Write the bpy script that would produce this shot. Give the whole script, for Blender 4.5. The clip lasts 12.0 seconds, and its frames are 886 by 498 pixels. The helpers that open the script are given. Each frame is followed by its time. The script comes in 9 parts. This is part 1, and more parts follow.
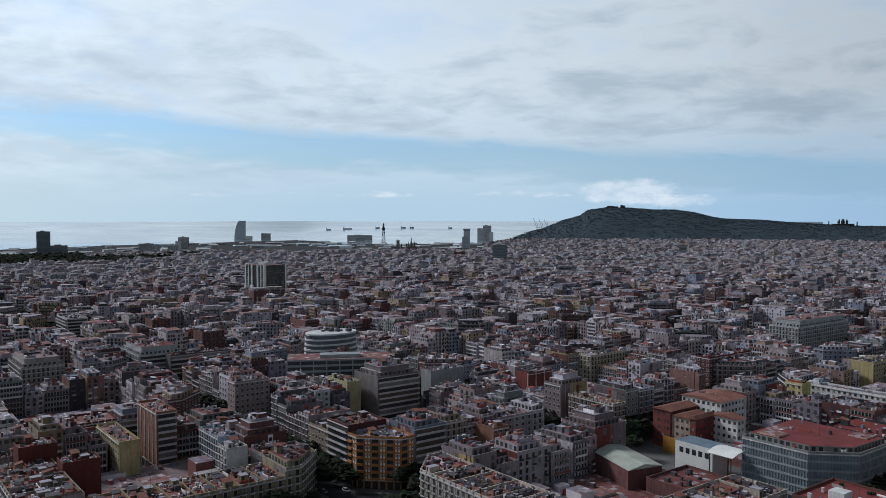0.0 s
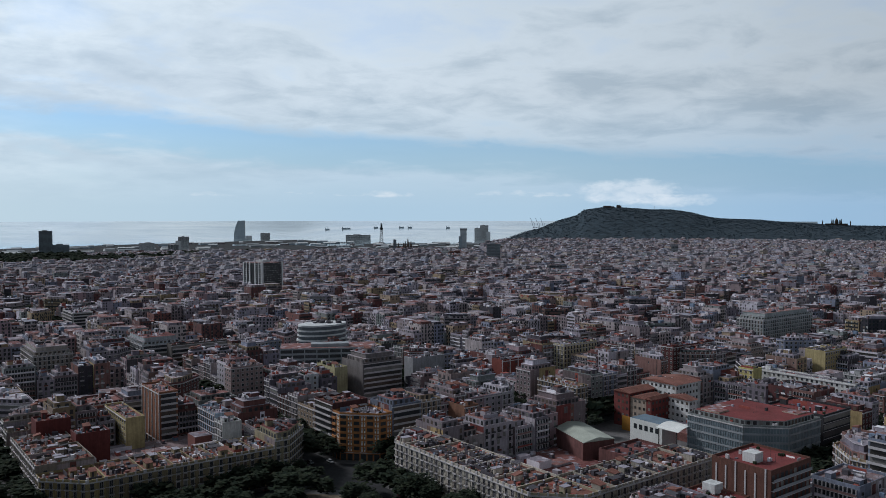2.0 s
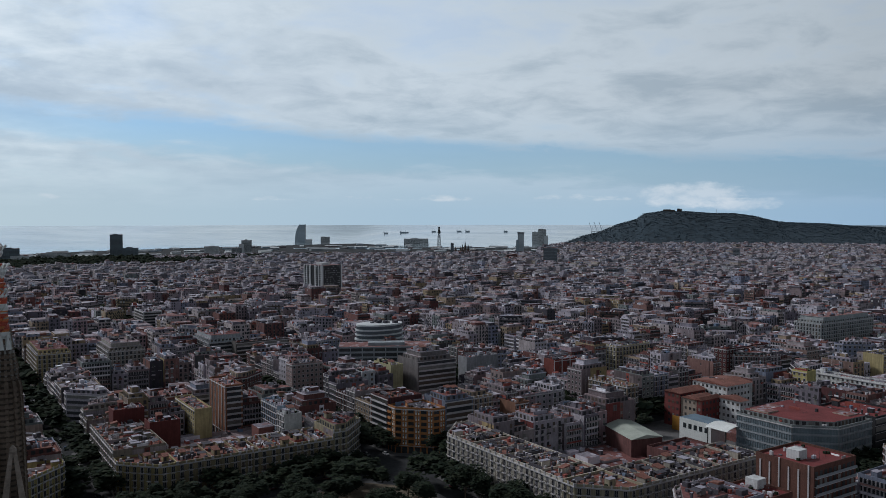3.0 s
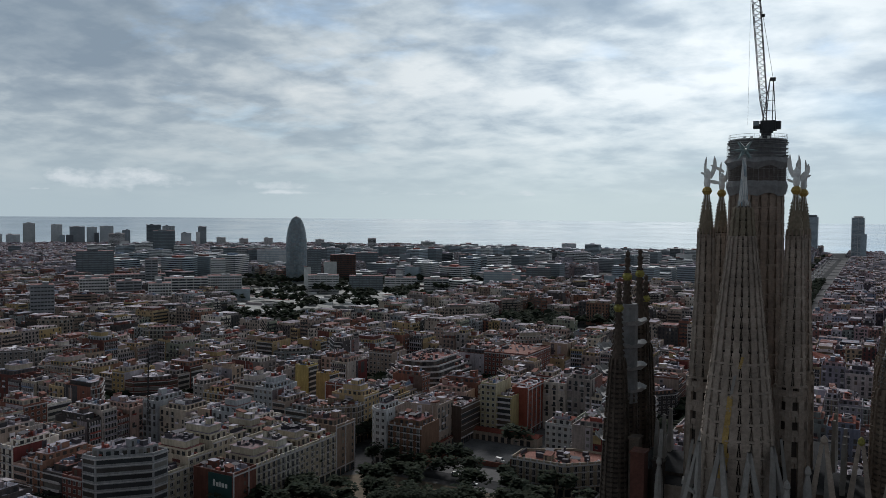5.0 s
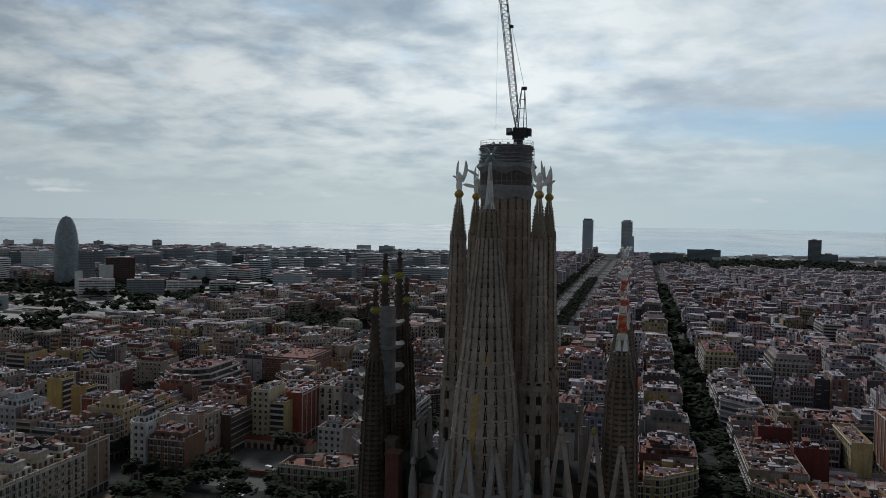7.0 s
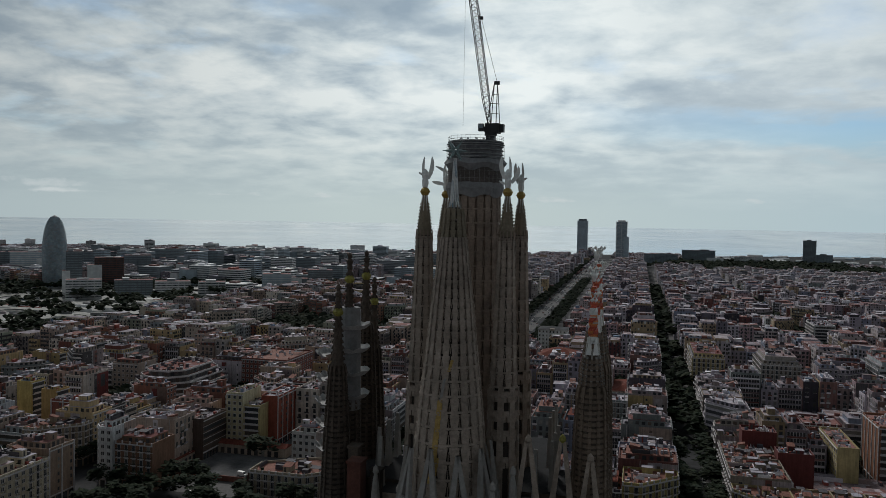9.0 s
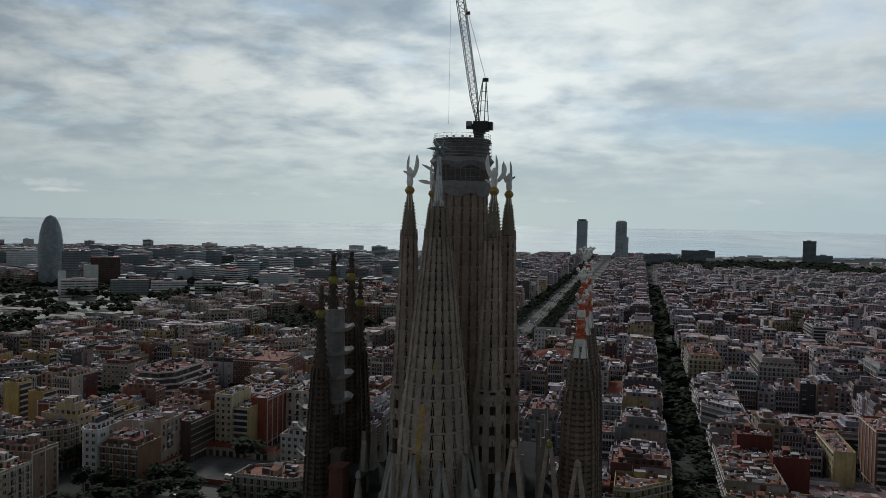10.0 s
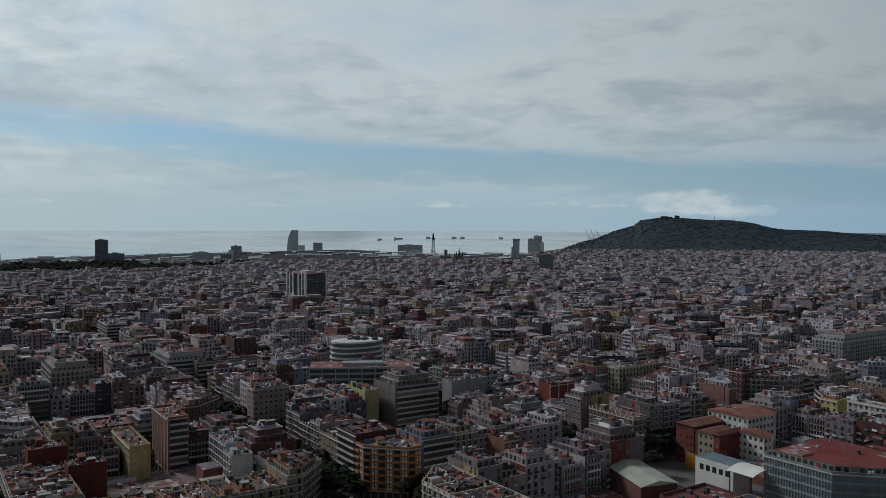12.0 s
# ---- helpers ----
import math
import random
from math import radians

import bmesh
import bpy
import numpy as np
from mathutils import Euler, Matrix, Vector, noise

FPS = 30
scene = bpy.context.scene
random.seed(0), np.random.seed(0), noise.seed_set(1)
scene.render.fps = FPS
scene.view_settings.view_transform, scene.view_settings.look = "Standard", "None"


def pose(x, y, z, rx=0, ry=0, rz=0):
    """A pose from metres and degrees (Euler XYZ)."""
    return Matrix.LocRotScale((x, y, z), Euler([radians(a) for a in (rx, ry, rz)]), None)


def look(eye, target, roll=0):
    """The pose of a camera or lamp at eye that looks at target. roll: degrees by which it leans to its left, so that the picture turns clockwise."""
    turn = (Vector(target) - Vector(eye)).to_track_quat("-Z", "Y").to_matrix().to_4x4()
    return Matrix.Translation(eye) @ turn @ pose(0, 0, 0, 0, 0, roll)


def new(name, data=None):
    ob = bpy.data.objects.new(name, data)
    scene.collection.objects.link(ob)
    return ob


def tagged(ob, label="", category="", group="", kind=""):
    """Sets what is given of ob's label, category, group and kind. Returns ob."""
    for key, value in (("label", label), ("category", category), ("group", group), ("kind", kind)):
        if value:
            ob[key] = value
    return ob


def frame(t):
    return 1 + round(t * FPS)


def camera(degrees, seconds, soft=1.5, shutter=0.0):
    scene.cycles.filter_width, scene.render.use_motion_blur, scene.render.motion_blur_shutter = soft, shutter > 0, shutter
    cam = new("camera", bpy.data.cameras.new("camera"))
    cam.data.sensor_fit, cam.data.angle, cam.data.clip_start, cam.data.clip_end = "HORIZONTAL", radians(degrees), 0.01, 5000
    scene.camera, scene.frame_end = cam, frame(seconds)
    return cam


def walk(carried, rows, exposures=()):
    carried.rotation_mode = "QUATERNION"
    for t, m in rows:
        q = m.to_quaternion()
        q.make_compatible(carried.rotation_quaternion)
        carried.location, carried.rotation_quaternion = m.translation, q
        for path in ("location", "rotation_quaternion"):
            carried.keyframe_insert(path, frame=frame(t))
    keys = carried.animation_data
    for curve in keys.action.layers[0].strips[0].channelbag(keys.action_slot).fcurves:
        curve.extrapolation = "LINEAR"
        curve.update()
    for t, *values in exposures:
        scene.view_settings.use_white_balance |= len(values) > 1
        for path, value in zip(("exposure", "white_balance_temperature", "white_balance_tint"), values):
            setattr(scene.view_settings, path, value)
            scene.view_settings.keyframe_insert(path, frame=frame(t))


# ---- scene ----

# ---------------------------------------------------------------- camera
# world: x to the south-west, y to the south-east along the streets, origin under the star of the apse tower
cam = camera(57.25, 12.0, soft=0.8)
PATH = [  # seconds, x, y, z, yaw to the left of +y, pitch, roll
    (0.00, 36.5, -191.0, 119.8, -37.24, -2.40, 0.0),
    (0.30, 39.1, -190.5, 119.8, -37.24, -2.40, 0.0),
    (0.60, 40.6, -191.6, 119.8, -37.24, -2.40, 0.0),
    (0.90, 39.7, -195.8, 119.7, -37.24, -2.40, 0.0),
    (1.20, 36.5, -203.1, 119.6, -37.24, -2.40, 0.0),
    (1.50, 31.5, -212.8, 119.4, -37.24, -2.40, 0.0),
    (1.80, 26.3, -222.7, 119.2, -37.24, -2.40, 0.0),
    (2.00, 22.8, -229.2, 119.0, -37.24, -2.40, 0.0),
    (2.15, 20.3, -233.6, 118.9, -37.24, -2.23, 0.0),
    (2.30, 17.8, -238.0, 118.8, -37.24, -2.07, 0.0),
    (2.50, 15.0, -243.1, 118.6, -37.24, -2.07, 0.0),
    (2.65, 14.6, -244.5, 118.5, -36.95, -2.07, 0.0),
    (2.8, 15.5, -243.7, 118.3, -36.2, -2.08, 0.0),
    (3.0, 16.9, -242.4, 118.1, -33.14, -2.11, -0.05),
    (3.1, 17.7, -241.7, 118.0, -28.6, -2.14, -0.1),
    (3.2, 18.5, -240.9, 117.9, -24.14, -2.16, -0.15),
    (3.4, 20.2, -238.8, 117.8, -14.8, -2.19, -0.4),
    (3.5, 21.0, -237.7, 117.8, -10.37, -2.19, -0.5),
    (3.6, 21.7, -236.6, 117.8, -5.9, -2.17, -0.45),
    (3.7, 22.4, -235.7, 117.9, -1.2, -2.15, -0.4),
    (4.0, 24.8, -234.8, 118.1, 12.0, -2.2, -0.1),
    (4.3, 27.0, -234.1, 118.3, 20.6, -2.35, 0.2),
    (4.6, 29.2, -233.5, 118.5, 25.6, -2.45, 0.4),
    (4.9, 31.2, -233.0, 118.7, 27.7, -2.5, 0.5),
    (5.3, 33.8, -232.1, 118.9, 28.14, -2.5, 0.55),
    (5.5, 35.2, -231.3, 118.9, 28.16, -2.5, 0.56),
    (6.0, 37.6, -228.8, 119.0, 28.18, -2.5, 0.6),
    (6.3, 38.8, -227.1, 119.0, 27.0, -2.46, 0.85),
    (6.5, 39.7, -225.9, 119.0, 20.85, -2.38, 1.05),
    (6.7, 40.7, -225.1, 119.0, 15.7, -2.25, 1.0),
    (7.0, 42.3, -224.0, 118.9, 13.84, -2.2, 0.99),
    (7.2, 43.2, -223.0, 118.9, 13.66, -2.2, 1.0),
    (8.0, 46.2, -218.8, 118.7, 13.63, -2.18, 1.02),
    (9.0, 49.0, -212.8, 118.5, 13.63, -2.17, 1.05),
    (9.5, 50.45, -209.6, 118.5, 13.64, -2.19, 1.07),
    (10.0, 51.95, -206.5, 118.4, 13.66, -2.16, 1.11),
    (10.5, 53.5, -202.9, 118.4, 11.84, -2.16, 1.1),
    (10.8, 54.1, -200.7, 118.2, 8.36, -2.17, 0.8),
    (11.0, 54.6, -199.3, 118.2, 5.6, -2.12, 0.9),
    (11.3, 55.2, -197.7, 118.2, -1.5, -1.97, 1.05),
    (11.5, 55.6, -197.0, 118.2, -11.06, -1.82, 1.1),
    (11.6, 56.1, -198.7, 118.5, -15.67, -1.74, 0.7),
    (11.7, 56.15, -198.3, 118.5, -20.0, -1.71, 0.55),
    (11.8, 56.15, -197.9, 118.4, -24.7, -1.69, 0.4),
    (11.9, 56.1, -197.5, 118.3, -29.64, -1.67, 0.3),
    (12.0, 56.1, -197.1, 118.2, -33.42, -1.68, 0.17),
]


def aim(x, y, z, yaw, pitch, roll):
    a, p = radians(yaw), radians(pitch)
    return look((x, y, z), (x - math.sin(a) * math.cos(p), y + math.cos(a) * math.cos(p), z + math.sin(p)), roll)


EXPOSURES = [  # seconds, stops, kelvin, tint
    (0.0, 0.12, 6080.0, 10.0), (0.6, 0.08, 6080.0, 10.0), (2.0, 0.05, 6080.0, 10.0), (2.3, -0.06, 6080.0, 9.5), (3.0, -0.14, 6100.0, 10.0), (3.6, -0.21, 6150.0, 10.0), (5.3, 0.0, 6400.0, 10.0),
    (6.0, -0.04, 6420.0, 9.6), (7.0, -0.2, 6470.0, 9.0), (9.0, -0.21, 6600.0, 7.5), (11.0, -0.26, 6640.0, 7.5), (11.5, -0.3, 6600.0, 7.0), (12.0, -0.36, 6400.0, 6.0)]
walk(cam, [(t, aim(*row)) for t, *row in PATH], EXPOSURES)

# ---------------------------------------------------------------- sky and sun
SUN_AZ, SUN_EL = -28.0, 38.0  # degrees from +y towards +x; above the horizon


def nd(tree, kind, inputs=None):
    node = tree.nodes.new(kind)
    for key, value in (inputs or {}).items():
        if isinstance(value, bpy.types.NodeSocket):
            tree.links.new(value, node.inputs[key])
        else:
            node.inputs[key].default_value = value
    return node


def ramp(tree, fac, stops, interpolation="LINEAR"):
    node = tree.nodes.new("ShaderNodeValToRGB")
    node.color_ramp.interpolation = interpolation
    els = node.color_ramp.elements
    while len(els) < len(stops):
        els.new(0.5)
    for el, (p, c) in zip(els, stops):
        el.position = p
        el.color = (*c, 1) if len(c) == 3 else c
    tree.links.new(fac, node.inputs["Fac"])
    return node.outputs["Color"]


def math_node(tree, op, a, b=None, clamp=False):
    node = tree.nodes.new("ShaderNodeMath")
    node.operation, node.use_clamp = op, clamp
    for k, v in enumerate((a, b)):
        if v is None:
            continue
        if isinstance(v, bpy.types.NodeSocket):
            tree.links.new(v, node.inputs[k])
        else:
            node.inputs[k].default_value = v
    return node.outputs[0]


def mix(tree, fac, a, b, blend="MIX"):
    node = tree.nodes.new("ShaderNodeMix")
    node.data_type, node.blend_type = "RGBA", blend
    for sock, v in ((node.inputs[0], fac), (node.inputs[6], a), (node.inputs[7], b)):
        if isinstance(v, bpy.types.NodeSocket):
            tree.links.new(v, sock)
        else:
            sock.default_value = (*v, 1) if isinstance(v, tuple) and len(v) == 3 else v
    return node.outputs[2]


def build_world():
    world = bpy.data.worlds.new("sky")
    scene.world = world
    world.use_nodes = True
    t = world.node_tree
    t.nodes.clear()
    sky = nd(t, "ShaderNodeTexSky")
    sky.sky_type, sky.sun_disc = "NISHITA", False
    sky.sun_elevation, sky.sun_rotation = radians(SUN_EL), radians(SUN_AZ)
    sky.air_density, sky.dust_density, sky.ozone_density = 1.0, 1.2, 1.5
    blue = mix(t, 1.0, sky.outputs[0], SKY_GAIN, "MULTIPLY")
    co = nd(t, "ShaderNodeTexCoord").outputs["Generated"]
    sep = nd(t, "ShaderNodeSeparateXYZ", {0: co})
    up = math_node(t, "MAXIMUM", sep.outputs[2], 0.0)
    # a flat layer of cloud, seen in perspective
    flat = math_node(t, "ADD", up, 0.15)
    px, py = math_node(t, "DIVIDE", sep.outputs[0], flat), math_node(t, "DIVIDE", sep.outputs[1], flat)
    layer = nd(t, "ShaderNodeCombineXYZ", {0: px, 1: py, 2: 0.0}).outputs[0]
    big = nd(t, "ShaderNodeTexNoise", {"Vector": layer, "Scale": 0.75, "Detail": 4.0, "Roughness": 0.55, "Distortion": 0.3}).outputs[0]
    fine = nd(t, "ShaderNodeTexNoise", {"Vector": layer, "Scale": 3.0, "Detail": 7.0, "Roughness": 0.6, "Distortion": 0.35}).outputs[0]
    # how closed the layer is: closed to the east, with a clear lane low in the south-west
    az = math_node(t, "ARCTAN2", sep.outputs[0], sep.outputs[1])
    west = nd(t, "ShaderNodeMapRange", {0: az, 1: -0.15, 2: 0.55, 3: 0.0, 4: 1.0}).outputs[0]
    lane_on = nd(t, "ShaderNodeMapRange", {0: az, 1: -0.10, 2: 0.22, 3: 0.0, 4: 1.0}).outputs[0]
    wob = math_node(t, "MULTIPLY", math_node(t, "SUBTRACT", big, 0.5), 0.05)
    wob2 = math_node(t, "MULTIPLY", math_node(t, "SUBTRACT", fine, 0.5), 0.035)
    tilt = math_node(t, "MULTIPLY", az, 0.068)
    elev = math_node(t, "ADD", math_node(t, "ADD", math_node(t, "ADD", up, wob), wob2), tilt)
    lane = ramp(t, elev, [(0.0, (0, 0, 0)), (0.088, (0, 0, 0)), (0.106, (1, 1, 1)), (0.128, (1, 1, 1)), (0.142, (0.0, 0.0, 0.0))])
    lane = math_node(t, "MULTIPLY", lane, lane_on)
    holes = ramp(t, math_node(t, "ADD", math_node(t, "MULTIPLY", big, 0.6), math_node(t, "MULTIPLY", fine, 0.4)),
                 [(0.36, (1, 1, 1)), (0.46, (0, 0, 0))])
    clear = math_node(t, "MAXIMUM", lane, math_node(t, "MULTIPLY", holes, 0.3), clamp=True)
    cover = math_node(t, "SUBTRACT", 1.0, math_node(t, "MULTIPLY", clear, 0.9))
    # cloud brightness: thick parts are grey-blue, thin ones white, brighter round the hidden sun
    thick = math_node(t, "ADD", math_node(t, "MULTIPLY", big, 0.55), math_node(t, "MULTIPLY", fine, 0.6))
    round_at = math_node(t, "ADD", up, 0.2)
    layer_e = nd(t, "ShaderNodeCombineXYZ", {0: math_node(t, "DIVIDE", sep.outputs[0], round_at), 1: math_node(t, "DIVIDE", sep.outputs[1], round_at), 2: 4.0}).outputs[0]
    big_e = nd(t, "ShaderNodeTexNoise", {"Vector": layer_e, "Scale": 1.05, "Detail": 4.0, "Roughness": 0.5, "Distortion": 0.2}).outputs[0]
    fine_e = nd(t, "ShaderNodeTexNoise", {"Vector": layer_e, "Scale": 4.6, "Detail": 6.0, "Roughness": 0.55, "Distortion": 0.15}).outputs[0]
    thick_e = math_node(t, "ADD", math_node(t, "MULTIPLY", big_e, 0.6), math_node(t, "MULTIPLY", fine_e, 0.55))
    east_c = ramp(t, thick_e, [(0.44, (0.74, 0.79, 0.81)), (0.54, (0.56, 0.632, 0.68)), (0.62, (0.39, 0.468, 0.54)), (0.72, (0.29, 0.368, 0.45))])
    west_c = ramp(t, thick, [(0.42, (0.70, 0.77, 0.81)), (0.56, (0.63, 0.70, 0.745)), (0.70, (0.46, 0.54, 0.60))])
    cloud = mix(t, west, east_c, west_c)
    far_west = nd(t, "ShaderNodeMapRange", {0: az, 1: 0.55, 2: 1.05, 3: 1.0, 4: 0.78}).outputs[0]
    far_west = math_node(t, "MULTIPLY", far_west, nd(t, "ShaderNodeMapRange", {0: az, 1: -0.85, 2: -0.3, 3: 0.84, 4: 1.0}).outputs[0])
    cloud = mix(t, 1.0, cloud, nd(t, "ShaderNodeCombineColor", {0: far_west, 1: far_west, 2: far_west}).outputs[0], "MULTIPLY")
    glow = nd(t, "ShaderNodeMapRange", {0: math_node(t, "ABSOLUTE", math_node(t, "ADD", az, 0.13)), 1: 0.0, 2: 0.6, 3: 1.3, 4: 1.0}).outputs[0]
    cloud = mix(t, 1.0, cloud, nd(t, "ShaderNodeCombineColor", {0: glow, 1: glow, 2: glow}).outputs[0], "MULTIPLY")
    # unseen sky overhead and away from the sun, dimmed to lower the ambient light
    high = nd(t, "ShaderNodeMapRange", {0: up, 1: 0.28, 2: 0.75, 3: 1.0, 4: DULL}).outputs[0]
    sunward = nd(t, "ShaderNodeVectorMath", {0: co, 1: (math.sin(radians(SUN_AZ)), math.cos(radians(SUN_AZ)), 0.0)})
    sunward.operation = "DOT_PRODUCT"
    away = nd(t, "ShaderNodeMapRange", {0: sunward.outputs["Value"], 1: -0.9, 2: 0.1, 3: 0.42, 4: 1.0}).outputs[0]
    dim = math_node(t, "MULTIPLY", high, away)
    cloud = mix(t, 1.0, cloud, nd(t, "ShaderNodeCombineColor", {0: dim, 1: dim, 2: dim}).outputs[0], "MULTIPLY")
    # the air near the horizon is pale and even
    low = nd(t, "ShaderNodeMapRange", {0: up, 1: 0.01, 2: 0.15, 3: 1.0, 4: 0.0}).outputs[0]
    low = math_node(t, "MULTIPLY", math_node(t, "POWER", low, 1.3), nd(t, "ShaderNodeMapRange", {0: away, 1: 0.42, 2: 1.0, 3: 0.5, 4: 1.0}).outputs[0])
    haze = mix(t, west, (0.575, 0.67, 0.69), (0.43, 0.57, 0.67))
    haze = mix(t, nd(t, "ShaderNodeMapRange", {0: az, 1: 0.75, 2: 1.1, 3: 0.0, 4: 0.9}).outputs[0], haze, (0.31, 0.47, 0.63))
    haze = mix(t, nd(t, "ShaderNodeMapRange", {0: az, 1: -0.85, 2: -0.35, 3: 0.9, 4: 0.0}).outputs[0], haze, (0.42, 0.505, 0.55))
    sky_c = mix(t, cover, blue, cloud)
    sky_c = mix(t, low, sky_c, haze)
    # small heaped clouds low over the horizon
    puff_at = nd(t, "ShaderNodeCombineXYZ", {0: math_node(t, "MULTIPLY", az, 9.0), 1: math_node(t, "MULTIPLY", up, 26.0), 2: 0.0}).outputs[0]
    puff = nd(t, "ShaderNodeTexNoise", {"Vector": puff_at, "Scale": 1.0, "Detail": 6.0, "Roughness": 0.6}).outputs[0]
    rise = ramp(t, up, [(0.0, (0, 0, 0)), (0.012, (0.3, 0.3, 0.3)), (0.024, (1, 1, 1)), (0.036, (0.7, 0.7, 0.7)), (0.052, (0, 0, 0))])
    heap = nd(t, "ShaderNodeMapRange", {0: math_node(t, "MULTIPLY", puff, rise), 1: 0.52, 2: 0.62, 3: 0.0, 4: 0.75}).outputs[0]
    sky_c = mix(t, heap, sky_c, (0.70, 0.75, 0.78))
    # two larger heaps: one beyond the hill, one far up the coast
    lump = nd(t, "ShaderNodeTexNoise", {"Vector": nd(t, "ShaderNodeCombineXYZ", {0: math_node(t, "MULTIPLY", az, 22.0), 1: math_node(t, "MULTIPLY", up, 45.0), 2: 3.0}).outputs[0], "Scale": 1.0, "Detail": 7.0, "Roughness": 0.6}).outputs[0]
    for mid_az, half, mid_up, tall in ((0.875, 0.075, 0.0275, 0.018), (0.93, 0.06, 0.017, 0.010), (-0.87, 0.095, 0.036, 0.015), (-0.70, 0.05, 0.033, 0.008)):
        dx = math_node(t, "DIVIDE", math_node(t, "SUBTRACT", az, mid_az), half)
        dy = math_node(t, "DIVIDE", math_node(t, "SUBTRACT", up, mid_up), tall)
        d2 = math_node(t, "ADD", math_node(t, "MULTIPLY", dx, dx), math_node(t, "MULTIPLY", dy, dy))
        body = math_node(t, "SUBTRACT", math_node(t, "ADD", 0.72, math_node(t, "MULTIPLY", math_node(t, "SUBTRACT", lump, 0.5), 3.2)), d2)
        fill = nd(t, "ShaderNodeMapRange", {0: body, 1: 0.0, 2: 0.7, 3: 0.0, 4: 0.6}).outputs[0]
        sky_c = mix(t, fill, sky_c, mix(t, lump, (0.62, 0.69, 0.74), (0.86, 0.88, 0.89)))
    under = nd(t, "ShaderNodeMapRange", {0: sep.outputs[2], 1: -0.06, 2: -0.015, 3: 1.0, 4: 0.0}).outputs[0]
    sky_c = mix(t, under, sky_c, (0.12, 0.13, 0.14))
    back = nd(t, "ShaderNodeBackground", {"Color": sky_c, "Strength": 1.0})
    t.links.new(back.outputs[0], nd(t, "ShaderNodeOutputWorld").inputs[0])


SKY_GAIN, DULL = (0.058, 0.084, 0.112), 0.33
build_world()

sun = new("sun", bpy.data.lights.new("sun", "SUN"))
sun.data.energy, sun.data.angle, sun.data.color = 2.05, radians(12), (1.0, 0.985, 0.96)
_a, _e = radians(SUN_AZ), radians(SUN_EL)
sun.matrix_world = look((0, 0, 600), (-math.sin(_a) * math.cos(_e), -math.cos(_a) * math.cos(_e), 600 - math.sin(_e)))

# ---------------------------------------------------------------- materials


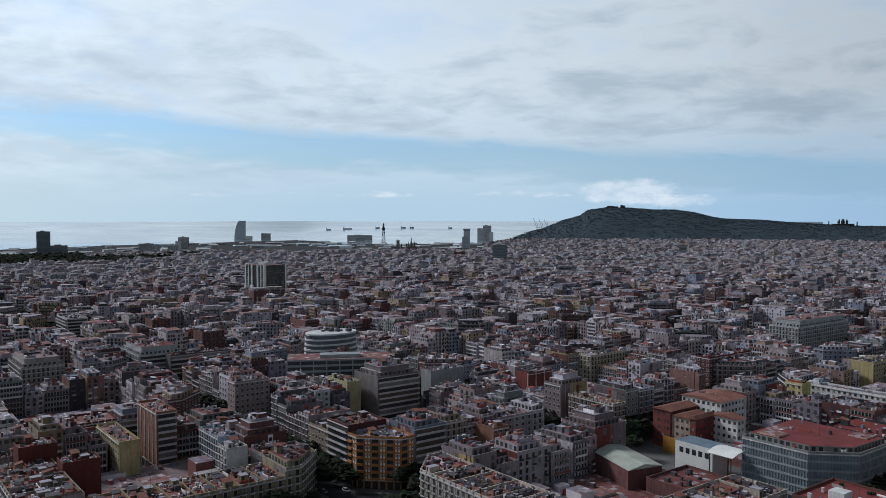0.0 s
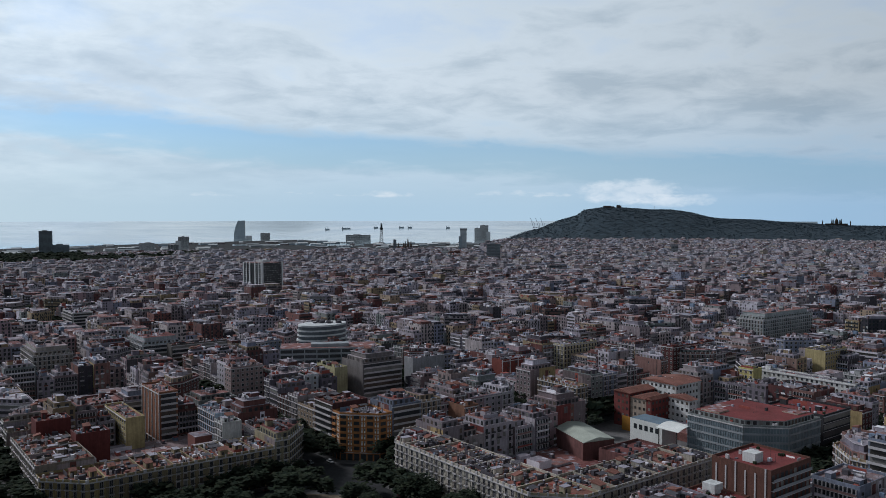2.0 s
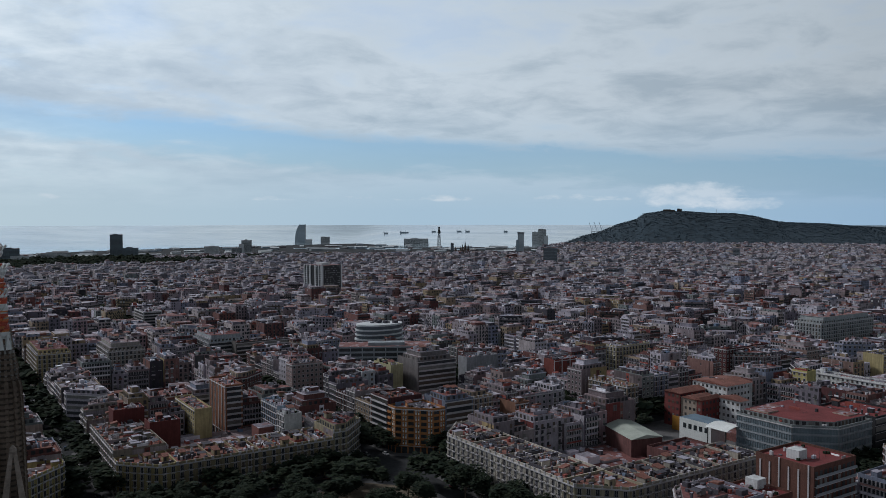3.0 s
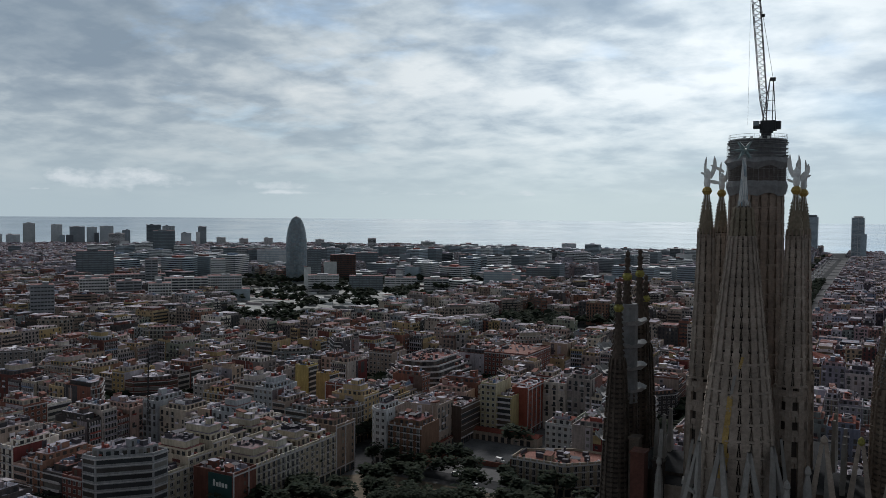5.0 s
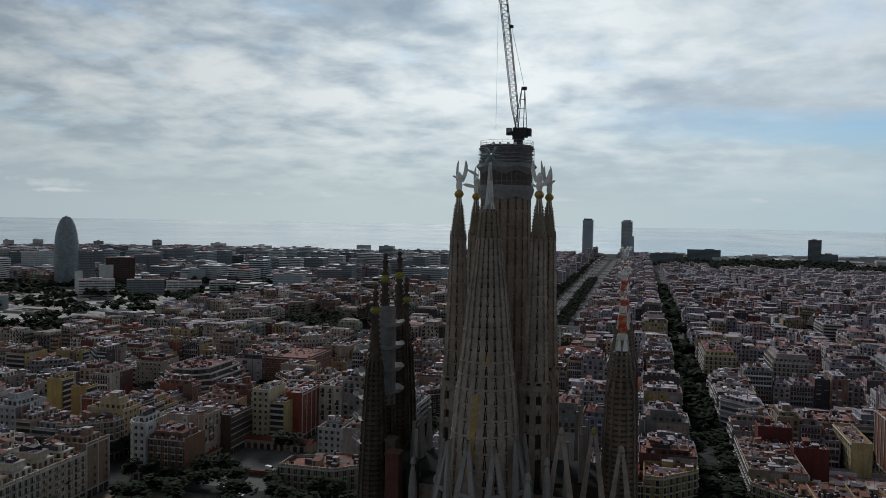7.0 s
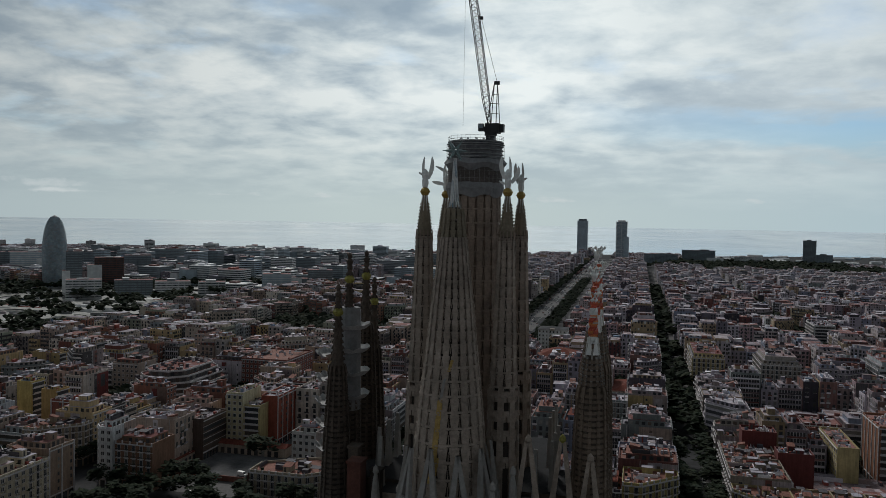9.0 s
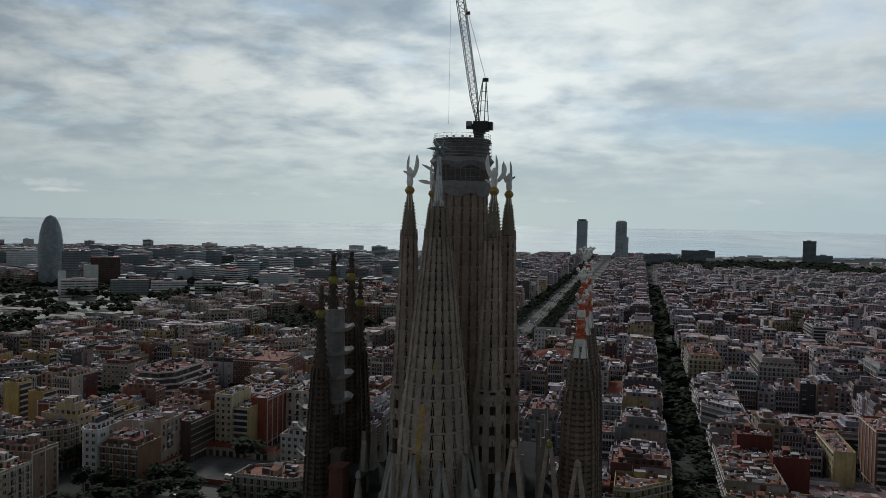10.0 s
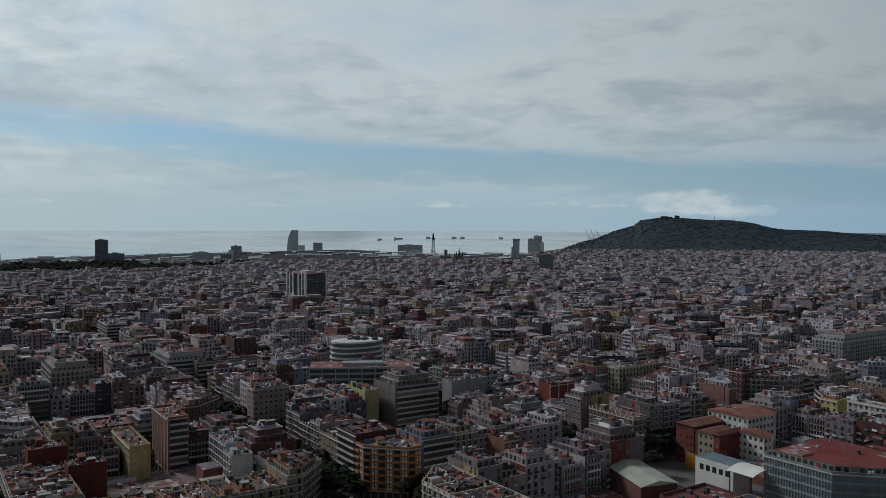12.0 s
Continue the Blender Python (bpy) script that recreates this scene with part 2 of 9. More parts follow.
def material(name, color=(0.5, 0.5, 0.5), rough=0.8, metal=0.0, ramp_stops=None, by="object", grain=0.25, scale=1.2,
             stain=0.25, bump=0.0, spec=0.3, cells=None, streak=0.0, openings=0.0):
    """A surface whose colour varies with the piece, with large stains and fine grain of real size."""
    m = bpy.data.materials.new(name)
    m.use_nodes = True
    t = m.node_tree
    bsdf = t.nodes["Principled BSDF"]
    bsdf.inputs["Roughness"].default_value = rough
    bsdf.inputs["Metallic"].default_value = metal
    bsdf.inputs["Specular IOR Level"].default_value = spec
    pos = nd(t, "ShaderNodeNewGeometry").outputs["Position"]
    if ramp_stops:
        if by == "object":
            r = nd(t, "ShaderNodeObjectInfo").outputs["Random"]
        elif by == "colour":
            r = None
        else:
            r = nd(t, "ShaderNodeNewGeometry").outputs["Random Per Island"]
        n = len(ramp_stops)
        base = nd(t, "ShaderNodeObjectInfo").outputs["Color"] if r is None else ramp(t, r, [(k / n, c) for k, c in enumerate(ramp_stops)], "CONSTANT")
    else:
        base = (*color, 1)
    n1 = nd(t, "ShaderNodeTexNoise", {"Vector": pos, "Scale": 0.13, "Detail": 4.0, "Roughness": 0.65}).outputs[0]
    n2 = nd(t, "ShaderNodeTexNoise", {"Vector": pos, "Scale": scale, "Detail": 3.0, "Roughness": 0.7}).outputs[0]
    v1 = nd(t, "ShaderNodeMapRange", {0: n1, 1: 0.3, 2: 0.7, 3: 1.0 - stain, 4: 1.0 + stain}).outputs[0]
    v2 = nd(t, "ShaderNodeMapRange", {0: n2, 1: 0.3, 2: 0.7, 3: 1.0 - grain, 4: 1.0 + grain}).outputs[0]
    vv = math_node(t, "MULTIPLY", v1, v2)
    rgb = nd(t, "ShaderNodeCombineColor", {0: vv, 1: vv, 2: vv}).outputs[0]
    if cells:  # squarish patches of other coverings: size, how many, colours
        size, share, colours = cells
        vo = nd(t, "ShaderNodeTexVoronoi", {"Vector": pos, "Scale": 1.0 / size, "Randomness": 0.3})
        vo.distance = "CHEBYCHEV"
        ch = nd(t, "ShaderNodeSeparateColor", {0: vo.outputs["Color"]})
        patch = ramp(t, ch.outputs[0], [(k / len(colours), c) for k, c in enumerate(colours)], "CONSTANT")
        some = math_node(t, "LESS_THAN", ch.outputs[1], share)
        base = mix(t, math_node(t, "MULTIPLY", some, 0.6), base, patch)
    col = mix(t, 1.0, base, rgb, "MULTIPLY")
    if streak:  # grime washed down the walls
        long = nd(t, "ShaderNodeVectorMath", {0: pos, 1: (1.0, 1.0, 0.1)})
        long.operation = "MULTIPLY"
        n3 = nd(t, "ShaderNodeTexNoise", {"Vector": long.outputs[0], "Scale": 0.9, "Detail": 3.0, "Roughness": 0.7}).outputs[0]
        v3 = nd(t, "ShaderNodeMapRange", {0: n3, 1: 0.35, 2: 0.65, 3: 1.0 - streak, 4: 1.0 + streak * 0.6}).outputs[0]
        col = mix(t, 1.0, col, nd(t, "ShaderNodeCombineColor", {0: v3, 1: v3, 2: v3}).outputs[0], "MULTIPLY")
    if openings:  # windows, shutters and panels of far-off walls, painted into the colour
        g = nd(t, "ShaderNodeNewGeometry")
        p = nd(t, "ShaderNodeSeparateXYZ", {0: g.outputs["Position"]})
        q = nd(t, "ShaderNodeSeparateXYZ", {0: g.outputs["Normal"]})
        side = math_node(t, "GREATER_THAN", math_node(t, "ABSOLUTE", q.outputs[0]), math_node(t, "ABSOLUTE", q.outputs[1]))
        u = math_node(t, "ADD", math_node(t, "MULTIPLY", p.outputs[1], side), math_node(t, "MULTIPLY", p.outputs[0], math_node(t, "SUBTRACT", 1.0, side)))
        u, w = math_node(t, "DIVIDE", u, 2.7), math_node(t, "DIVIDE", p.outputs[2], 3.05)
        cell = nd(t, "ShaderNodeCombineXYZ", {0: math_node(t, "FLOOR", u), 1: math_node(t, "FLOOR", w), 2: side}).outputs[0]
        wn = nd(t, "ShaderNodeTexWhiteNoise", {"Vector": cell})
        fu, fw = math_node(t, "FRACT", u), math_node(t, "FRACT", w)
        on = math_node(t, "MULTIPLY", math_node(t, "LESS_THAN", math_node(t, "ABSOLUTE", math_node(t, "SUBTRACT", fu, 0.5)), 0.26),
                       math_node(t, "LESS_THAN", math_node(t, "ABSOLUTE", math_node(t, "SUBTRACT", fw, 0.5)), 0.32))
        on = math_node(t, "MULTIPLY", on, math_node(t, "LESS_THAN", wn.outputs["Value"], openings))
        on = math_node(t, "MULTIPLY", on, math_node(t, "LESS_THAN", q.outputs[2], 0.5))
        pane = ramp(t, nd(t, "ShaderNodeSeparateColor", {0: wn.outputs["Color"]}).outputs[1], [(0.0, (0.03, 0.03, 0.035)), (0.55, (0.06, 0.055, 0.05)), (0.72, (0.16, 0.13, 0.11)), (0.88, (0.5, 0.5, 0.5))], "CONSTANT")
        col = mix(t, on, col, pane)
    t.links.new(col, bsdf.inputs["Base Color"])
    if bump:
        b = nd(t, "ShaderNodeBump", {"Height": n2, "Strength": bump, "Distance": 0.1})
        t.links.new(b.outputs[0], bsdf.inputs["Normal"])
    return m


WALLS = [(0.378, 0.338, 0.381), (0.45, 0.409, 0.457), (0.324, 0.291, 0.337), (0.27, 0.243, 0.289), (0.414, 0.356, 0.361), (0.504, 0.469, 0.53), (0.342, 0.312, 0.371),
         (0.234, 0.212, 0.256), (0.297, 0.252, 0.275), (0.36, 0.312, 0.322), (0.198, 0.174, 0.207), (0.162, 0.143, 0.176), (0.252, 0.204, 0.221), (0.216, 0.165, 0.176),
         (0.279, 0.217, 0.211), (0.135, 0.061, 0.058), (0.171, 0.074, 0.068), (0.113, 0.043, 0.044), (0.207, 0.113, 0.101), (0.306, 0.23, 0.145), (0.333, 0.252, 0.183),
         (0.261, 0.278, 0.371), (0.189, 0.209, 0.275), (0.077, 0.065, 0.082), (0.05, 0.045, 0.058), (0.342, 0.243, 0.265), (0.198, 0.217, 0.217)]
ROOFS = [(0.262, 0.213, 0.232), (0.314, 0.281, 0.317), (0.21, 0.184, 0.214), (0.384, 0.357, 0.398), (0.184, 0.081, 0.076), (0.244, 0.127, 0.117), (0.454, 0.425, 0.472),
         (0.288, 0.255, 0.296), (0.21, 0.102, 0.094), (0.165, 0.144, 0.168), (0.349, 0.306, 0.325), (0.227, 0.171, 0.177), (0.262, 0.264, 0.317), (0.149, 0.059, 0.057)]
BITS = [(0.493, 0.458, 0.508), (0.251, 0.229, 0.259), (0.195, 0.083, 0.072), (0.688, 0.65, 0.709), (0.307, 0.257, 0.268), (0.107, 0.096, 0.113), (0.372, 0.33, 0.35),
        (0.577, 0.54, 0.589), (0.233, 0.142, 0.134), (0.335, 0.312, 0.364), (0.073, 0.066, 0.079), (0.158, 0.064, 0.054), (0.744, 0.724, 0.766), (0.14, 0.1, 0.105),
        (0.744, 0.724, 0.766), (0.047, 0.044, 0.05), (0.279, 0.073, 0.058), (0.158, 0.211, 0.297)]

PARTY = [(0.265, 0.236, 0.259), (0.173, 0.080, 0.067), (0.347, 0.302, 0.310), (0.143, 0.113, 0.119), (0.224, 0.180, 0.181), (0.133, 0.052, 0.047), (0.428, 0.387, 0.424), (0.204, 0.132, 0.114), (0.296, 0.227, 0.197), (0.16, 0.04, 0.038), (0.36, 0.27, 0.14), (0.07, 0.066, 0.07)]

EAST = [(r * 1.2, g * 1.18, b * 0.94) for r, g, b in WALLS]  # the blocks towards the north-east are yellower

M = {
    "wall": material("facade render", ramp_stops=WALLS, by="colour", grain=0.14, stain=0.16, scale=0.8, streak=0.22),
    "wall_east": material("warm facade render", ramp_stops=EAST, by="island", grain=0.14, stain=0.16, scale=0.5, streak=0.22),
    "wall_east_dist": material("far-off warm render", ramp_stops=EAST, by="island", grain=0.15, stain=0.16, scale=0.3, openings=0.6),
    "party": material("rendered party wall", ramp_stops=PARTY, by="island", grain=0.16, stain=0.25, scale=0.5, streak=0.25),
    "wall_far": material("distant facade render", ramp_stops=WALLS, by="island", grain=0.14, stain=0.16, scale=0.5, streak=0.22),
    # distance haze is put into these wall colours as a grey-blue mix
    "wall_old_town": material("far facade render with haze tint", ramp_stops=[tuple(0.7 * a + 0.3 * b for a, b in zip(c, (0.40, 0.41, 0.45))) for c in WALLS], by="island", grain=0.15, stain=0.16, scale=0.3, openings=0.5),
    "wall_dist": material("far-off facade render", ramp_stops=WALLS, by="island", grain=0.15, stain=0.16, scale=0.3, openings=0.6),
    "roof": material("flat roof tiles", ramp_stops=ROOFS, grain=0.3, stain=0.3, scale=0.9, rough=0.95, spec=0.1, cells=(2.4, 0.22, ROOFS[1:8])),
    "roof_far": material("distant flat roofs", ramp_stops=ROOFS, by="island", grain=0.25, stain=0.3, scale=0.4, rough=0.95, spec=0.1, cells=(2.6, 0.4, ROOFS + BITS[:10])),
    # roofs far off, with the same haze mixed into their colours
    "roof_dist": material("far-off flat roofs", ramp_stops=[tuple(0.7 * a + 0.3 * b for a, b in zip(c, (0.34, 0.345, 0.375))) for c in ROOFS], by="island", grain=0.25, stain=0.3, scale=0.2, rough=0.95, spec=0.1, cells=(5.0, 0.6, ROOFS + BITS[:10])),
    "bits": material("rooftop boxes", ramp_stops=BITS, by="island", grain=0.12, stain=0.12, scale=1.5),
    "glass": material("window glass", (0.035, 0.04, 0.045), rough=0.25, spec=0.5, grain=0.3, stain=0.4, scale=0.4),
    "shade": material("window blinds", ramp_stops=[(0.045, 0.045, 0.05), (0.028, 0.028, 0.032), (0.19, 0.18, 0.17), (0.05, 0.046, 0.042), (0.10, 0.075, 0.06), (0.03, 0.035, 0.04), (0.03, 0.03, 0.034), (0.06, 0.055, 0.055)], by="island", rough=0.5, grain=0.2),
    "trim": material("light stone trim", (0.475, 0.445, 0.455), grain=0.12, stain=0.2),
    "iron": material("dark iron railing", (0.05, 0.05, 0.052), rough=0.6, grain=0.1, stain=0.1),
    "asphalt": material("asphalt", (0.045, 0.045, 0.048), rough=0.95, spec=0.08, grain=0.15, stain=0.25, scale=0.6),
    "pave": material("pavement slabs", (0.13, 0.126, 0.128), rough=0.95, spec=0.1, grain=0.12, stain=0.2, scale=0.7),
    "soil": material("park soil", (0.14, 0.11, 0.08), rough=0.95, grain=0.25, stain=0.3, scale=0.5),
    "bark": material("bark", (0.13, 0.10, 0.075), rough=0.95, grain=0.3, scale=3.0),
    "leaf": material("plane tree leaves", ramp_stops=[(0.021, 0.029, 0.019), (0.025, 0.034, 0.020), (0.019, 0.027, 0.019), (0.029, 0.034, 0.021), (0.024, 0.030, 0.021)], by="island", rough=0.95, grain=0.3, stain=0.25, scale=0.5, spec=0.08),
    "stone": material("sandstone", (0.30, 0.247, 0.207), rough=0.9, grain=0.22, stain=0.3, scale=0.9, bump=0.4),
    "stone_old": material("old dark stone", (0.082, 0.064, 0.052), rough=0.92, grain=0.28, stain=0.35, scale=0.8, bump=0.5),
    # near-black: the shade inside the towers' openings is put into the colour
    "stone_dark": material("shade-dark stone", (0.042, 0.034, 0.029), rough=0.95, grain=0.2, stain=0.3),
    "stone_pale": material("pale new stone", (0.25, 0.238, 0.225), rough=0.85, grain=0.14, stain=0.18, scale=1.0),
    "stone_tan": material("yellowish stone", (0.215, 0.18, 0.132), rough=0.9, grain=0.2, stain=0.25),
    "roof_red": material("red roof sheeting", (0.17, 0.035, 0.035), rough=0.85, grain=0.2, stain=0.25),
    "roof_terra": material("terracotta roof tiles", (0.20, 0.085, 0.066), rough=0.9, grain=0.3, stain=0.3),
    "teal_pale": material("grey-blue sheet roof", (0.12, 0.17, 0.22), rough=0.6, grain=0.12),
    "sheet_green": material("pale green sheet roof", (0.36, 0.38, 0.33), rough=0.7, grain=0.12, stain=0.2),
    "paint_red": material("red painted wall", (0.17, 0.046, 0.043), rough=0.9, grain=0.12, streak=0.15),
    "paint_cream": material("cream painted wall", (0.36, 0.29, 0.24), rough=0.85, grain=0.12, streak=0.15),
    "paint_white": material("white painted wall", (0.58, 0.58, 0.58), rough=0.85, grain=0.1, streak=0.15),
    "white_van": material("white van paint", (0.72, 0.72, 0.72), rough=0.35, grain=0.04, stain=0.06),
    "brick_face": material("brown-red facing brick", (0.125, 0.056, 0.043), rough=0.9, grain=0.2, stain=0.2, scale=1.5, streak=0.15),
    "ochre_wall": material("ochre rendered wall", (0.33, 0.245, 0.11), rough=0.9, grain=0.14, streak=0.18),
    "roof_bright": material("red roof tiles", (0.155, 0.05, 0.038), rough=0.95, grain=0.25, stain=0.25, spec=0.1),
    "slate_dark": material("dark mansard slates", (0.05, 0.05, 0.055), rough=0.9, grain=0.2, spec=0.1),
    "teal": material("teal glazed panel", (0.03, 0.075, 0.075), rough=0.4, grain=0.15),
    "orange": material("orange painted wall", (0.36, 0.17, 0.03), rough=0.8, grain=0.12),
    "court": material("pale sports court", (0.20, 0.20, 0.205), rough=0.9, grain=0.15, stain=0.2),
    "court_pale": material("pale square paving", (0.33, 0.325, 0.315), rough=0.9, grain=0.15, stain=0.3, scale=0.05),
    "yard": material("worn yard asphalt", (0.105, 0.105, 0.11), rough=0.95, grain=0.18, stain=0.3, spec=0.1),
    "white_paint": material("white painted concrete", (0.68, 0.68, 0.68), rough=0.7, grain=0.08, stain=0.12),
    "gold": material("gilded mosaic", (0.36, 0.25, 0.075), rough=0.45, metal=0.3, grain=0.25, scale=3.0),
    "white": material("white glazed stone", (0.72, 0.72, 0.70), rough=0.55, grain=0.1, stain=0.12),
    "bluewhite": material("blue and white mosaic", ramp_stops=[(0.42, 0.46, 0.50), (0.20, 0.30, 0.38), (0.50, 0.52, 0.53), (0.28, 0.36, 0.42)], by="island", rough=0.45),
    "steel": material("dark crane steel", (0.035, 0.036, 0.04), rough=0.55, metal=0.2, grain=0.2),
    "net": material("grey scaffold netting", (0.20, 0.20, 0.205), rough=0.9, grain=0.18, stain=0.2, scale=0.7),
    "scaffold": material("scaffold tubes", (0.22, 0.22, 0.22), rough=0.5, metal=0.5),
    "sheet": material("white debris sheets", (0.36, 0.36, 0.365), rough=0.8, grain=0.2, stain=0.2),
    # the blue of distance haze is put into the hill's colour
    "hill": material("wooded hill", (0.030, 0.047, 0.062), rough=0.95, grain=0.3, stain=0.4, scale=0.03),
    # the tower_ colours are lifted, with distance haze put into them
    "tower_glass": material("tinted tower glass", (0.16, 0.20, 0.225), rough=0.28, spec=0.6, grain=0.2, stain=0.2, scale=0.2),
    "tower_grey": material("grey tower cladding", (0.27, 0.285, 0.305), rough=0.65, grain=0.12, stain=0.15, scale=0.2),
    "brick": material("red brown brickwork", (0.10, 0.042, 0.032), rough=0.9, grain=0.2, stain=0.25),
    # foliage tinted blue, with the haze over it in the colour
    "pine": material("haze-tinted pine foliage", ramp_stops=[(0.026, 0.043, 0.060), (0.040, 0.058, 0.075), (0.021, 0.036, 0.052), (0.032, 0.050, 0.067)], by="island", rough=0.9, grain=0.3, scale=0.05),
    "tower_dark": material("dark tower cladding", (0.08, 0.093, 0.107), rough=0.35, spec=0.6, grain=0.2, stain=0.2, scale=0.2),
    "tower_blue": material("blue-grey tower cladding", (0.32, 0.38, 0.43), rough=0.4, grain=0.1, stain=0.15, scale=0.2, spec=0.5),
    "tower_pale": material("pale tower cladding", (0.58, 0.585, 0.59), rough=0.7, grain=0.1, stain=0.15, scale=0.2),
}


def sea_material():
    m = bpy.data.materials.new("sea")
    m.use_nodes = True
    t = m.node_tree
    b = t.nodes["Principled BSDF"]
    b.inputs["Metallic"].default_value = 0.6
    pos = nd(t, "ShaderNodeNewGeometry").outputs["Position"]
    n = nd(t, "ShaderNodeTexNoise", {"Vector": pos, "Scale": 0.006, "Detail": 6.0, "Roughness": 0.6}).outputs[0]
    rel = nd(t, "ShaderNodeVectorMath", {0: pos, 1: (-40.0, 220.0, 0.0)})
    q = nd(t, "ShaderNodeSeparateXYZ", {0: rel.outputs[0]})
    dist = math_node(t, "SQRT", math_node(t, "ADD", math_node(t, "MULTIPLY", q.outputs[0], q.outputs[0]), math_node(t, "MULTIPLY", q.outputs[1], q.outputs[1])))
    lie = nd(t, "ShaderNodeCombineXYZ", {0: math_node(t, "MULTIPLY", math_node(t, "ARCTAN2", q.outputs[0], q.outputs[1]), 7.0), 1: math_node(t, "MULTIPLY", dist, 0.009), 2: 0.0}).outputs[0]
    # streaks of sheen ringed round the camera, put into the base colour
    sea_streak = nd(t, "ShaderNodeTexNoise", {"Vector": lie, "Scale": 1.0, "Detail": 5.0, "Roughness": 0.6, "Distortion": 0.4}).outputs[0]
    t.links.new(ramp(t, sea_streak, [(0.34, (0.30, 0.38, 0.43)), (0.5, (0.42, 0.50, 0.54)), (0.63, (0.58, 0.63, 0.645))]), b.inputs["Base Color"])
    r = nd(t, "ShaderNodeMapRange", {0: n, 1: 0.35, 2: 0.65, 3: 0.07, 4: 0.17}).outputs[0]
    t.links.new(r, b.inputs["Roughness"])
    w = nd(t, "ShaderNodeTexNoise", {"Vector": pos, "Scale": 0.05, "Detail": 3.0}).outputs[0]
    bp = nd(t, "ShaderNodeBump", {"Height": w, "Strength": 0.05, "Distance": 1.0})
    t.links.new(bp.outputs[0], b.inputs["Normal"])
    return m


M["sea"] = sea_material()

# ---------------------------------------------------------------- mesh helpers


class Shape:
    """Collects faces with a material for each."""

    def __init__(self):
        self.v, self.f, self.m, self.names = [], [], [], []

    def slot(self, name):
        if name not in self.names:
            self.names.append(name)
        return self.names.index(name)

    def poly(self, points, mat):
        n = len(self.v)
        self.v.extend(points)
        self.f.append(tuple(range(n, n + len(points))))
        self.m.append(self.slot(mat))

    def hexa(self, low, high, mat, top=None, bottom=False):
        """A solid between two rings of equal length."""
        n, k, s = len(self.v), len(low), self.slot(mat)
        self.v.extend(low)
        self.v.extend(high)
        for a in range(k):
            b = (a + 1) % k
            self.f.append((n + a, n + b, n + k + b, n + k + a))
            self.m.append(s)
        self.f.append(tuple(range(n + k, n + 2 * k)))
        self.m.append(self.slot(top) if top else s)
        if bottom:
            self.f.append(tuple(range(n + k - 1, n - 1, -1)))
            self.m.append(s)

    def box(self, x0, y0, z0, x1, y1, z1, mat, top=None, bottom=True):
        ring = ((x0, y0), (x1, y0), (x1, y1), (x0, y1))
        self.hexa([(x, y, z0) for x, y in ring], [(x, y, z1) for x, y in ring], mat, top, bottom)

    def tube(self, rings, mat):
        """One skin through a row of equal rings, with both ends closed."""
        n, k, s = len(self.v), len(rings[0]), self.slot(mat)
        for ring in rings:
            self.v.extend(ring)
        for j in range(len(rings) - 1):
            for a in range(k):
                b = (a + 1) % k
                self.f.append((n + j * k + a, n + j * k + b, n + (j + 1) * k + b, n + (j + 1) * k + a))
                self.m.append(s)
        self.f.append(tuple(range(n + k - 1, n - 1, -1)))
        self.f.append(tuple(range(n + (len(rings) - 1) * k, n + len(rings) * k)))
        self.m.extend((s, s))

    def bar(self, a, b, r, mat, sides=4):
        a, b = Vector(a), Vector(b)
        d = (b - a).normalized()
        u = d.cross(Vector((0, 0, 1)) if abs(d.z) < 0.95 else Vector((1, 0, 0))).normalized()
        w = d.cross(u)
        ring = [(u * math.cos(q) + w * math.sin(q)) * r for q in (2 * math.pi * (k + 0.5) / sides for k in range(sides))]
        self.hexa([tuple(a + o) for o in ring], [tuple(b + o) for o in ring], mat, bottom=True)

    def lathe(self, profile, mat, n=20, cx=0.0, cy=0.0, turn=0.0, caps=True):
        start, s = len(self.v), self.slot(mat)
        for r, z in profile:
            for k in range(n):
                a = 2 * math.pi * k / n + turn
                self.v.append((cx + r * math.cos(a), cy + r * math.sin(a), z))
        for j in range(len(profile) - 1):
            for k in range(n):
                a, b = start + j * n + k, start + j * n + (k + 1) % n
                self.f.append((a, b, b + n, a + n))
                self.m.append(s)
        if caps:
            self.f.append(tuple(start + (len(profile) - 1) * n + k for k in range(n)))
            self.m.append(s)

    def add(self, other, x, y, z, angle=0.0, sx=1.0, sy=1.0, sz=1.0):
        n = len(self.v)
        c, s = math.cos(angle), math.sin(angle)
        self.v.extend((x + c * px * sx - s * py * sy, y + s * px * sx + c * py * sy, z + pz * sz) for px, py, pz in other.v)
        slots = [self.slot(name) for name in other.names]
        self.f.extend(tuple(k + n for k in face) for face in other.f)
        self.m.extend(slots[k] for k in other.m)

    def mesh(self, name, smooth=False):
        me = bpy.data.meshes.new(name)
        me.from_pydata(self.v, [], self.f)
        for key in self.names:
            me.materials.append(M[key])
        me.polygons.foreach_set("material_index", self.m)
        if smooth:
            me.polygons.foreach_set("use_smooth", [True] * len(self.f))
        me.update()
        return me


def part(name, shape, parent, label="", at=None, smooth=False):
    """One mesh object under a thing or a part, in the parent's space."""
    me = shape if isinstance(shape, bpy.types.Mesh) else shape.mesh(name, smooth)
    ob = new(name, me)
    ob.parent = parent
    if at is not None:
        ob.matrix_basis = at
    return tagged(ob, label) if label else ob


def thing(name, shape, label, category, group="", kind="", at=None, smooth=False):
    me = None if shape is None else (shape if isinstance(shape, bpy.types.Mesh) else shape.mesh(name, smooth))
    ob = new(name, me)
    if at is not None:
        ob.matrix_basis = at
    return tagged(ob, label, category, group, kind)


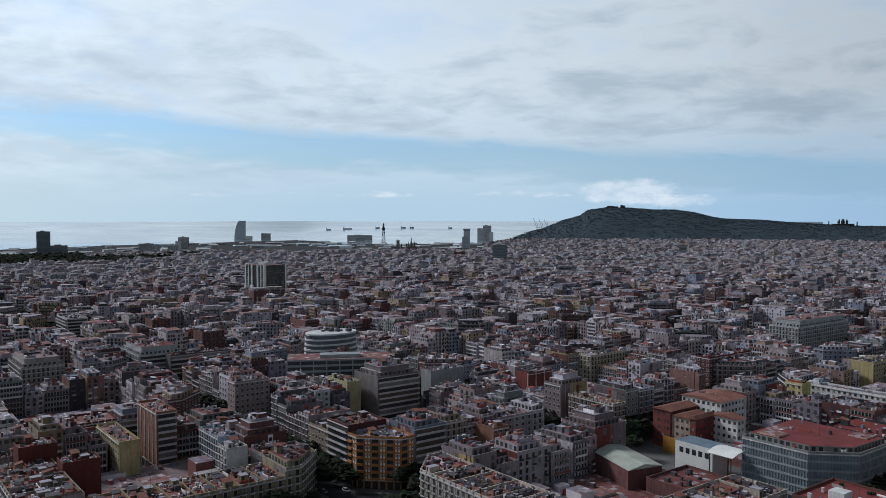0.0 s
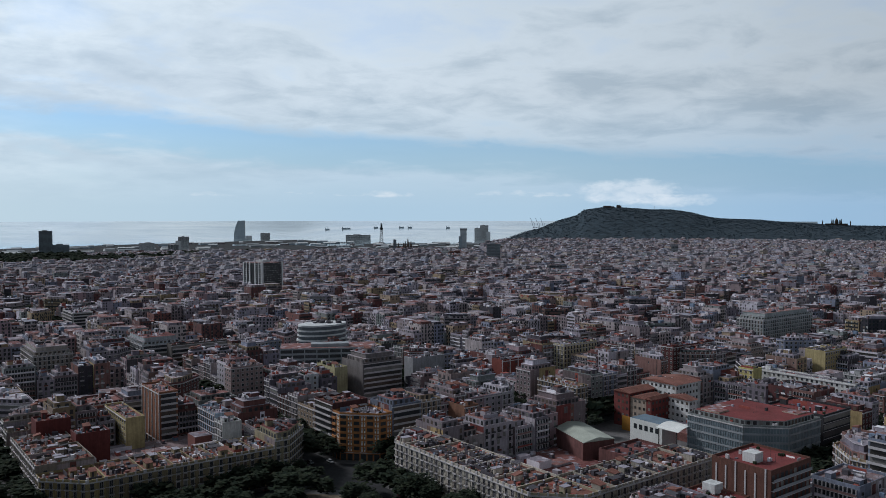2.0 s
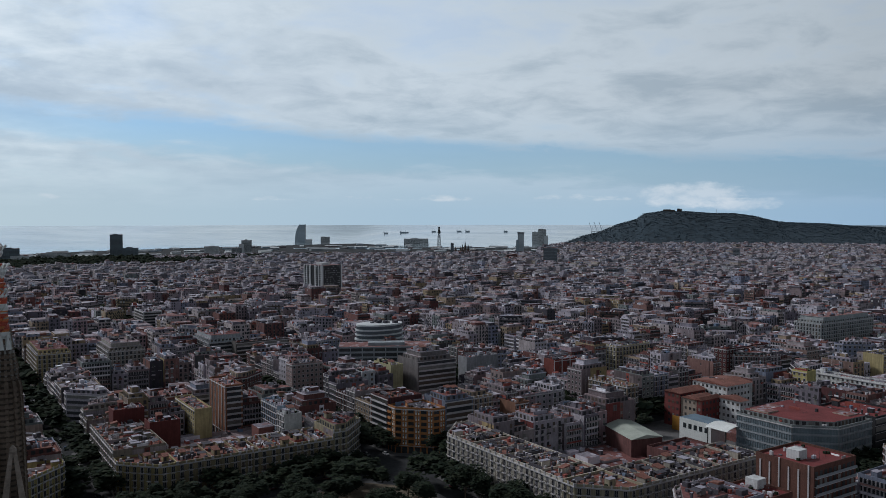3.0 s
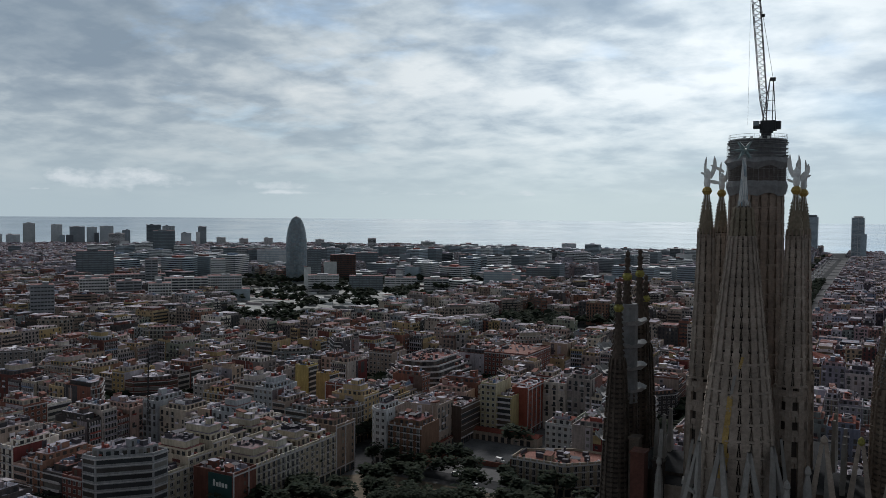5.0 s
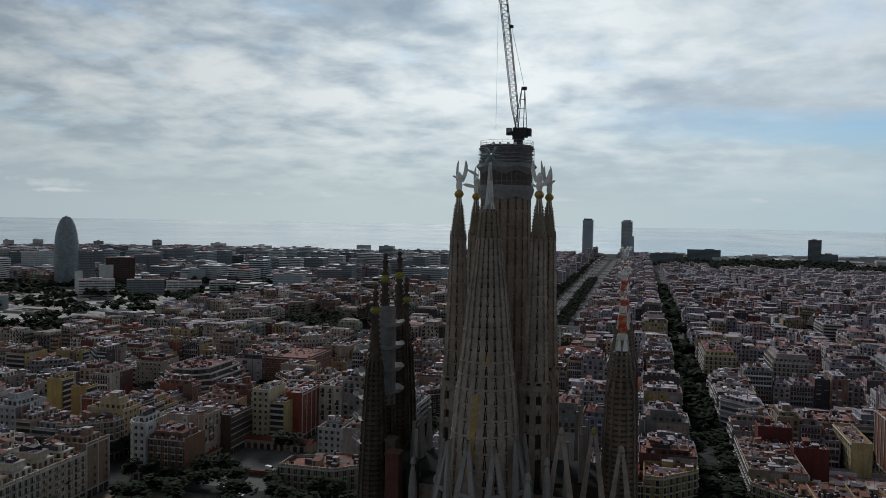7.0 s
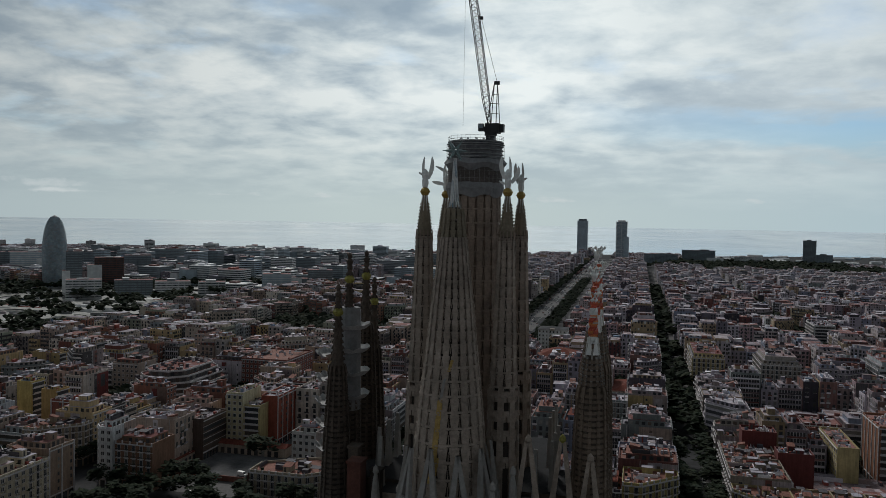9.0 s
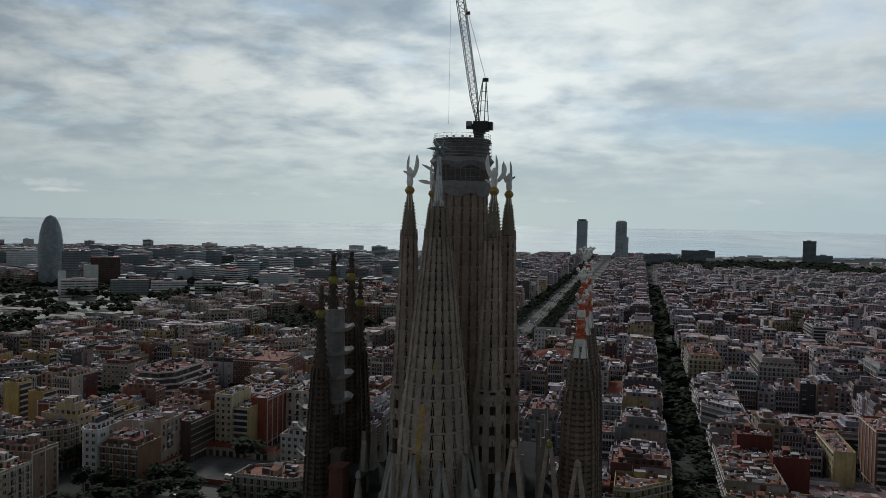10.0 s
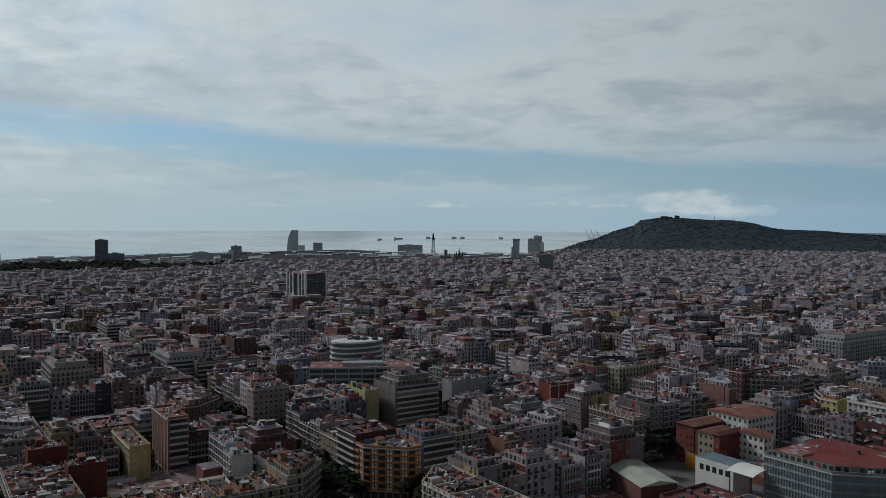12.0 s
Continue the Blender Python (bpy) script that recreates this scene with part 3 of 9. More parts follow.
def ground_z(x, y):
    """The land falls gently towards the sea."""
    return -0.0045 * min(max(y - 90.0, 0.0), 2700.0)


def coast(az):
    """How far the land reaches from the middle of the walk, by azimuth from +y in degrees."""
    stops = [(-70, 3300), (-37, 3300), (-28, 3150), (-20, 2980), (-7, 3120), (0, 3300), (5, 3380), (10, 3600), (15, 3820), (20, 4000), (24, 4200), (27, 4350), (29, 4000), (33, 3700), (40, 3800), (46, 4200), (50, 4700), (75, 4700)]
    for (a0, r0), (a1, r1) in zip(stops, stops[1:]):
        if az <= a1:
            return r0 + (r1 - r0) * max(0.0, (az - a0) / (a1 - a0))
    return stops[-1][1]


MID = (40.0, -220.0)


def polar(az, r):
    a = radians(az)
    return MID[0] + r * math.sin(a), MID[1] + r * math.cos(a)


def azimuth(x, y):
    return math.degrees(math.atan2(x - MID[0], y - MID[1])), math.hypot(x - MID[0], y - MID[1])


# ---------------------------------------------------------------- ground and sea


def build_ground():
    g = Shape()
    n = 48
    rs = [0, 150, 400, 900, 1500, 2100, 2700, 3300, 3900, 4500, 4950]
    s = g.slot("asphalt")
    g.v.append((MID[0], MID[1], ground_z(*MID) - 0.02))
    for r in rs[1:]:
        for k in range(n):
            x, y = polar(360 * k / n, r)
            g.v.append((x, y, ground_z(x, y) - 0.02))
    for k in range(n):
        g.f.append((0, 1 + (k + 1) % n, 1 + k))
        g.m.append(s)
    for j in range(len(rs) - 2):
        for k in range(n):
            a, b = 1 + j * n + k, 1 + j * n + (k + 1) % n
            g.f.append((a, b, b + n, a + n))
            g.m.append(s)
    thing("ground", g, "dark asphalt ground of the city, falling towards the sea", "ground", kind="structure")
    w = Shape()
    s = w.slot("sea")
    az0, az1, na, nr = -75, 62, 137, 14
    for k in range(na + 1):
        az = az0 + (az1 - az0) * k / na
        r0 = min(coast(az), 4700)
        for j in range(nr + 1):
            u = j / nr
            r = r0 + (4920 - r0) * u
            x, y = polar(az, r)
            # the sheet climbs outwards so its edge meets the horizon in the camera's view
            far = 118.5 - 4920 * math.tan(radians(0.42))
            w.v.append((x, y, -11.9 + (far + 11.9) * (u ** 1.3)))
    for k in range(na):
        for j in range(nr):
            a = k * (nr + 1) + j
            w.f.append((a, a + nr + 1, a + nr + 2, a + 1))
            w.m.append(s)
    thing("water", w, "pale calm sea reaching to a hazy horizon", "sea", kind="structure", smooth=True)


build_ground()

# ---------------------------------------------------------------- apartment buildings
BLOCK, PITCH, CHAMFER = 56.65, 133.3, 14.1
GRID_X, GRID_Y = 9.3, 21.3


TOWERS = [  # kind, x, y, width, top
    ("slab", -2722, 1580, 18, 31), ("slab", -2615, 1560, 43, 32), ("slab", -2669, 1659, 39, 70), ("slab", -2616, 1732, 37, 66),
    ("slab", -2496, 1726, 49, 60), ("slab", -2544, 1826, 34, 56), ("slab", -2512, 1866, 47, 60), ("pale", -2031, 1506, 46, 48),
    ("slab", -2392, 1853, 27, 48), ("dark", -1664, 1317, 36, 82), ("dark", -1501, 1200, 50, 71), ("slab", -2148, 1825, 40, 67),
    ("slab", -2036, 1797, 33, 45), ("slab", -2069, 1906, 28, 65), ("pale", -2057, 1987, 31, 25), ("pale", -1998, 2041, 31, 21),
    ("pale", -1900, 2060, 31, 25), ("pale", -1726, 2135, 31, 22), ("pale", -1546, 2199, 28, 26), ("dark", -1153, 1052, 26, 44),
    ("pale", -1142, 1076, 24, 46), ("dark", -1113, 1076, 21, 41), ("glass", -1070, 1086, 59, 42), ("dark", -1045, 1208, 40, 39),
    ("dark", -949, 1154, 47, 17), ("dark", -958, 971, 29, 15), ("grey", -697, 291, 21, 45),
    ("grey", -904, 593, 74, 28), ("grey", -984, 575, 67, 23), ("dark", -1869, 1058, 28, 28), ("dark", -1449, 953, 79, 22),
    ("dark", -1099, 1769, 27, 26), ("dark", -858, 1558, 32, 19),
    ("glass", -809, 2191, 44, 29), ("dark", 112, 2340, 98, 23), ("dark", 224, 2385, 97, 35), ("pale", 372, 2421, 78, 18),
    ("dark", 570, 2549, 38, 69), ("dark", 610, 2541, 52, 25), ("pale", 1085, 2769, 38, 38), ("pale", 933, 2715, 51, 19),
    ("pale", 1018, 2687, 37, 12), ("pale", 1803, 3609, 46, 27), ("pale", 2115, 3216, 121, 21), ("dark", 1460, 1914, 9, 41),
    ("pale", 2564, 2835, 28, 55), ("pale", 2622, 2852, 40, 68), ("dark", 1317, 1270, 33, 49), ("pale", 1348, 1503, 18, 25),
    ("red", 1370, 1486, 34, 22), ("grey", 1930, 1198, 18, 37), ("pale", 1811, 1189, 47, 20), ("grey", 2129, 1737, 24, 23),
    ("dark", -597, 1184, 43, 16), ("dark", -870, 1566, 38, 20),
    ("grey", 301, 269, 66, 28), ("pale", -751, 606, 44, 32), ("pale", -772, 556, 55, 31), ("pale", -792, 428, 32, 38), ("grey", -760, 452, 28, 35), ("pale", -732, 474, 26, 32), ("dark", -1056, 642, 54, 55), ("pale", -895, 745, 22, 43),
    ("grey", -854, 572, 16, 52), ("dark", -779, 844, 22, 59), ("red", -805, 963, 44, 44), ("pale", -708, 773, 46, 24), ("dark", -681, 850, 53, 19),
    ("pale", -633, 877, 50, 17), ("pale", -582, 902, 39, 16), ("dark", -678, 1201, 26, 39), ("glass", -478, 908, 42, 31), ("dark", -457, 1026, 39, 31),
    ("dark", -903, 1185, 49, 36), ("glass", -951, 1508, 26, 38), ("pale", -1273, 1780, 23, 44),
]


def along(p, q, u, out, z):
    """A point of the wall from p to q at u metres, out metres in front of it."""
    d = math.hypot(q[0] - p[0], q[1] - p[1])
    dx, dy = (q[0] - p[0]) / d, (q[1] - p[1]) / d
    return p[0] + dx * u + dy * out, p[1] + dy * u - dx * out, z


def slab(shape, p, q, u0, u1, o0, o1, z0, z1, mat, top=None):
    low = [along(p, q, u, o, z0) for u, o in ((u0, o1), (u1, o1), (u1, o0), (u0, o0))]
    high = [(x, y, z1) for x, y, _ in low]
    shape.hexa(low, high, mat, top, bottom=True)


def window_mesh(w, h):
    """A window with a raised frame round a set-back pane, facing -y."""
    s = Shape()
    f, d = 0.09, 0.12
    s.box(-w / 2 - f, -d, -f, -w / 2, 0, h + f, "trim")
    s.box(w / 2, -d, -f, w / 2 + f, 0, h + f, "trim")
    s.box(-w / 2, -d, h, w / 2, 0, h + f, "trim")
    s.box(-w / 2, -d - 0.08, -f, w / 2, 0, 0, "trim")
    s.poly([(-w / 2, -0.02, 0), (w / 2, -0.02, 0), (w / 2, -0.02, h), (-w / 2, -0.02, h)], "shade")
    s.box(-0.04, -0.07, 0, 0.04, -0.02, h, "trim")
    return s


def balcony_mesh(w, deep=0.9, solid=False):
    s = Shape()
    s.box(-w / 2, -deep, -0.14, w / 2, 0, 0.0, "trim")
    if solid:
        s.box(-w / 2, -deep, 0, w / 2, -deep + 0.1, 1.0, "trim")
    else:
        s.box(-w / 2, -deep, 0.95, w / 2, -deep + 0.06, 1.02, "iron")
        n = max(4, int(w / 0.3))
        for k in range(n + 1):
            x = -w / 2 + (w - 0.04) * k / n
            s.box(x, -deep + 0.01, 0, x + 0.04, -deep + 0.05, 0.95, "iron", bottom=False)
        for x in (-w / 2, w / 2 - 0.05):
            s.box(x, -deep, 0.95, x + 0.05, 0, 1.0, "iron")
    return s


def facade(shape, p, q, floors, fh, style, rng, near=None):
    """Openings, balconies and bands of one street front. near: a list that takes the poses of single windows and balconies."""
    d = math.hypot(q[0] - p[0], q[1] - p[1])
    if d < 2.5:
        return
    base = 4.3
    bays = max(1, int(d / rng.choice((2.7, 3.0, 3.3))))
    step = d / bays
    turn = math.atan2(q[1] - p[1], q[0] - p[0])
    # shop fronts
    for b in range(bays):
        slab(shape, p, q, b * step + 0.4, (b + 1) * step - 0.4, 0.0, 0.03, 0.2, 3.4, "glass")
    slab(shape, p, q, 0, d, 0.0, 0.25, base - 0.45, base - 0.1, "trim")
    for f in range(floors - 1):
        z = base + f * fh
        if style == 1:  # long balconies with solid parapets
            slab(shape, p, q, 0.5, d - 0.5, 0.0, 1.1, z, z + 0.18, "trim")
            slab(shape, p, q, 0.5, d - 0.5, 1.0, 1.1, z + 0.18, z + 1.05, "trim")
            slab(shape, p, q, 0.9, d - 0.9, 0.0, 0.04, z + 0.3, z + fh - 0.35, "shade")
            continue
        if style == 4:  # loggias between strips of pale windows
            for b in range(bays):
                u0, u1 = b * step, (b + 1) * step
                if b % 2 == 0:
                    slab(shape, p, q, u0 + 0.25, u1 - 0.25, 0.0, 0.05, z + 1.0, z + fh - 0.3, "glass")
                    slab(shape, p, q, u0 + 0.1, u1 - 0.1, 0.0, 0.7, z - 0.1, z + 0.95, "wall")
                else:
                    for m in (0.3, 0.7):
                        um = u0 + (u1 - u0) * m
                        slab(shape, p, q, um - 0.32, um + 0.32, 0.0, 0.08, z + 0.35, z + fh - 0.5, "white")
                        slab(shape, p, q, um - 0.22, um + 0.22, 0.0, 0.1, z + 1.4, z + fh - 0.7, "shade")
            continue
        if style == 5:  # blank brick with pale upright lines
            for b in range(bays + 1):
                if f == 0 and b % 2 == 0:
                    u = min(max(b * step, 0.3), d - 0.3)
                    slab(shape, p, q, u - 0.28, u + 0.28, 0.0, 0.3, 1.0, base + (floors - 1) * fh + 0.9, "trim")
            for b in range(1, bays, 2):
                mid = (b + 0.5) * step
                slab(shape, p, q, mid - 0.5, mid + 0.5, 0.0, 0.06, z + 0.9, z + 2.3, "shade")
            continue
        if style == 6:  # office glazing with fins
            slab(shape, p, q, 0.3, d - 0.3, 0.0, 0.1, z + 0.85, z + fh - 0.1, "tower_glass")
            slab(shape, p, q, 0.0, d, 0.0, 0.35, z - 0.1, z + 0.8, "tower_grey")
            n = int(d / 1.3)
            for k in range(n + 1):
                u = 0.3 + (d - 0.6) * k / n
                slab(shape, p, q, u - 0.07, u + 0.07, 0.1, 0.34, z + 0.8, z + fh - 0.1, "tower_grey")
            continue
        if style == 3:  # ribbon windows
            slab(shape, p, q, 0.5, d - 0.5, 0.0, 0.05, z + 0.95, z + fh - 0.45, "shade")
            slab(shape, p, q, 0.0, d, 0.0, 0.14, z - 0.1, z + 0.12, "trim")
            continue
        for b in range(bays):
            w = 1.3 if style == 0 else 1.35
            h = fh - 0.75 if style == 0 else 1.45
            lift = 0.12 if style == 0 else 0.9
            mid = (b + 0.5) * step
            if near is not None:
                x, y, _ = along(p, q, mid, 0.0, 0)
                near.append(("window", w, h, x, y, z + lift, turn))
                if style == 0 or (style == 2 and b % 2 == 0 and bays > 2):
                    near.append(("balcony", step * 0.6, 0.75, x, y, z, turn))
                continue
            x0, x1 = mid - w / 2, mid + w / 2
            quad = [along(p, q, u, 0.09, zz) for u, zz in ((x0, z + lift), (x1, z + lift), (x1, z + lift + h), (x0, z + lift + h))]
            shape.poly(quad, "shade")
            shape.poly([along(p, q, u, 0.05, zz) for u, zz in ((x0 - 0.16, z + lift - 0.1), (x1 + 0.16, z + lift - 0.1), (x1 + 0.16, z + lift + h + 0.22), (x0 - 0.16, z + lift + h + 0.22))], "trim")
            if style == 0:
                slab(shape, p, q, mid - step * 0.36, mid + step * 0.36, 0.0, 0.75, z - 0.12, z + 0.06, "trim")
                slab(shape, p, q, mid - step * 0.36, mid + step * 0.36, 0.68, 0.74, z + 0.7, z + 0.98, "iron")
            else:
                slab(shape, p, q, x0 - 0.1, x1 + 0.1, 0.0, 0.2, z + lift - 0.12, z + lift, "trim")
    top = base + (floors - 1) * fh
    slab(shape, p, q, 0, d, 0.0, 0.45, top - 0.4, top, "trim")
    if style == 0:
        slab(shape, p, q, 0, d, 0.0, 0.2, top - fh - 0.15, top - fh + 0.05, "trim")
        for b in range(bays + 1):
            u = min(max(b * step, 0.3), d - 0.3)
            slab(shape, p, q, u - 0.22, u + 0.22, 0.0, 0.14, base, top + 0.9, "wall")
            slab(shape, p, q, u - 0.3, u + 0.3, 0.0, 0.3, top, top + 1.25, "trim")


def plain_back(shape, p, q, floors, fh, rng):
    """The side to the courtyard: galleries with white posts, or plain openings over narrow balconies."""
    d = math.hypot(q[0] - p[0], q[1] - p[1])
    bays = max(1, int(d / 3.2))
    glazed = rng.random() < 0.45
    for f in range(floors - 1):
        z = 4.3 + f * fh
        if glazed:
            slab(shape, p, q, 0.8, d - 0.8, 0.0, 1.1, z - 0.1, z + 0.1, "trim")
            slab(shape, p, q, 0.8, d - 0.8, 1.0, 1.1, z + 0.1, z + 0.95, "bits")
            slab(shape, p, q, 0.9, d - 0.9, 0.0, 0.3, z + 0.95, z + fh - 0.5, "glass")
            for k in range(bays * 2 + 1):
                u = 0.9 + (d - 1.8) * k / (bays * 2)
                slab(shape, p, q, u - 0.08, u + 0.08, 0.3, 1.08, z + 0.95, z + fh - 0.3, "trim")
            continue
        for b in range(bays):
            if rng.random() < 0.1:
                continue
            mid = (b + 0.5) * d / bays
            shape.poly([along(p, q, u, 0.05, zz) for u, zz in ((mid - 0.75, z + 0.3), (mid + 0.75, z + 0.3), (mid + 0.75, z + 2.4), (mid - 0.75, z + 2.4))], "shade")
            if rng.random() < 0.6:
                slab(shape, p, q, mid - 1.2, mid + 1.2, 0.0, 0.85, z - 0.1, z + 0.06, "trim")
                slab(shape, p, q, mid - 1.2, mid + 1.2, 0.78, 0.85, z + 0.06, z + 0.95, rng.choice(("iron", "bits", "trim")))


def party_wall(shape, p, q, top, rng):
    """A bare side wall: another render, patches, a few small openings, a light well and pipes."""
    d = math.hypot(q[0] - p[0], q[1] - p[1])
    if d < 5:
        return
    if rng.random() < 0.75:
        u0 = rng.choice((0.0, 0.0, d * 0.35, d * 0.5))
        slab(shape, p, q, u0 + 0.05, min(d, u0 + d * rng.choice((0.5, 0.65, 1.0))) - 0.05, 0.0, 0.05, top * rng.uniform(0.0, 0.4), top + rng.choice((0.0, 0.5, 0.9)), "party")
    if rng.random() < 0.5:
        u = rng.uniform(0.15, 0.7) * d
        slab(shape, p, q, u, u + rng.uniform(2, 5), 0.05, 0.09, top - rng.uniform(3, 9), top - rng.uniform(0, 1.5), "party")
    if rng.random() < 0.5:
        u = rng.uniform(0.3, 0.65) * d
        slab(shape, p, q, u, u + 2.4, 0.0, 0.1, top * 0.25, top + 0.2, "bits")
        for f in range(int(top / 3.1) - 2):
            z = top - 2.6 - 3.05 * f
            shape.poly([along(p, q, v, 0.14, zz) for v, zz in ((u + 0.5, z), (u + 1.9, z), (u + 1.9, z + 1.5), (u + 0.5, z + 1.5))], "shade")
    cols = [rng.uniform(1.5, d - 1.5) for _ in range(rng.randint(1, 4))]
    for f in range(int(top / 3.1) - 1):
        z = top - 2.7 - 3.05 * f
        for u in cols:
            if rng.random() < 0.5:
                w = rng.choice((0.35, 0.5, 0.7))
                slab(shape, p, q, u - w - 0.12, u + w + 0.12, 0.0, 0.11, z - 0.12, z, "trim")
                shape.poly([along(p, q, v, 0.12, zz) for v, zz in ((u - w, z), (u + w, z), (u + w, z + 1.3), (u - w, z + 1.3))], "shade")
    for _ in range(rng.randint(0, 2)):
        u = rng.uniform(0.6, d - 0.6)
        slab(shape, p, q, u - 0.09, u + 0.09, 0.0, 0.22, 0.5, top + 0.5, rng.choice(("iron", "bits", "trim")))


def roof_clutter(shape, poly, top, rng, count):
    """Small things of a roof terrace: tanks, pots, cables' posts, vents, dishes, sheets, low walls."""
    xs, ys = [p[0] for p in poly], [p[1] for p in poly]
    for _ in range(count):
        x, y = rng.uniform(min(xs) + 0.6, max(xs) - 0.6), rng.uniform(min(ys) + 0.6, max(ys) - 0.6)
        if not inside(poly, x, y):
            continue
        kind = rng.random()
        if kind < 0.35:
            w, d, h = rng.uniform(0.3, 0.9), rng.uniform(0.3, 0.9), rng.uniform(0.4, 1.3)
            shape.box(x - w, y - d, top, x + w, y + d, top + h, "bits", bottom=False)
        elif kind < 0.5:
            h = rng.uniform(0.5, 1.2)
            w, d = (rng.uniform(1.5, 4.0), 0.12) if rng.random() < 0.5 else (0.12, rng.uniform(1.5, 4.0))
            if inside(poly, x + w, y + d):
                shape.box(x, y, top, x + w, y + d, top + h, rng.choice(("wall", "bits", "trim")), bottom=False)
        elif kind < 0.62:
            shape.box(x - 0.4, y - 0.4, top, x + 0.4, y + 0.4, top + 1.5, "trim", bottom=False)
        elif kind < 0.78:
            shape.box(x - 0.03, y - 0.03, top, x + 0.03, y + 0.03, top + rng.uniform(2, 4), "iron", bottom=False)
        elif kind < 0.9:
            w, d = rng.uniform(0.8, 2.2), rng.uniform(0.7, 1.6)
            if inside(poly, x + w, y + d):
                shape.box(x, y, top + 0.05, x + w, y + d, top + 0.3, "bits", bottom=False)
        else:
            shape.box(x - 0.5, y - 0.5, top, x + 0.5, y + 0.5, top + 0.9, "leaf", bottom=False)


def inside(poly, x, y):
    hit = False
    for (x0, y0), (x1, y1) in zip(poly, poly[1:] + poly[:1]):
        if (y0 > y) != (y1 > y) and x < (x1 - x0) * (y - y0) / (y1 - y0) + x0:
            hit = not hit
    return hit


def shrink(poly, by):
    cx, cy = sum(p[0] for p in poly) / len(poly), sum(p[1] for p in poly) / len(poly)
    out = []
    for x, y in poly:
        d = math.hypot(x - cx, y - cy)
        out.append((cx + (x - cx) * (1 - by / d), cy + (y - cy) * (1 - by / d)))
    return out


def shell(shape, poly, z0, top, parapet, wall, roof):
    """Walls with a parapet round a flat roof, in one piece."""
    inner = shrink(poly, 0.45)
    n, k, s = len(shape.v), len(poly), shape.slot(wall)
    for ring, z in ((poly, z0), (poly, top + parapet), (inner, top + parapet), (inner, top)):
        shape.v.extend((x, y, z) for x, y in ring)
    for lvl in range(3):
        for a in range(k):
            b = (a + 1) % k
            shape.f.append((n + lvl * k + a, n + lvl * k + b, n + lvl * k + k + b, n + lvl * k + k + a))
            shape.m.append(s)
    shape.poly([(x, y, top) for x, y in inner], roof)


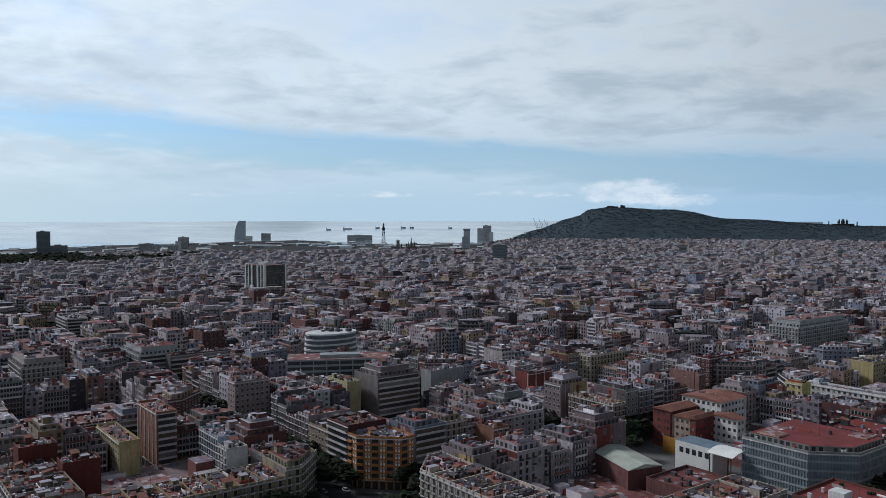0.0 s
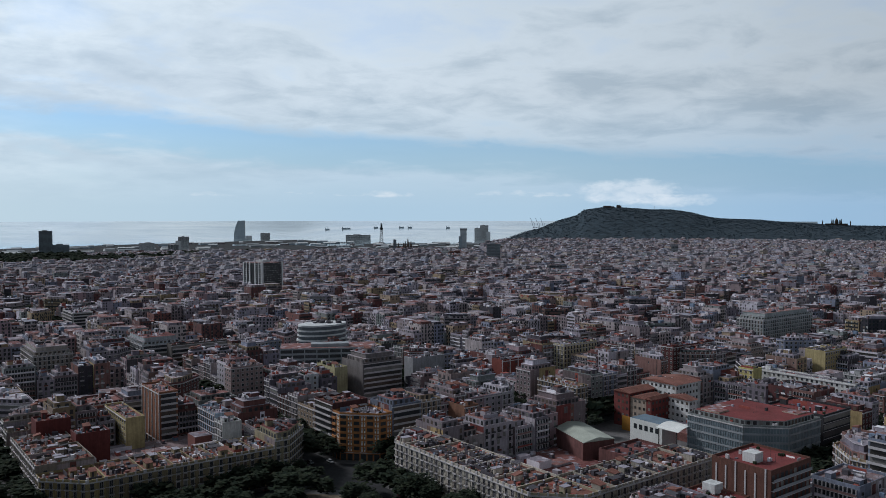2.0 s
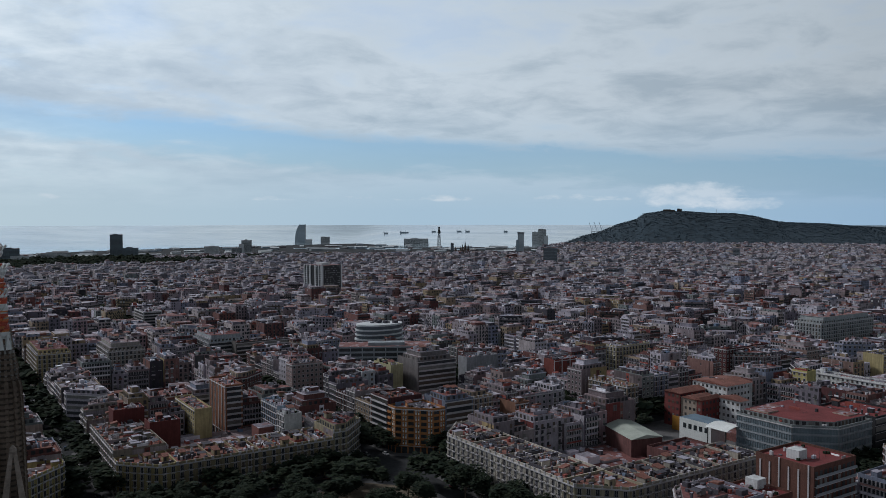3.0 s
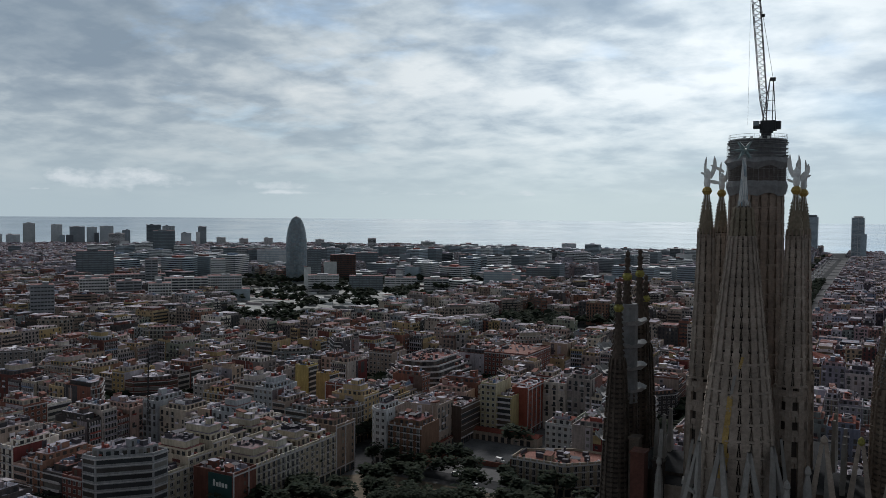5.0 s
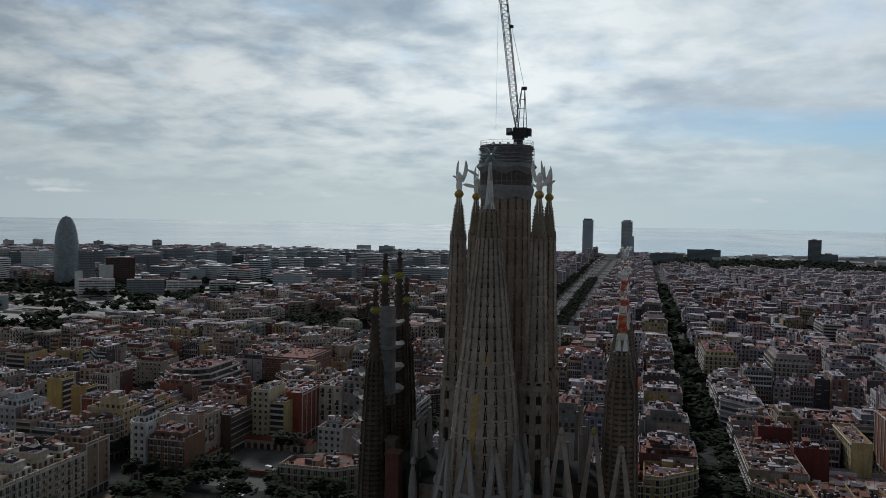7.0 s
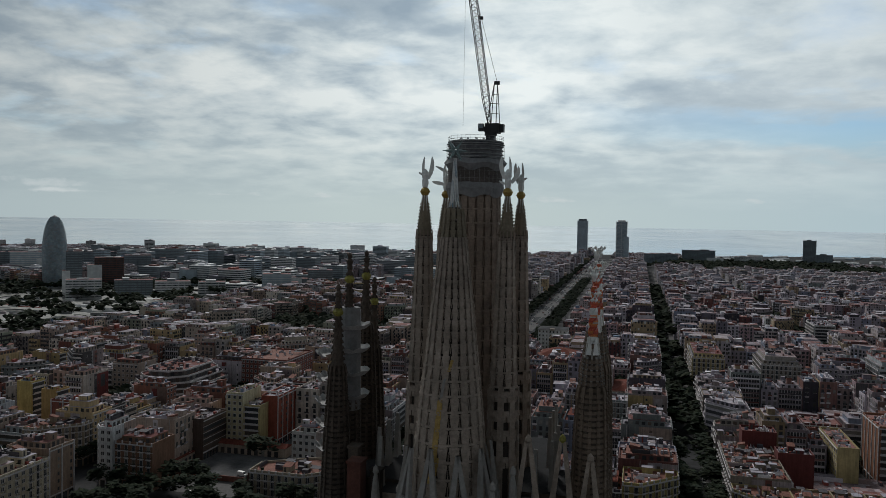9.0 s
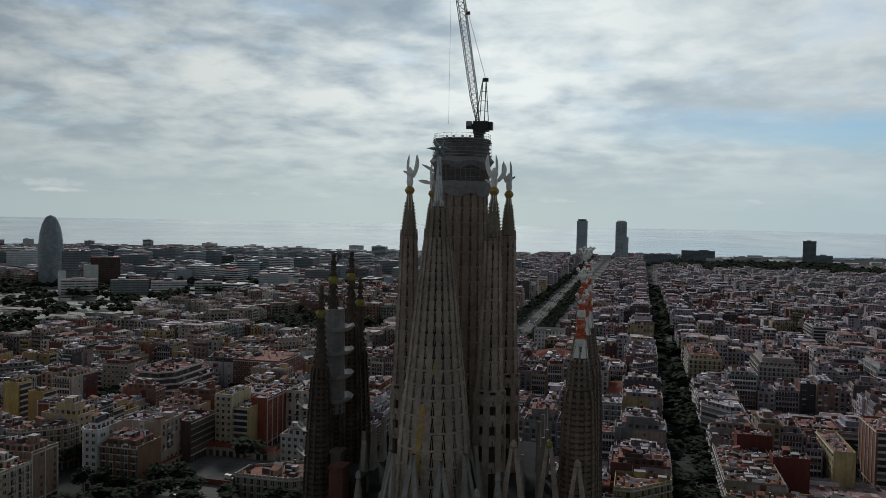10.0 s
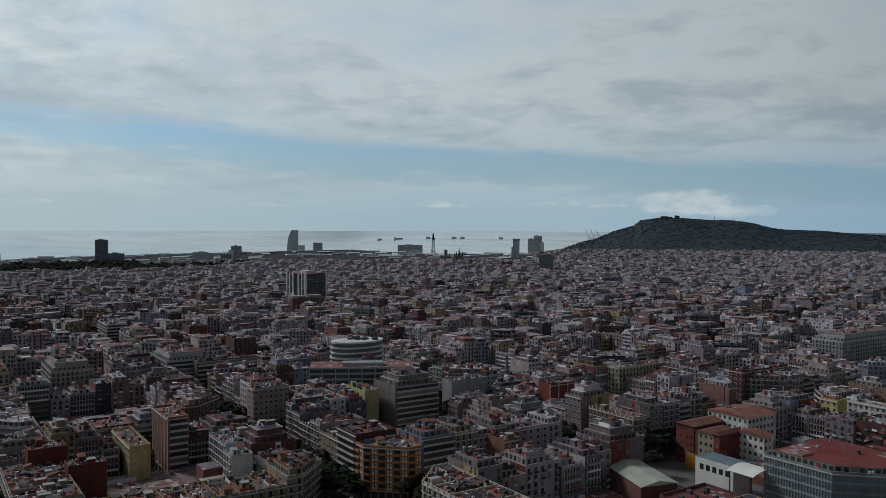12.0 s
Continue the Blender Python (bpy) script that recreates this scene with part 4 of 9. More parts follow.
def rooftop(poly, top, rng, rich, flat=False):
    """Penthouse, stair house and clutter of a flat roof: a list of (name, shape)."""
    made = []
    xs, ys = [p[0] for p in poly], [p[1] for p in poly]
    cx, cy = sum(xs) / len(xs), sum(ys) / len(ys)
    busy = []

    def free_spot(w, d, tries=14):
        for _ in range(tries):
            x, y = rng.uniform(min(xs) + 0.8, max(xs) - w - 0.8), rng.uniform(min(ys) + 0.8, max(ys) - d - 0.8)
            if all(inside(poly, x + a, y + b) for a, b in ((0, 0), (w, 0), (0, d), (w, d))):
                if all(x + w < a or x > c or y + d < b or y > e for a, b, c, e in busy):
                    busy.append((x, y, x + w, y + d))
                    return x, y
        return None

    if rng.random() < 0.75 and not flat:
        small = shrink(poly, rng.uniform(2.6, 4.2))
        ph = Shape()
        h = rng.uniform(2.5, 3.0)
        ph.hexa([(x, y, top) for x, y in small], [(x, y, top + h) for x, y in small], "wall", "roof")
        for p, q in zip(small, small[1:] + small[:1]):
            d = math.hypot(q[0] - p[0], q[1] - p[1])
            for k in range(int(d / 2.6)):
                u = (k + 0.5) * d / int(d / 2.6)
                ph.poly([along(p, q, uu, 0.05, zz) for uu, zz in ((u - 0.8, top + 0.1), (u + 0.8, top + 0.1), (u + 0.8, top + 2.1), (u - 0.8, top + 2.1))], "shade")
        made.append(("penthouse", ph))
        top += h
        poly = small
        if rng.random() < 0.35 and min(max(p[0] for p in small) - min(p[0] for p in small), max(p[1] for p in small) - min(p[1] for p in small)) > 8:
            small = shrink(poly, 2.4)
            ph = Shape()
            ph.hexa([(x, y, top) for x, y in small], [(x, y, top + 2.6) for x, y in small], "wall", "roof")
            ph.hexa([(x, y, top + 2.6) for x, y in shrink(small, -0.5)], [(x, y, top + 2.8) for x, y in shrink(small, -0.5)], "trim", "roof", bottom=True)
            made.append(("upper_penthouse", ph))
            top += 2.8
            poly = small
        xs, ys = [p[0] for p in poly], [p[1] for p in poly]
    for _ in range(rng.choice((0, 1, 1, 2))):
        w, d, h = rng.uniform(2.0, 3.4), rng.uniform(2.2, 4.4), rng.uniform(1.9, 2.8)
        spot = free_spot(w, d)
        if spot:
            x, y = spot
            st = Shape()
            st.box(x, y, top, x + w, y + d, top + h, "wall", None, bottom=False)
            if rng.random() < 0.5:
                st.box(x - 0.15, y - 0.15, top + h, x + w + 0.15, y + d + 0.15, top + h + 0.15, "bits")
            else:
                st.hexa([(x - 0.2, y - 0.2, top + h), (x + w + 0.2, y - 0.2, top + h), (x + w + 0.2, y + d + 0.2, top + h), (x - 0.2, y + d + 0.2, top + h)],
                        [(x - 0.2, y - 0.2, top + h + 0.1), (x + w + 0.2, y - 0.2, top + h + 0.1), (x + w + 0.2, y + d + 0.2, top + h + 0.9), (x - 0.2, y + d + 0.2, top + h + 0.9)], "roof_terra", bottom=True)
            st.box(x + 0.5, y - 0.03, top + 0.05, x + 1.4, y, top + 2.0, "shade")
            made.append(("stair_house", st))
    for _ in range(int(rich * rng.uniform(0.6, 1.4))):
        kind = rng.random()
        if kind < 0.34:
            w, d, h = rng.uniform(0.8, 1.6), rng.uniform(0.8, 1.4), rng.uniform(0.8, 1.5)
        elif kind < 0.47:
            w, d, h = rng.uniform(1.6, 3.6), rng.uniform(1.4, 2.6), rng.uniform(1.3, 2.2)
        elif kind < 0.62:
            w, d, h = (rng.uniform(4, 8), 0.22, rng.uniform(1.0, 1.9)) if rng.random() < 0.5 else (0.22, rng.uniform(4, 8), rng.uniform(1.0, 1.9))
        elif kind < 0.85:
            w, d, h = 0.6, 0.6, rng.uniform(1.4, 2.6)
        else:
            w, d, h = rng.uniform(2.5, 5.5), rng.uniform(2.0, 3.4), 0.14
        spot = free_spot(w, d)
        if not spot:
            continue
        x, y = spot
        cl = Shape()
        made.append((("roof_divider" if min(w, d) < 0.3 else "chimney" if w == 0.6 else "awning" if h < 0.2 else "roof_shed" if kind >= 0.34 else "roof_unit"), cl))
        if h < 0.2:  # awnings and pergolas on four posts
            lift = rng.uniform(1.9, 2.4)
            cl.hexa([(x, y, top + lift - 0.35), (x + w, y, top + lift - 0.35), (x + w, y + d, top + lift), (x, y + d, top + lift)],
                    [(x, y, top + lift - 0.27), (x + w, y, top + lift - 0.27), (x + w, y + d, top + lift + 0.08), (x, y + d, top + lift + 0.08)], "bits", bottom=True)
            for a in (0.1, w - 0.2):
                for b in (0.1, d - 0.2):
                    cl.box(x + a, y + b, top, x + a + 0.1, y + b + 0.1, top + lift - 0.3, "iron", bottom=False)
        else:
            cl.box(x, y, top, x + w, y + d, top + h, "bits", bottom=False)
            if w == 0.6:
                cl.box(x - 0.1, y - 0.1, top + h, x + 0.7, y + 0.7, top + h + 0.12, "bits", bottom=False)
    if rng.random() < 0.35:
        x, y = cx + rng.uniform(-2, 2), cy + rng.uniform(-2, 2)
        cl = Shape()
        made.append(("aerial", cl))
        cl.bar((x, y, top), (x, y, top + rng.uniform(4, 7)), 0.05, "iron")
    return made


def building_shapes(poly, fronts, backs, floors, style, rng, fh=3.05, rich=9, near=None, flat=False, faces=None):
    """The body, roof and roof parts of an apartment house on a plan polygon (anticlockwise)."""
    top = 4.3 + (floors - 1) * fh
    body = Shape()
    shell(body, poly, -1.5, top, 0.95, "wall", "roof")
    n = len(poly)
    for k in fronts:
        facade(body, poly[k], poly[(k + 1) % n], floors, fh, style, rng, near)
    for k in backs:
        plain_back(body, poly[k], poly[(k + 1) % n], floors, fh, rng)
    for k, face_style in (faces or {}).items():
        facade(body, poly[k], poly[(k + 1) % n], floors, fh, face_style, rng)
    for k in range(n):
        if k not in fronts and k not in backs and faces is None:
            party_wall(body, poly[k], poly[(k + 1) % n], top, rng)
    return body, rooftop(poly, top, rng, rich, flat)


def lot_poly(kind, w, deep):
    if kind == "row":
        return [(-w / 2, 0), (w / 2, 0), (w / 2, deep), (-w / 2, deep)], [0], [2]
    c, e = CHAMFER, CHAMFER + 7.0  # the corner of the block at the origin, the block in the +x +y quarter
    return [(e, 0), (e, e), (0, e), (0, c), (c, 0)], [2, 3, 4], []


def block_lots(rng):
    """Lots round a block: kind, width, stretch, x, y, angle, all from the block's middle."""
    lots = []
    for side in range(4):
        a = side * math.pi / 2
        c, s = math.cos(a), math.sin(a)
        ox, oy = -BLOCK, -BLOCK
        lots.append(("corner", 0, 1.0, c * ox - s * oy, s * ox + c * oy, a, side, 0))
        span = 2 * BLOCK - 2 * (CHAMFER + 7.0)
        widths = []
        while sum(widths) < span - 6:
            widths.append(rng.choice((8, 9, 10, 10, 11, 12, 13, 15, 18)))
        k = span / sum(widths)
        u = -span / 2
        for nth, w in enumerate(widths):
            x, y = u + w * k / 2, -BLOCK
            lots.append(("row", w, k, c * x - s * y, s * x + c * y, a, side, nth + 1))
            u += w * k
    return lots


STYLE_WORDS = {0: "with iron balconies and tall windows", 1: "with long stacked balconies", 2: "with plain punched windows", 3: "with ribbon windows", 4: "with loggias and pale window strips",
               5: "with pale upright lines", 6: "with finned glazing"}
WINDOW_MESHES = {}


def shared(kind, w, h):
    key = (kind, round(w, 1), round(h, 1))
    if key not in WINDOW_MESHES:
        s = window_mesh(key[1], key[2]) if kind == "window" else balcony_mesh(key[1], key[2])
        WINDOW_MESHES[key] = s.mesh(kind)
    return WINDOW_MESHES[key]


def place_building(kind, w, k, x, y, z, a, floors, style, rng, detail, deep=22.0, wall=None, label="", group="apartment buildings of the block", rich=12, tint=None, roof=None, poly=None, name="apartment_building", category="apartment building", fh=3.05, flat=False, faces=None):
    """A house near the walk, with parts of its own."""
    poly, fronts, backs = poly or lot_poly(kind, w * k, deep)
    near = [] if detail > 1 else None
    body, tops = building_shapes(poly, fronts, backs, floors, style, rng, rich=rich, near=near, fh=fh, flat=flat, faces=faces)
    if not tint and not roof and -60 < x < 260 and y > 60 and rng.random() < 0.3:
        roof = rng.choice(("roof_terra", "roof_bright"))
    if roof:
        for s in [body] + [t for _, t in tops]:
            s.names = [roof if nm == "roof" else nm for nm in s.names]
    # wall brightness set by place, standing in for uneven light and vignetting
    tint = (*(tint or [(1.16 if x < -60 else 0.74 if x < 260 else 0.86) * c for c in rng.choice(EAST if x < -60 else WALLS)]), 1.0)
    ob = thing(name, body, label or "rendered apartment building " + STYLE_WORDS[style], category, group,
               at=Matrix.Translation((x, y, z)) @ Matrix.Rotation(a, 4, "Z"))
    ob.color = tint
    small = Shape()
    zt = max(v[2] for v in body.v[2 * len(poly):3 * len(poly)]) - 0.95
    roof_clutter(small, shrink(poly, 1.0), zt, rng, 26 if detail > 1 else 20)
    for name, s in tops:
        if not s.f:
            continue
        if detail < 2 and name not in ("penthouse", "upper_penthouse", "stair_house", "roof_shed", "awning"):
            small.add(s, 0, 0, 0)
        else:
            part(name, s, ob).color = tint
    if small.f:
        cl = part("roof_clutter", small, ob, "small vents, pots, tanks and low walls of the roof terrace")
        cl.color = tint
        tagged(cl, kind="stuff")
    for what, ww, hh, px, py, pz, turn in near or ():
        part(what, shared(what, ww, hh), ob, at=Matrix.Translation((px, py, pz)) @ Matrix.Rotation(turn, 4, "Z"))
    return ob


LIB = {}


def library(kind, w, floors, style, variant):
    """Shapes for the houses of the middle distance."""
    key = (kind, w, floors, style, variant)
    if key not in LIB:
        rng = random.Random(str(key))
        poly, fronts, backs = lot_poly(kind, w, 22.0)
        body, tops = building_shapes(poly, fronts, backs, floors, style, rng, rich=8)
        for _, s in tops:
            body.add(s, 0, 0, 0)
        roof_clutter(body, shrink(poly, 1.0), 4.3 + (floors - 1) * 3.05, rng, 14)
        body.names = [{"wall": "wall_far", "roof": "roof_far"}.get(nm, nm) for nm in body.names]
        LIB[key] = body
    return LIB[key]


EAST_OF = {}


def for_place(shape, x):
    """The same house in the warmer renders of the north-eastern blocks."""
    if x > -60:
        return shape
    if id(shape) not in EAST_OF:
        e = Shape()
        e.v, e.f, e.m = shape.v, shape.f, shape.m
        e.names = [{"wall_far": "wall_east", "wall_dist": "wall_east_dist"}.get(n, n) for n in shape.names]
        EAST_OF[id(shape)] = e
    return EAST_OF[id(shape)]


FAR_LIB = {}


def far_shape(kind, w, floors, style, variant, level):
    """A simple house for the far town: level 1 has single windows, 2 window bands, 3 bands of the top storeys."""
    key = (kind, w, floors, style, variant, level)
    if key in FAR_LIB:
        return FAR_LIB[key]
    rng = random.Random(str(key))
    poly, fronts, backs = lot_poly(kind, w, 22.0)
    fh = 3.05
    top = 4.3 + (floors - 1) * fh
    s = Shape()
    inner = shrink(poly, 0.5)
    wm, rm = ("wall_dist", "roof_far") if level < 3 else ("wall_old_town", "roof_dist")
    if level < 2:
        shell(s, poly, -1.0, top, 0.9, wm, rm)
    else:
        s.hexa([(x, y, -1.0) for x, y in poly], [(x, y, top + 0.4) for x, y in poly], wm)
        s.poly([(x, y, top + 0.45) for x, y in inner], rm)
    for k in fronts + (backs if level == 1 else []):
        p, q = poly[k], poly[(k + 1) % len(poly)]
        d = math.hypot(q[0] - p[0], q[1] - p[1])
        bays = max(1, int(d / 3.2))
        for f in range(max(1, floors - (6 if level == 1 else 4 if level == 2 else 3)), floors - 1 + (level > 1)):
            z = 4.3 + (f - (level > 1)) * fh + 0.5
            if level > 2 and f % 2:
                continue
            if style == 1 or level > 1:
                s.poly([along(p, q, u, 0.12, zz) for u, zz in ((0.7, z), (d - 0.7, z), (d - 0.7, z + 1.4), (0.7, z + 1.4))], "shade")
                continue
            for b in range(bays):
                mid = (b + 0.5) * d / bays
                s.poly([along(p, q, u, 0.12, zz) for u, zz in ((mid - 0.65, z), (mid + 0.65, z), (mid + 0.65, z + 1.9), (mid - 0.65, z + 1.9))], "glass")
    xs, ys = [p[0] for p in inner], [p[1] for p in inner]
    for _ in range(rng.randint(8, 12) if level < 2 else rng.randint(5, 8) if level < 3 else rng.randint(2, 4)):
        bw, bd, bh = rng.choice(((1.2, 1.2, 1.2), (2.4, 3.2, 2.3), (0.3, 6.0, 1.4), (6.5, 0.3, 1.3), (3.2, 2.0, 1.6), (1.0, 1.0, 2.2), (4.5, 3.5, 2.6)))
        bw, bd, bh = bw * rng.uniform(0.7, 1.3), bd * rng.uniform(0.7, 1.3), bh * rng.uniform(0.7, 1.3)
        x, y = rng.uniform(min(xs), max(xs) - bw), rng.uniform(min(ys), max(ys) - bd)
        if inside(inner, x, y) and inside(inner, x + bw, y + bd):
            s.box(x, y, top, x + bw, y + bd, top + bh + (0.45 if level > 1 else 0), "bits", bottom=False)
    if rng.random() < 0.6:
        small = shrink(inner, 2.6)
        s.hexa([(x, y, top) for x, y in small], [(x, y, top + 2.8) for x, y in small], wm, rm)
    FAR_LIB[key] = s
    return s


def pave_shape():
    s = Shape()
    e, c = BLOCK + 4.6, CHAMFER + 1.5
    ring = [(-e + c, -e), (e - c, -e), (e, -e + c), (e, e - c), (e - c, e), (-e + c, e), (-e, e - c), (-e, -e + c)]
    s.hexa([(x, y, -1.0) for x, y in ring], [(x, y, 0.15) for x, y in ring], "pave")
    return s


PAVE = pave_shape().mesh("pavement")
PARKS = {(1, 0), (-1, 0)}
BASILICA = {(0, 0)}


def special_zone(x, y):
    """Open ground that is no street block: the square with gardens by the round tower, the large park, the harbour."""
    az, r = azimuth(x, y)
    if (-45 < az < -30 and 850 < r < 1480) or (-30 <= az < -27 and 1000 < r < 1250):
        return True
    if (2 < az < 13 and 2110 < r < 2760) or (13 <= az < 20 and 2130 < r < 2500):
        return True
    if -28 < az < -20 and 760 < r < 930:
        return True
    return r > coast(az) - 90


def avenue_x(y):
    """The middle of the broad avenue that runs to the shore beside the twin towers."""
    return -66.0 - 0.013 * (y - 600.0)


def courtyard(rng, rich):
    s = Shape()
    e = BLOCK - 24.0
    s.box(-e + 2, -e + 2, 0.1, e - 2, e - 2, 4.6, "roof", bottom=False)
    for n in range(rich * 4):
        w, d, h = (rng.uniform(3, 14), rng.uniform(3, 12), rng.choice((0.6, 1.0, 2.0, 3.5, 5.0, 8.0))) if n < rich else (rng.uniform(0.8, 3), rng.uniform(0.8, 4), rng.uniform(0.5, 2.2))
        x, y = rng.uniform(-e + 3, e - 3 - w), rng.uniform(-e + 3, e - 3 - d)
        s.box(x, y, 4.6, x + w, y + d, 4.6 + h, "bits", "roof_far", bottom=False)
    return s


YARDS = [courtyard(random.Random(k), 12).mesh("courtyard_roof") for k in range(6)]
# houses that stand out: (i, j, side): colour, storeys, style, roof, label; corner houses and rows of a side apart
CORNERS = {
    (-2, 1, 1): ((0.26, 0.205, 0.15), 6, 0, "roof_terra", "brown ornate corner building with iron balconies"),
    (2, 1, 0): ((0.37, 0.16, 0.06), 7, 4, None, "orange-brown corner apartment building with loggias and pale window strips"),
    (2, 0, 3): ((0.48, 0.43, 0.37), 6, 0, "roof_red", "cream corner building with iron balconies under a red roof"),
    (2, 0, 0): ((0.33, 0.285, 0.20), 6, 0, "roof_terra", "yellowish-beige corner building with iron balconies"),
    (3, -1, 3): ((0.40, 0.34, 0.22), 6, 0, "roof_terra", "cream-yellow corner building with an ornate roof edge"),
    (3, 1, 0): ((0.22, 0.15, 0.11), 7, 0, None, "brown corner apartment building with pale window frames"),
    (1, 1, 0): ((0.33, 0.265, 0.135), 5, 0, "roof_terra", "ochre corner apartment building with iron balconies"),
    (1, 1, 1): ((0.29, 0.25, 0.17), 6, 0, None, "sand-coloured corner apartment building with iron balconies"),
    (3, 1, 1): ((0.10, 0.035, 0.03), 9, 1, None, "dark red brick apartment block with stacked balconies"),
    (2, 2, 0): ((0.36, 0.25, 0.235), 7, 2, None, "pale pink corner apartment building with punched windows"),
    (-2, 0, 1): ((0.30, 0.30, 0.31), 9, 3, None, "grey corner apartment building with ribbon windows and terraces"),
    (4, 0, 3): ((0.34, 0.27, 0.10), 6, 2, None, "yellow corner apartment building with punched windows"),
    (0, 1, 1): ((0.34, 0.28, 0.12), 6, 0, "roof_terra", "yellow corner apartment building under a tiled roof"),
    (1, 1, 3): ((0.26, 0.24, 0.22), 7, 1, None, "grey corner apartment building with long balconies"),
}
ROWS = {
    (-2, 0, 1): ((0.47, 0.415, 0.33), 7, 2, None, "cream apartment building with punched windows and terraces"),
    (1, 1, 0): ((0.27, 0.215, 0.135), 5, 0, "roof_terra", "ochre-grey apartment building with iron balconies under tiles"),
    (1, 1, 3): ((0.24, 0.21, 0.175), 6, 0, "roof_terra", "sand-grey apartment building with iron balconies under tiles"),
    (2, 0, 3): ((0.47, 0.42, 0.36), 6, 0, "roof_terra", "cream apartment building with iron balconies under tiles"),
    (4, 0, 3): ((0.50, 0.49, 0.48), 6, 2, None, "white apartment building with rows of upright windows"),
    (2, 2, 0): ((0.15, 0.12, 0.11), 7, 1, None, "brown apartment building with long stacked balconies"),
    (2, 2, 3): ((0.20, 0.19, 0.185), 7, 1, None, "grey apartment building with long stacked balconies"),
    (2, 0, 0): ((0.37, 0.335, 0.285), 6, 0, "roof_terra", "grey-beige apartment building with iron balconies under tiles"),
}
EMPTY = [(-36, 395, 16, 445), (-44, 520, -8, 560), (28, 300, 72, 352), (346, -40, 430, 12), (346, 10, 376, 92), (368, 64, 408, 92), (256, -66, 300, -50), (308, -40, 336, 62), (330, -24, 334, 10), (298, 300, 352, 346), (262, 250, 340, 290), (-182, 60, -62, 116), (-256, 196, -196, 272)]  # plots with a building of their own


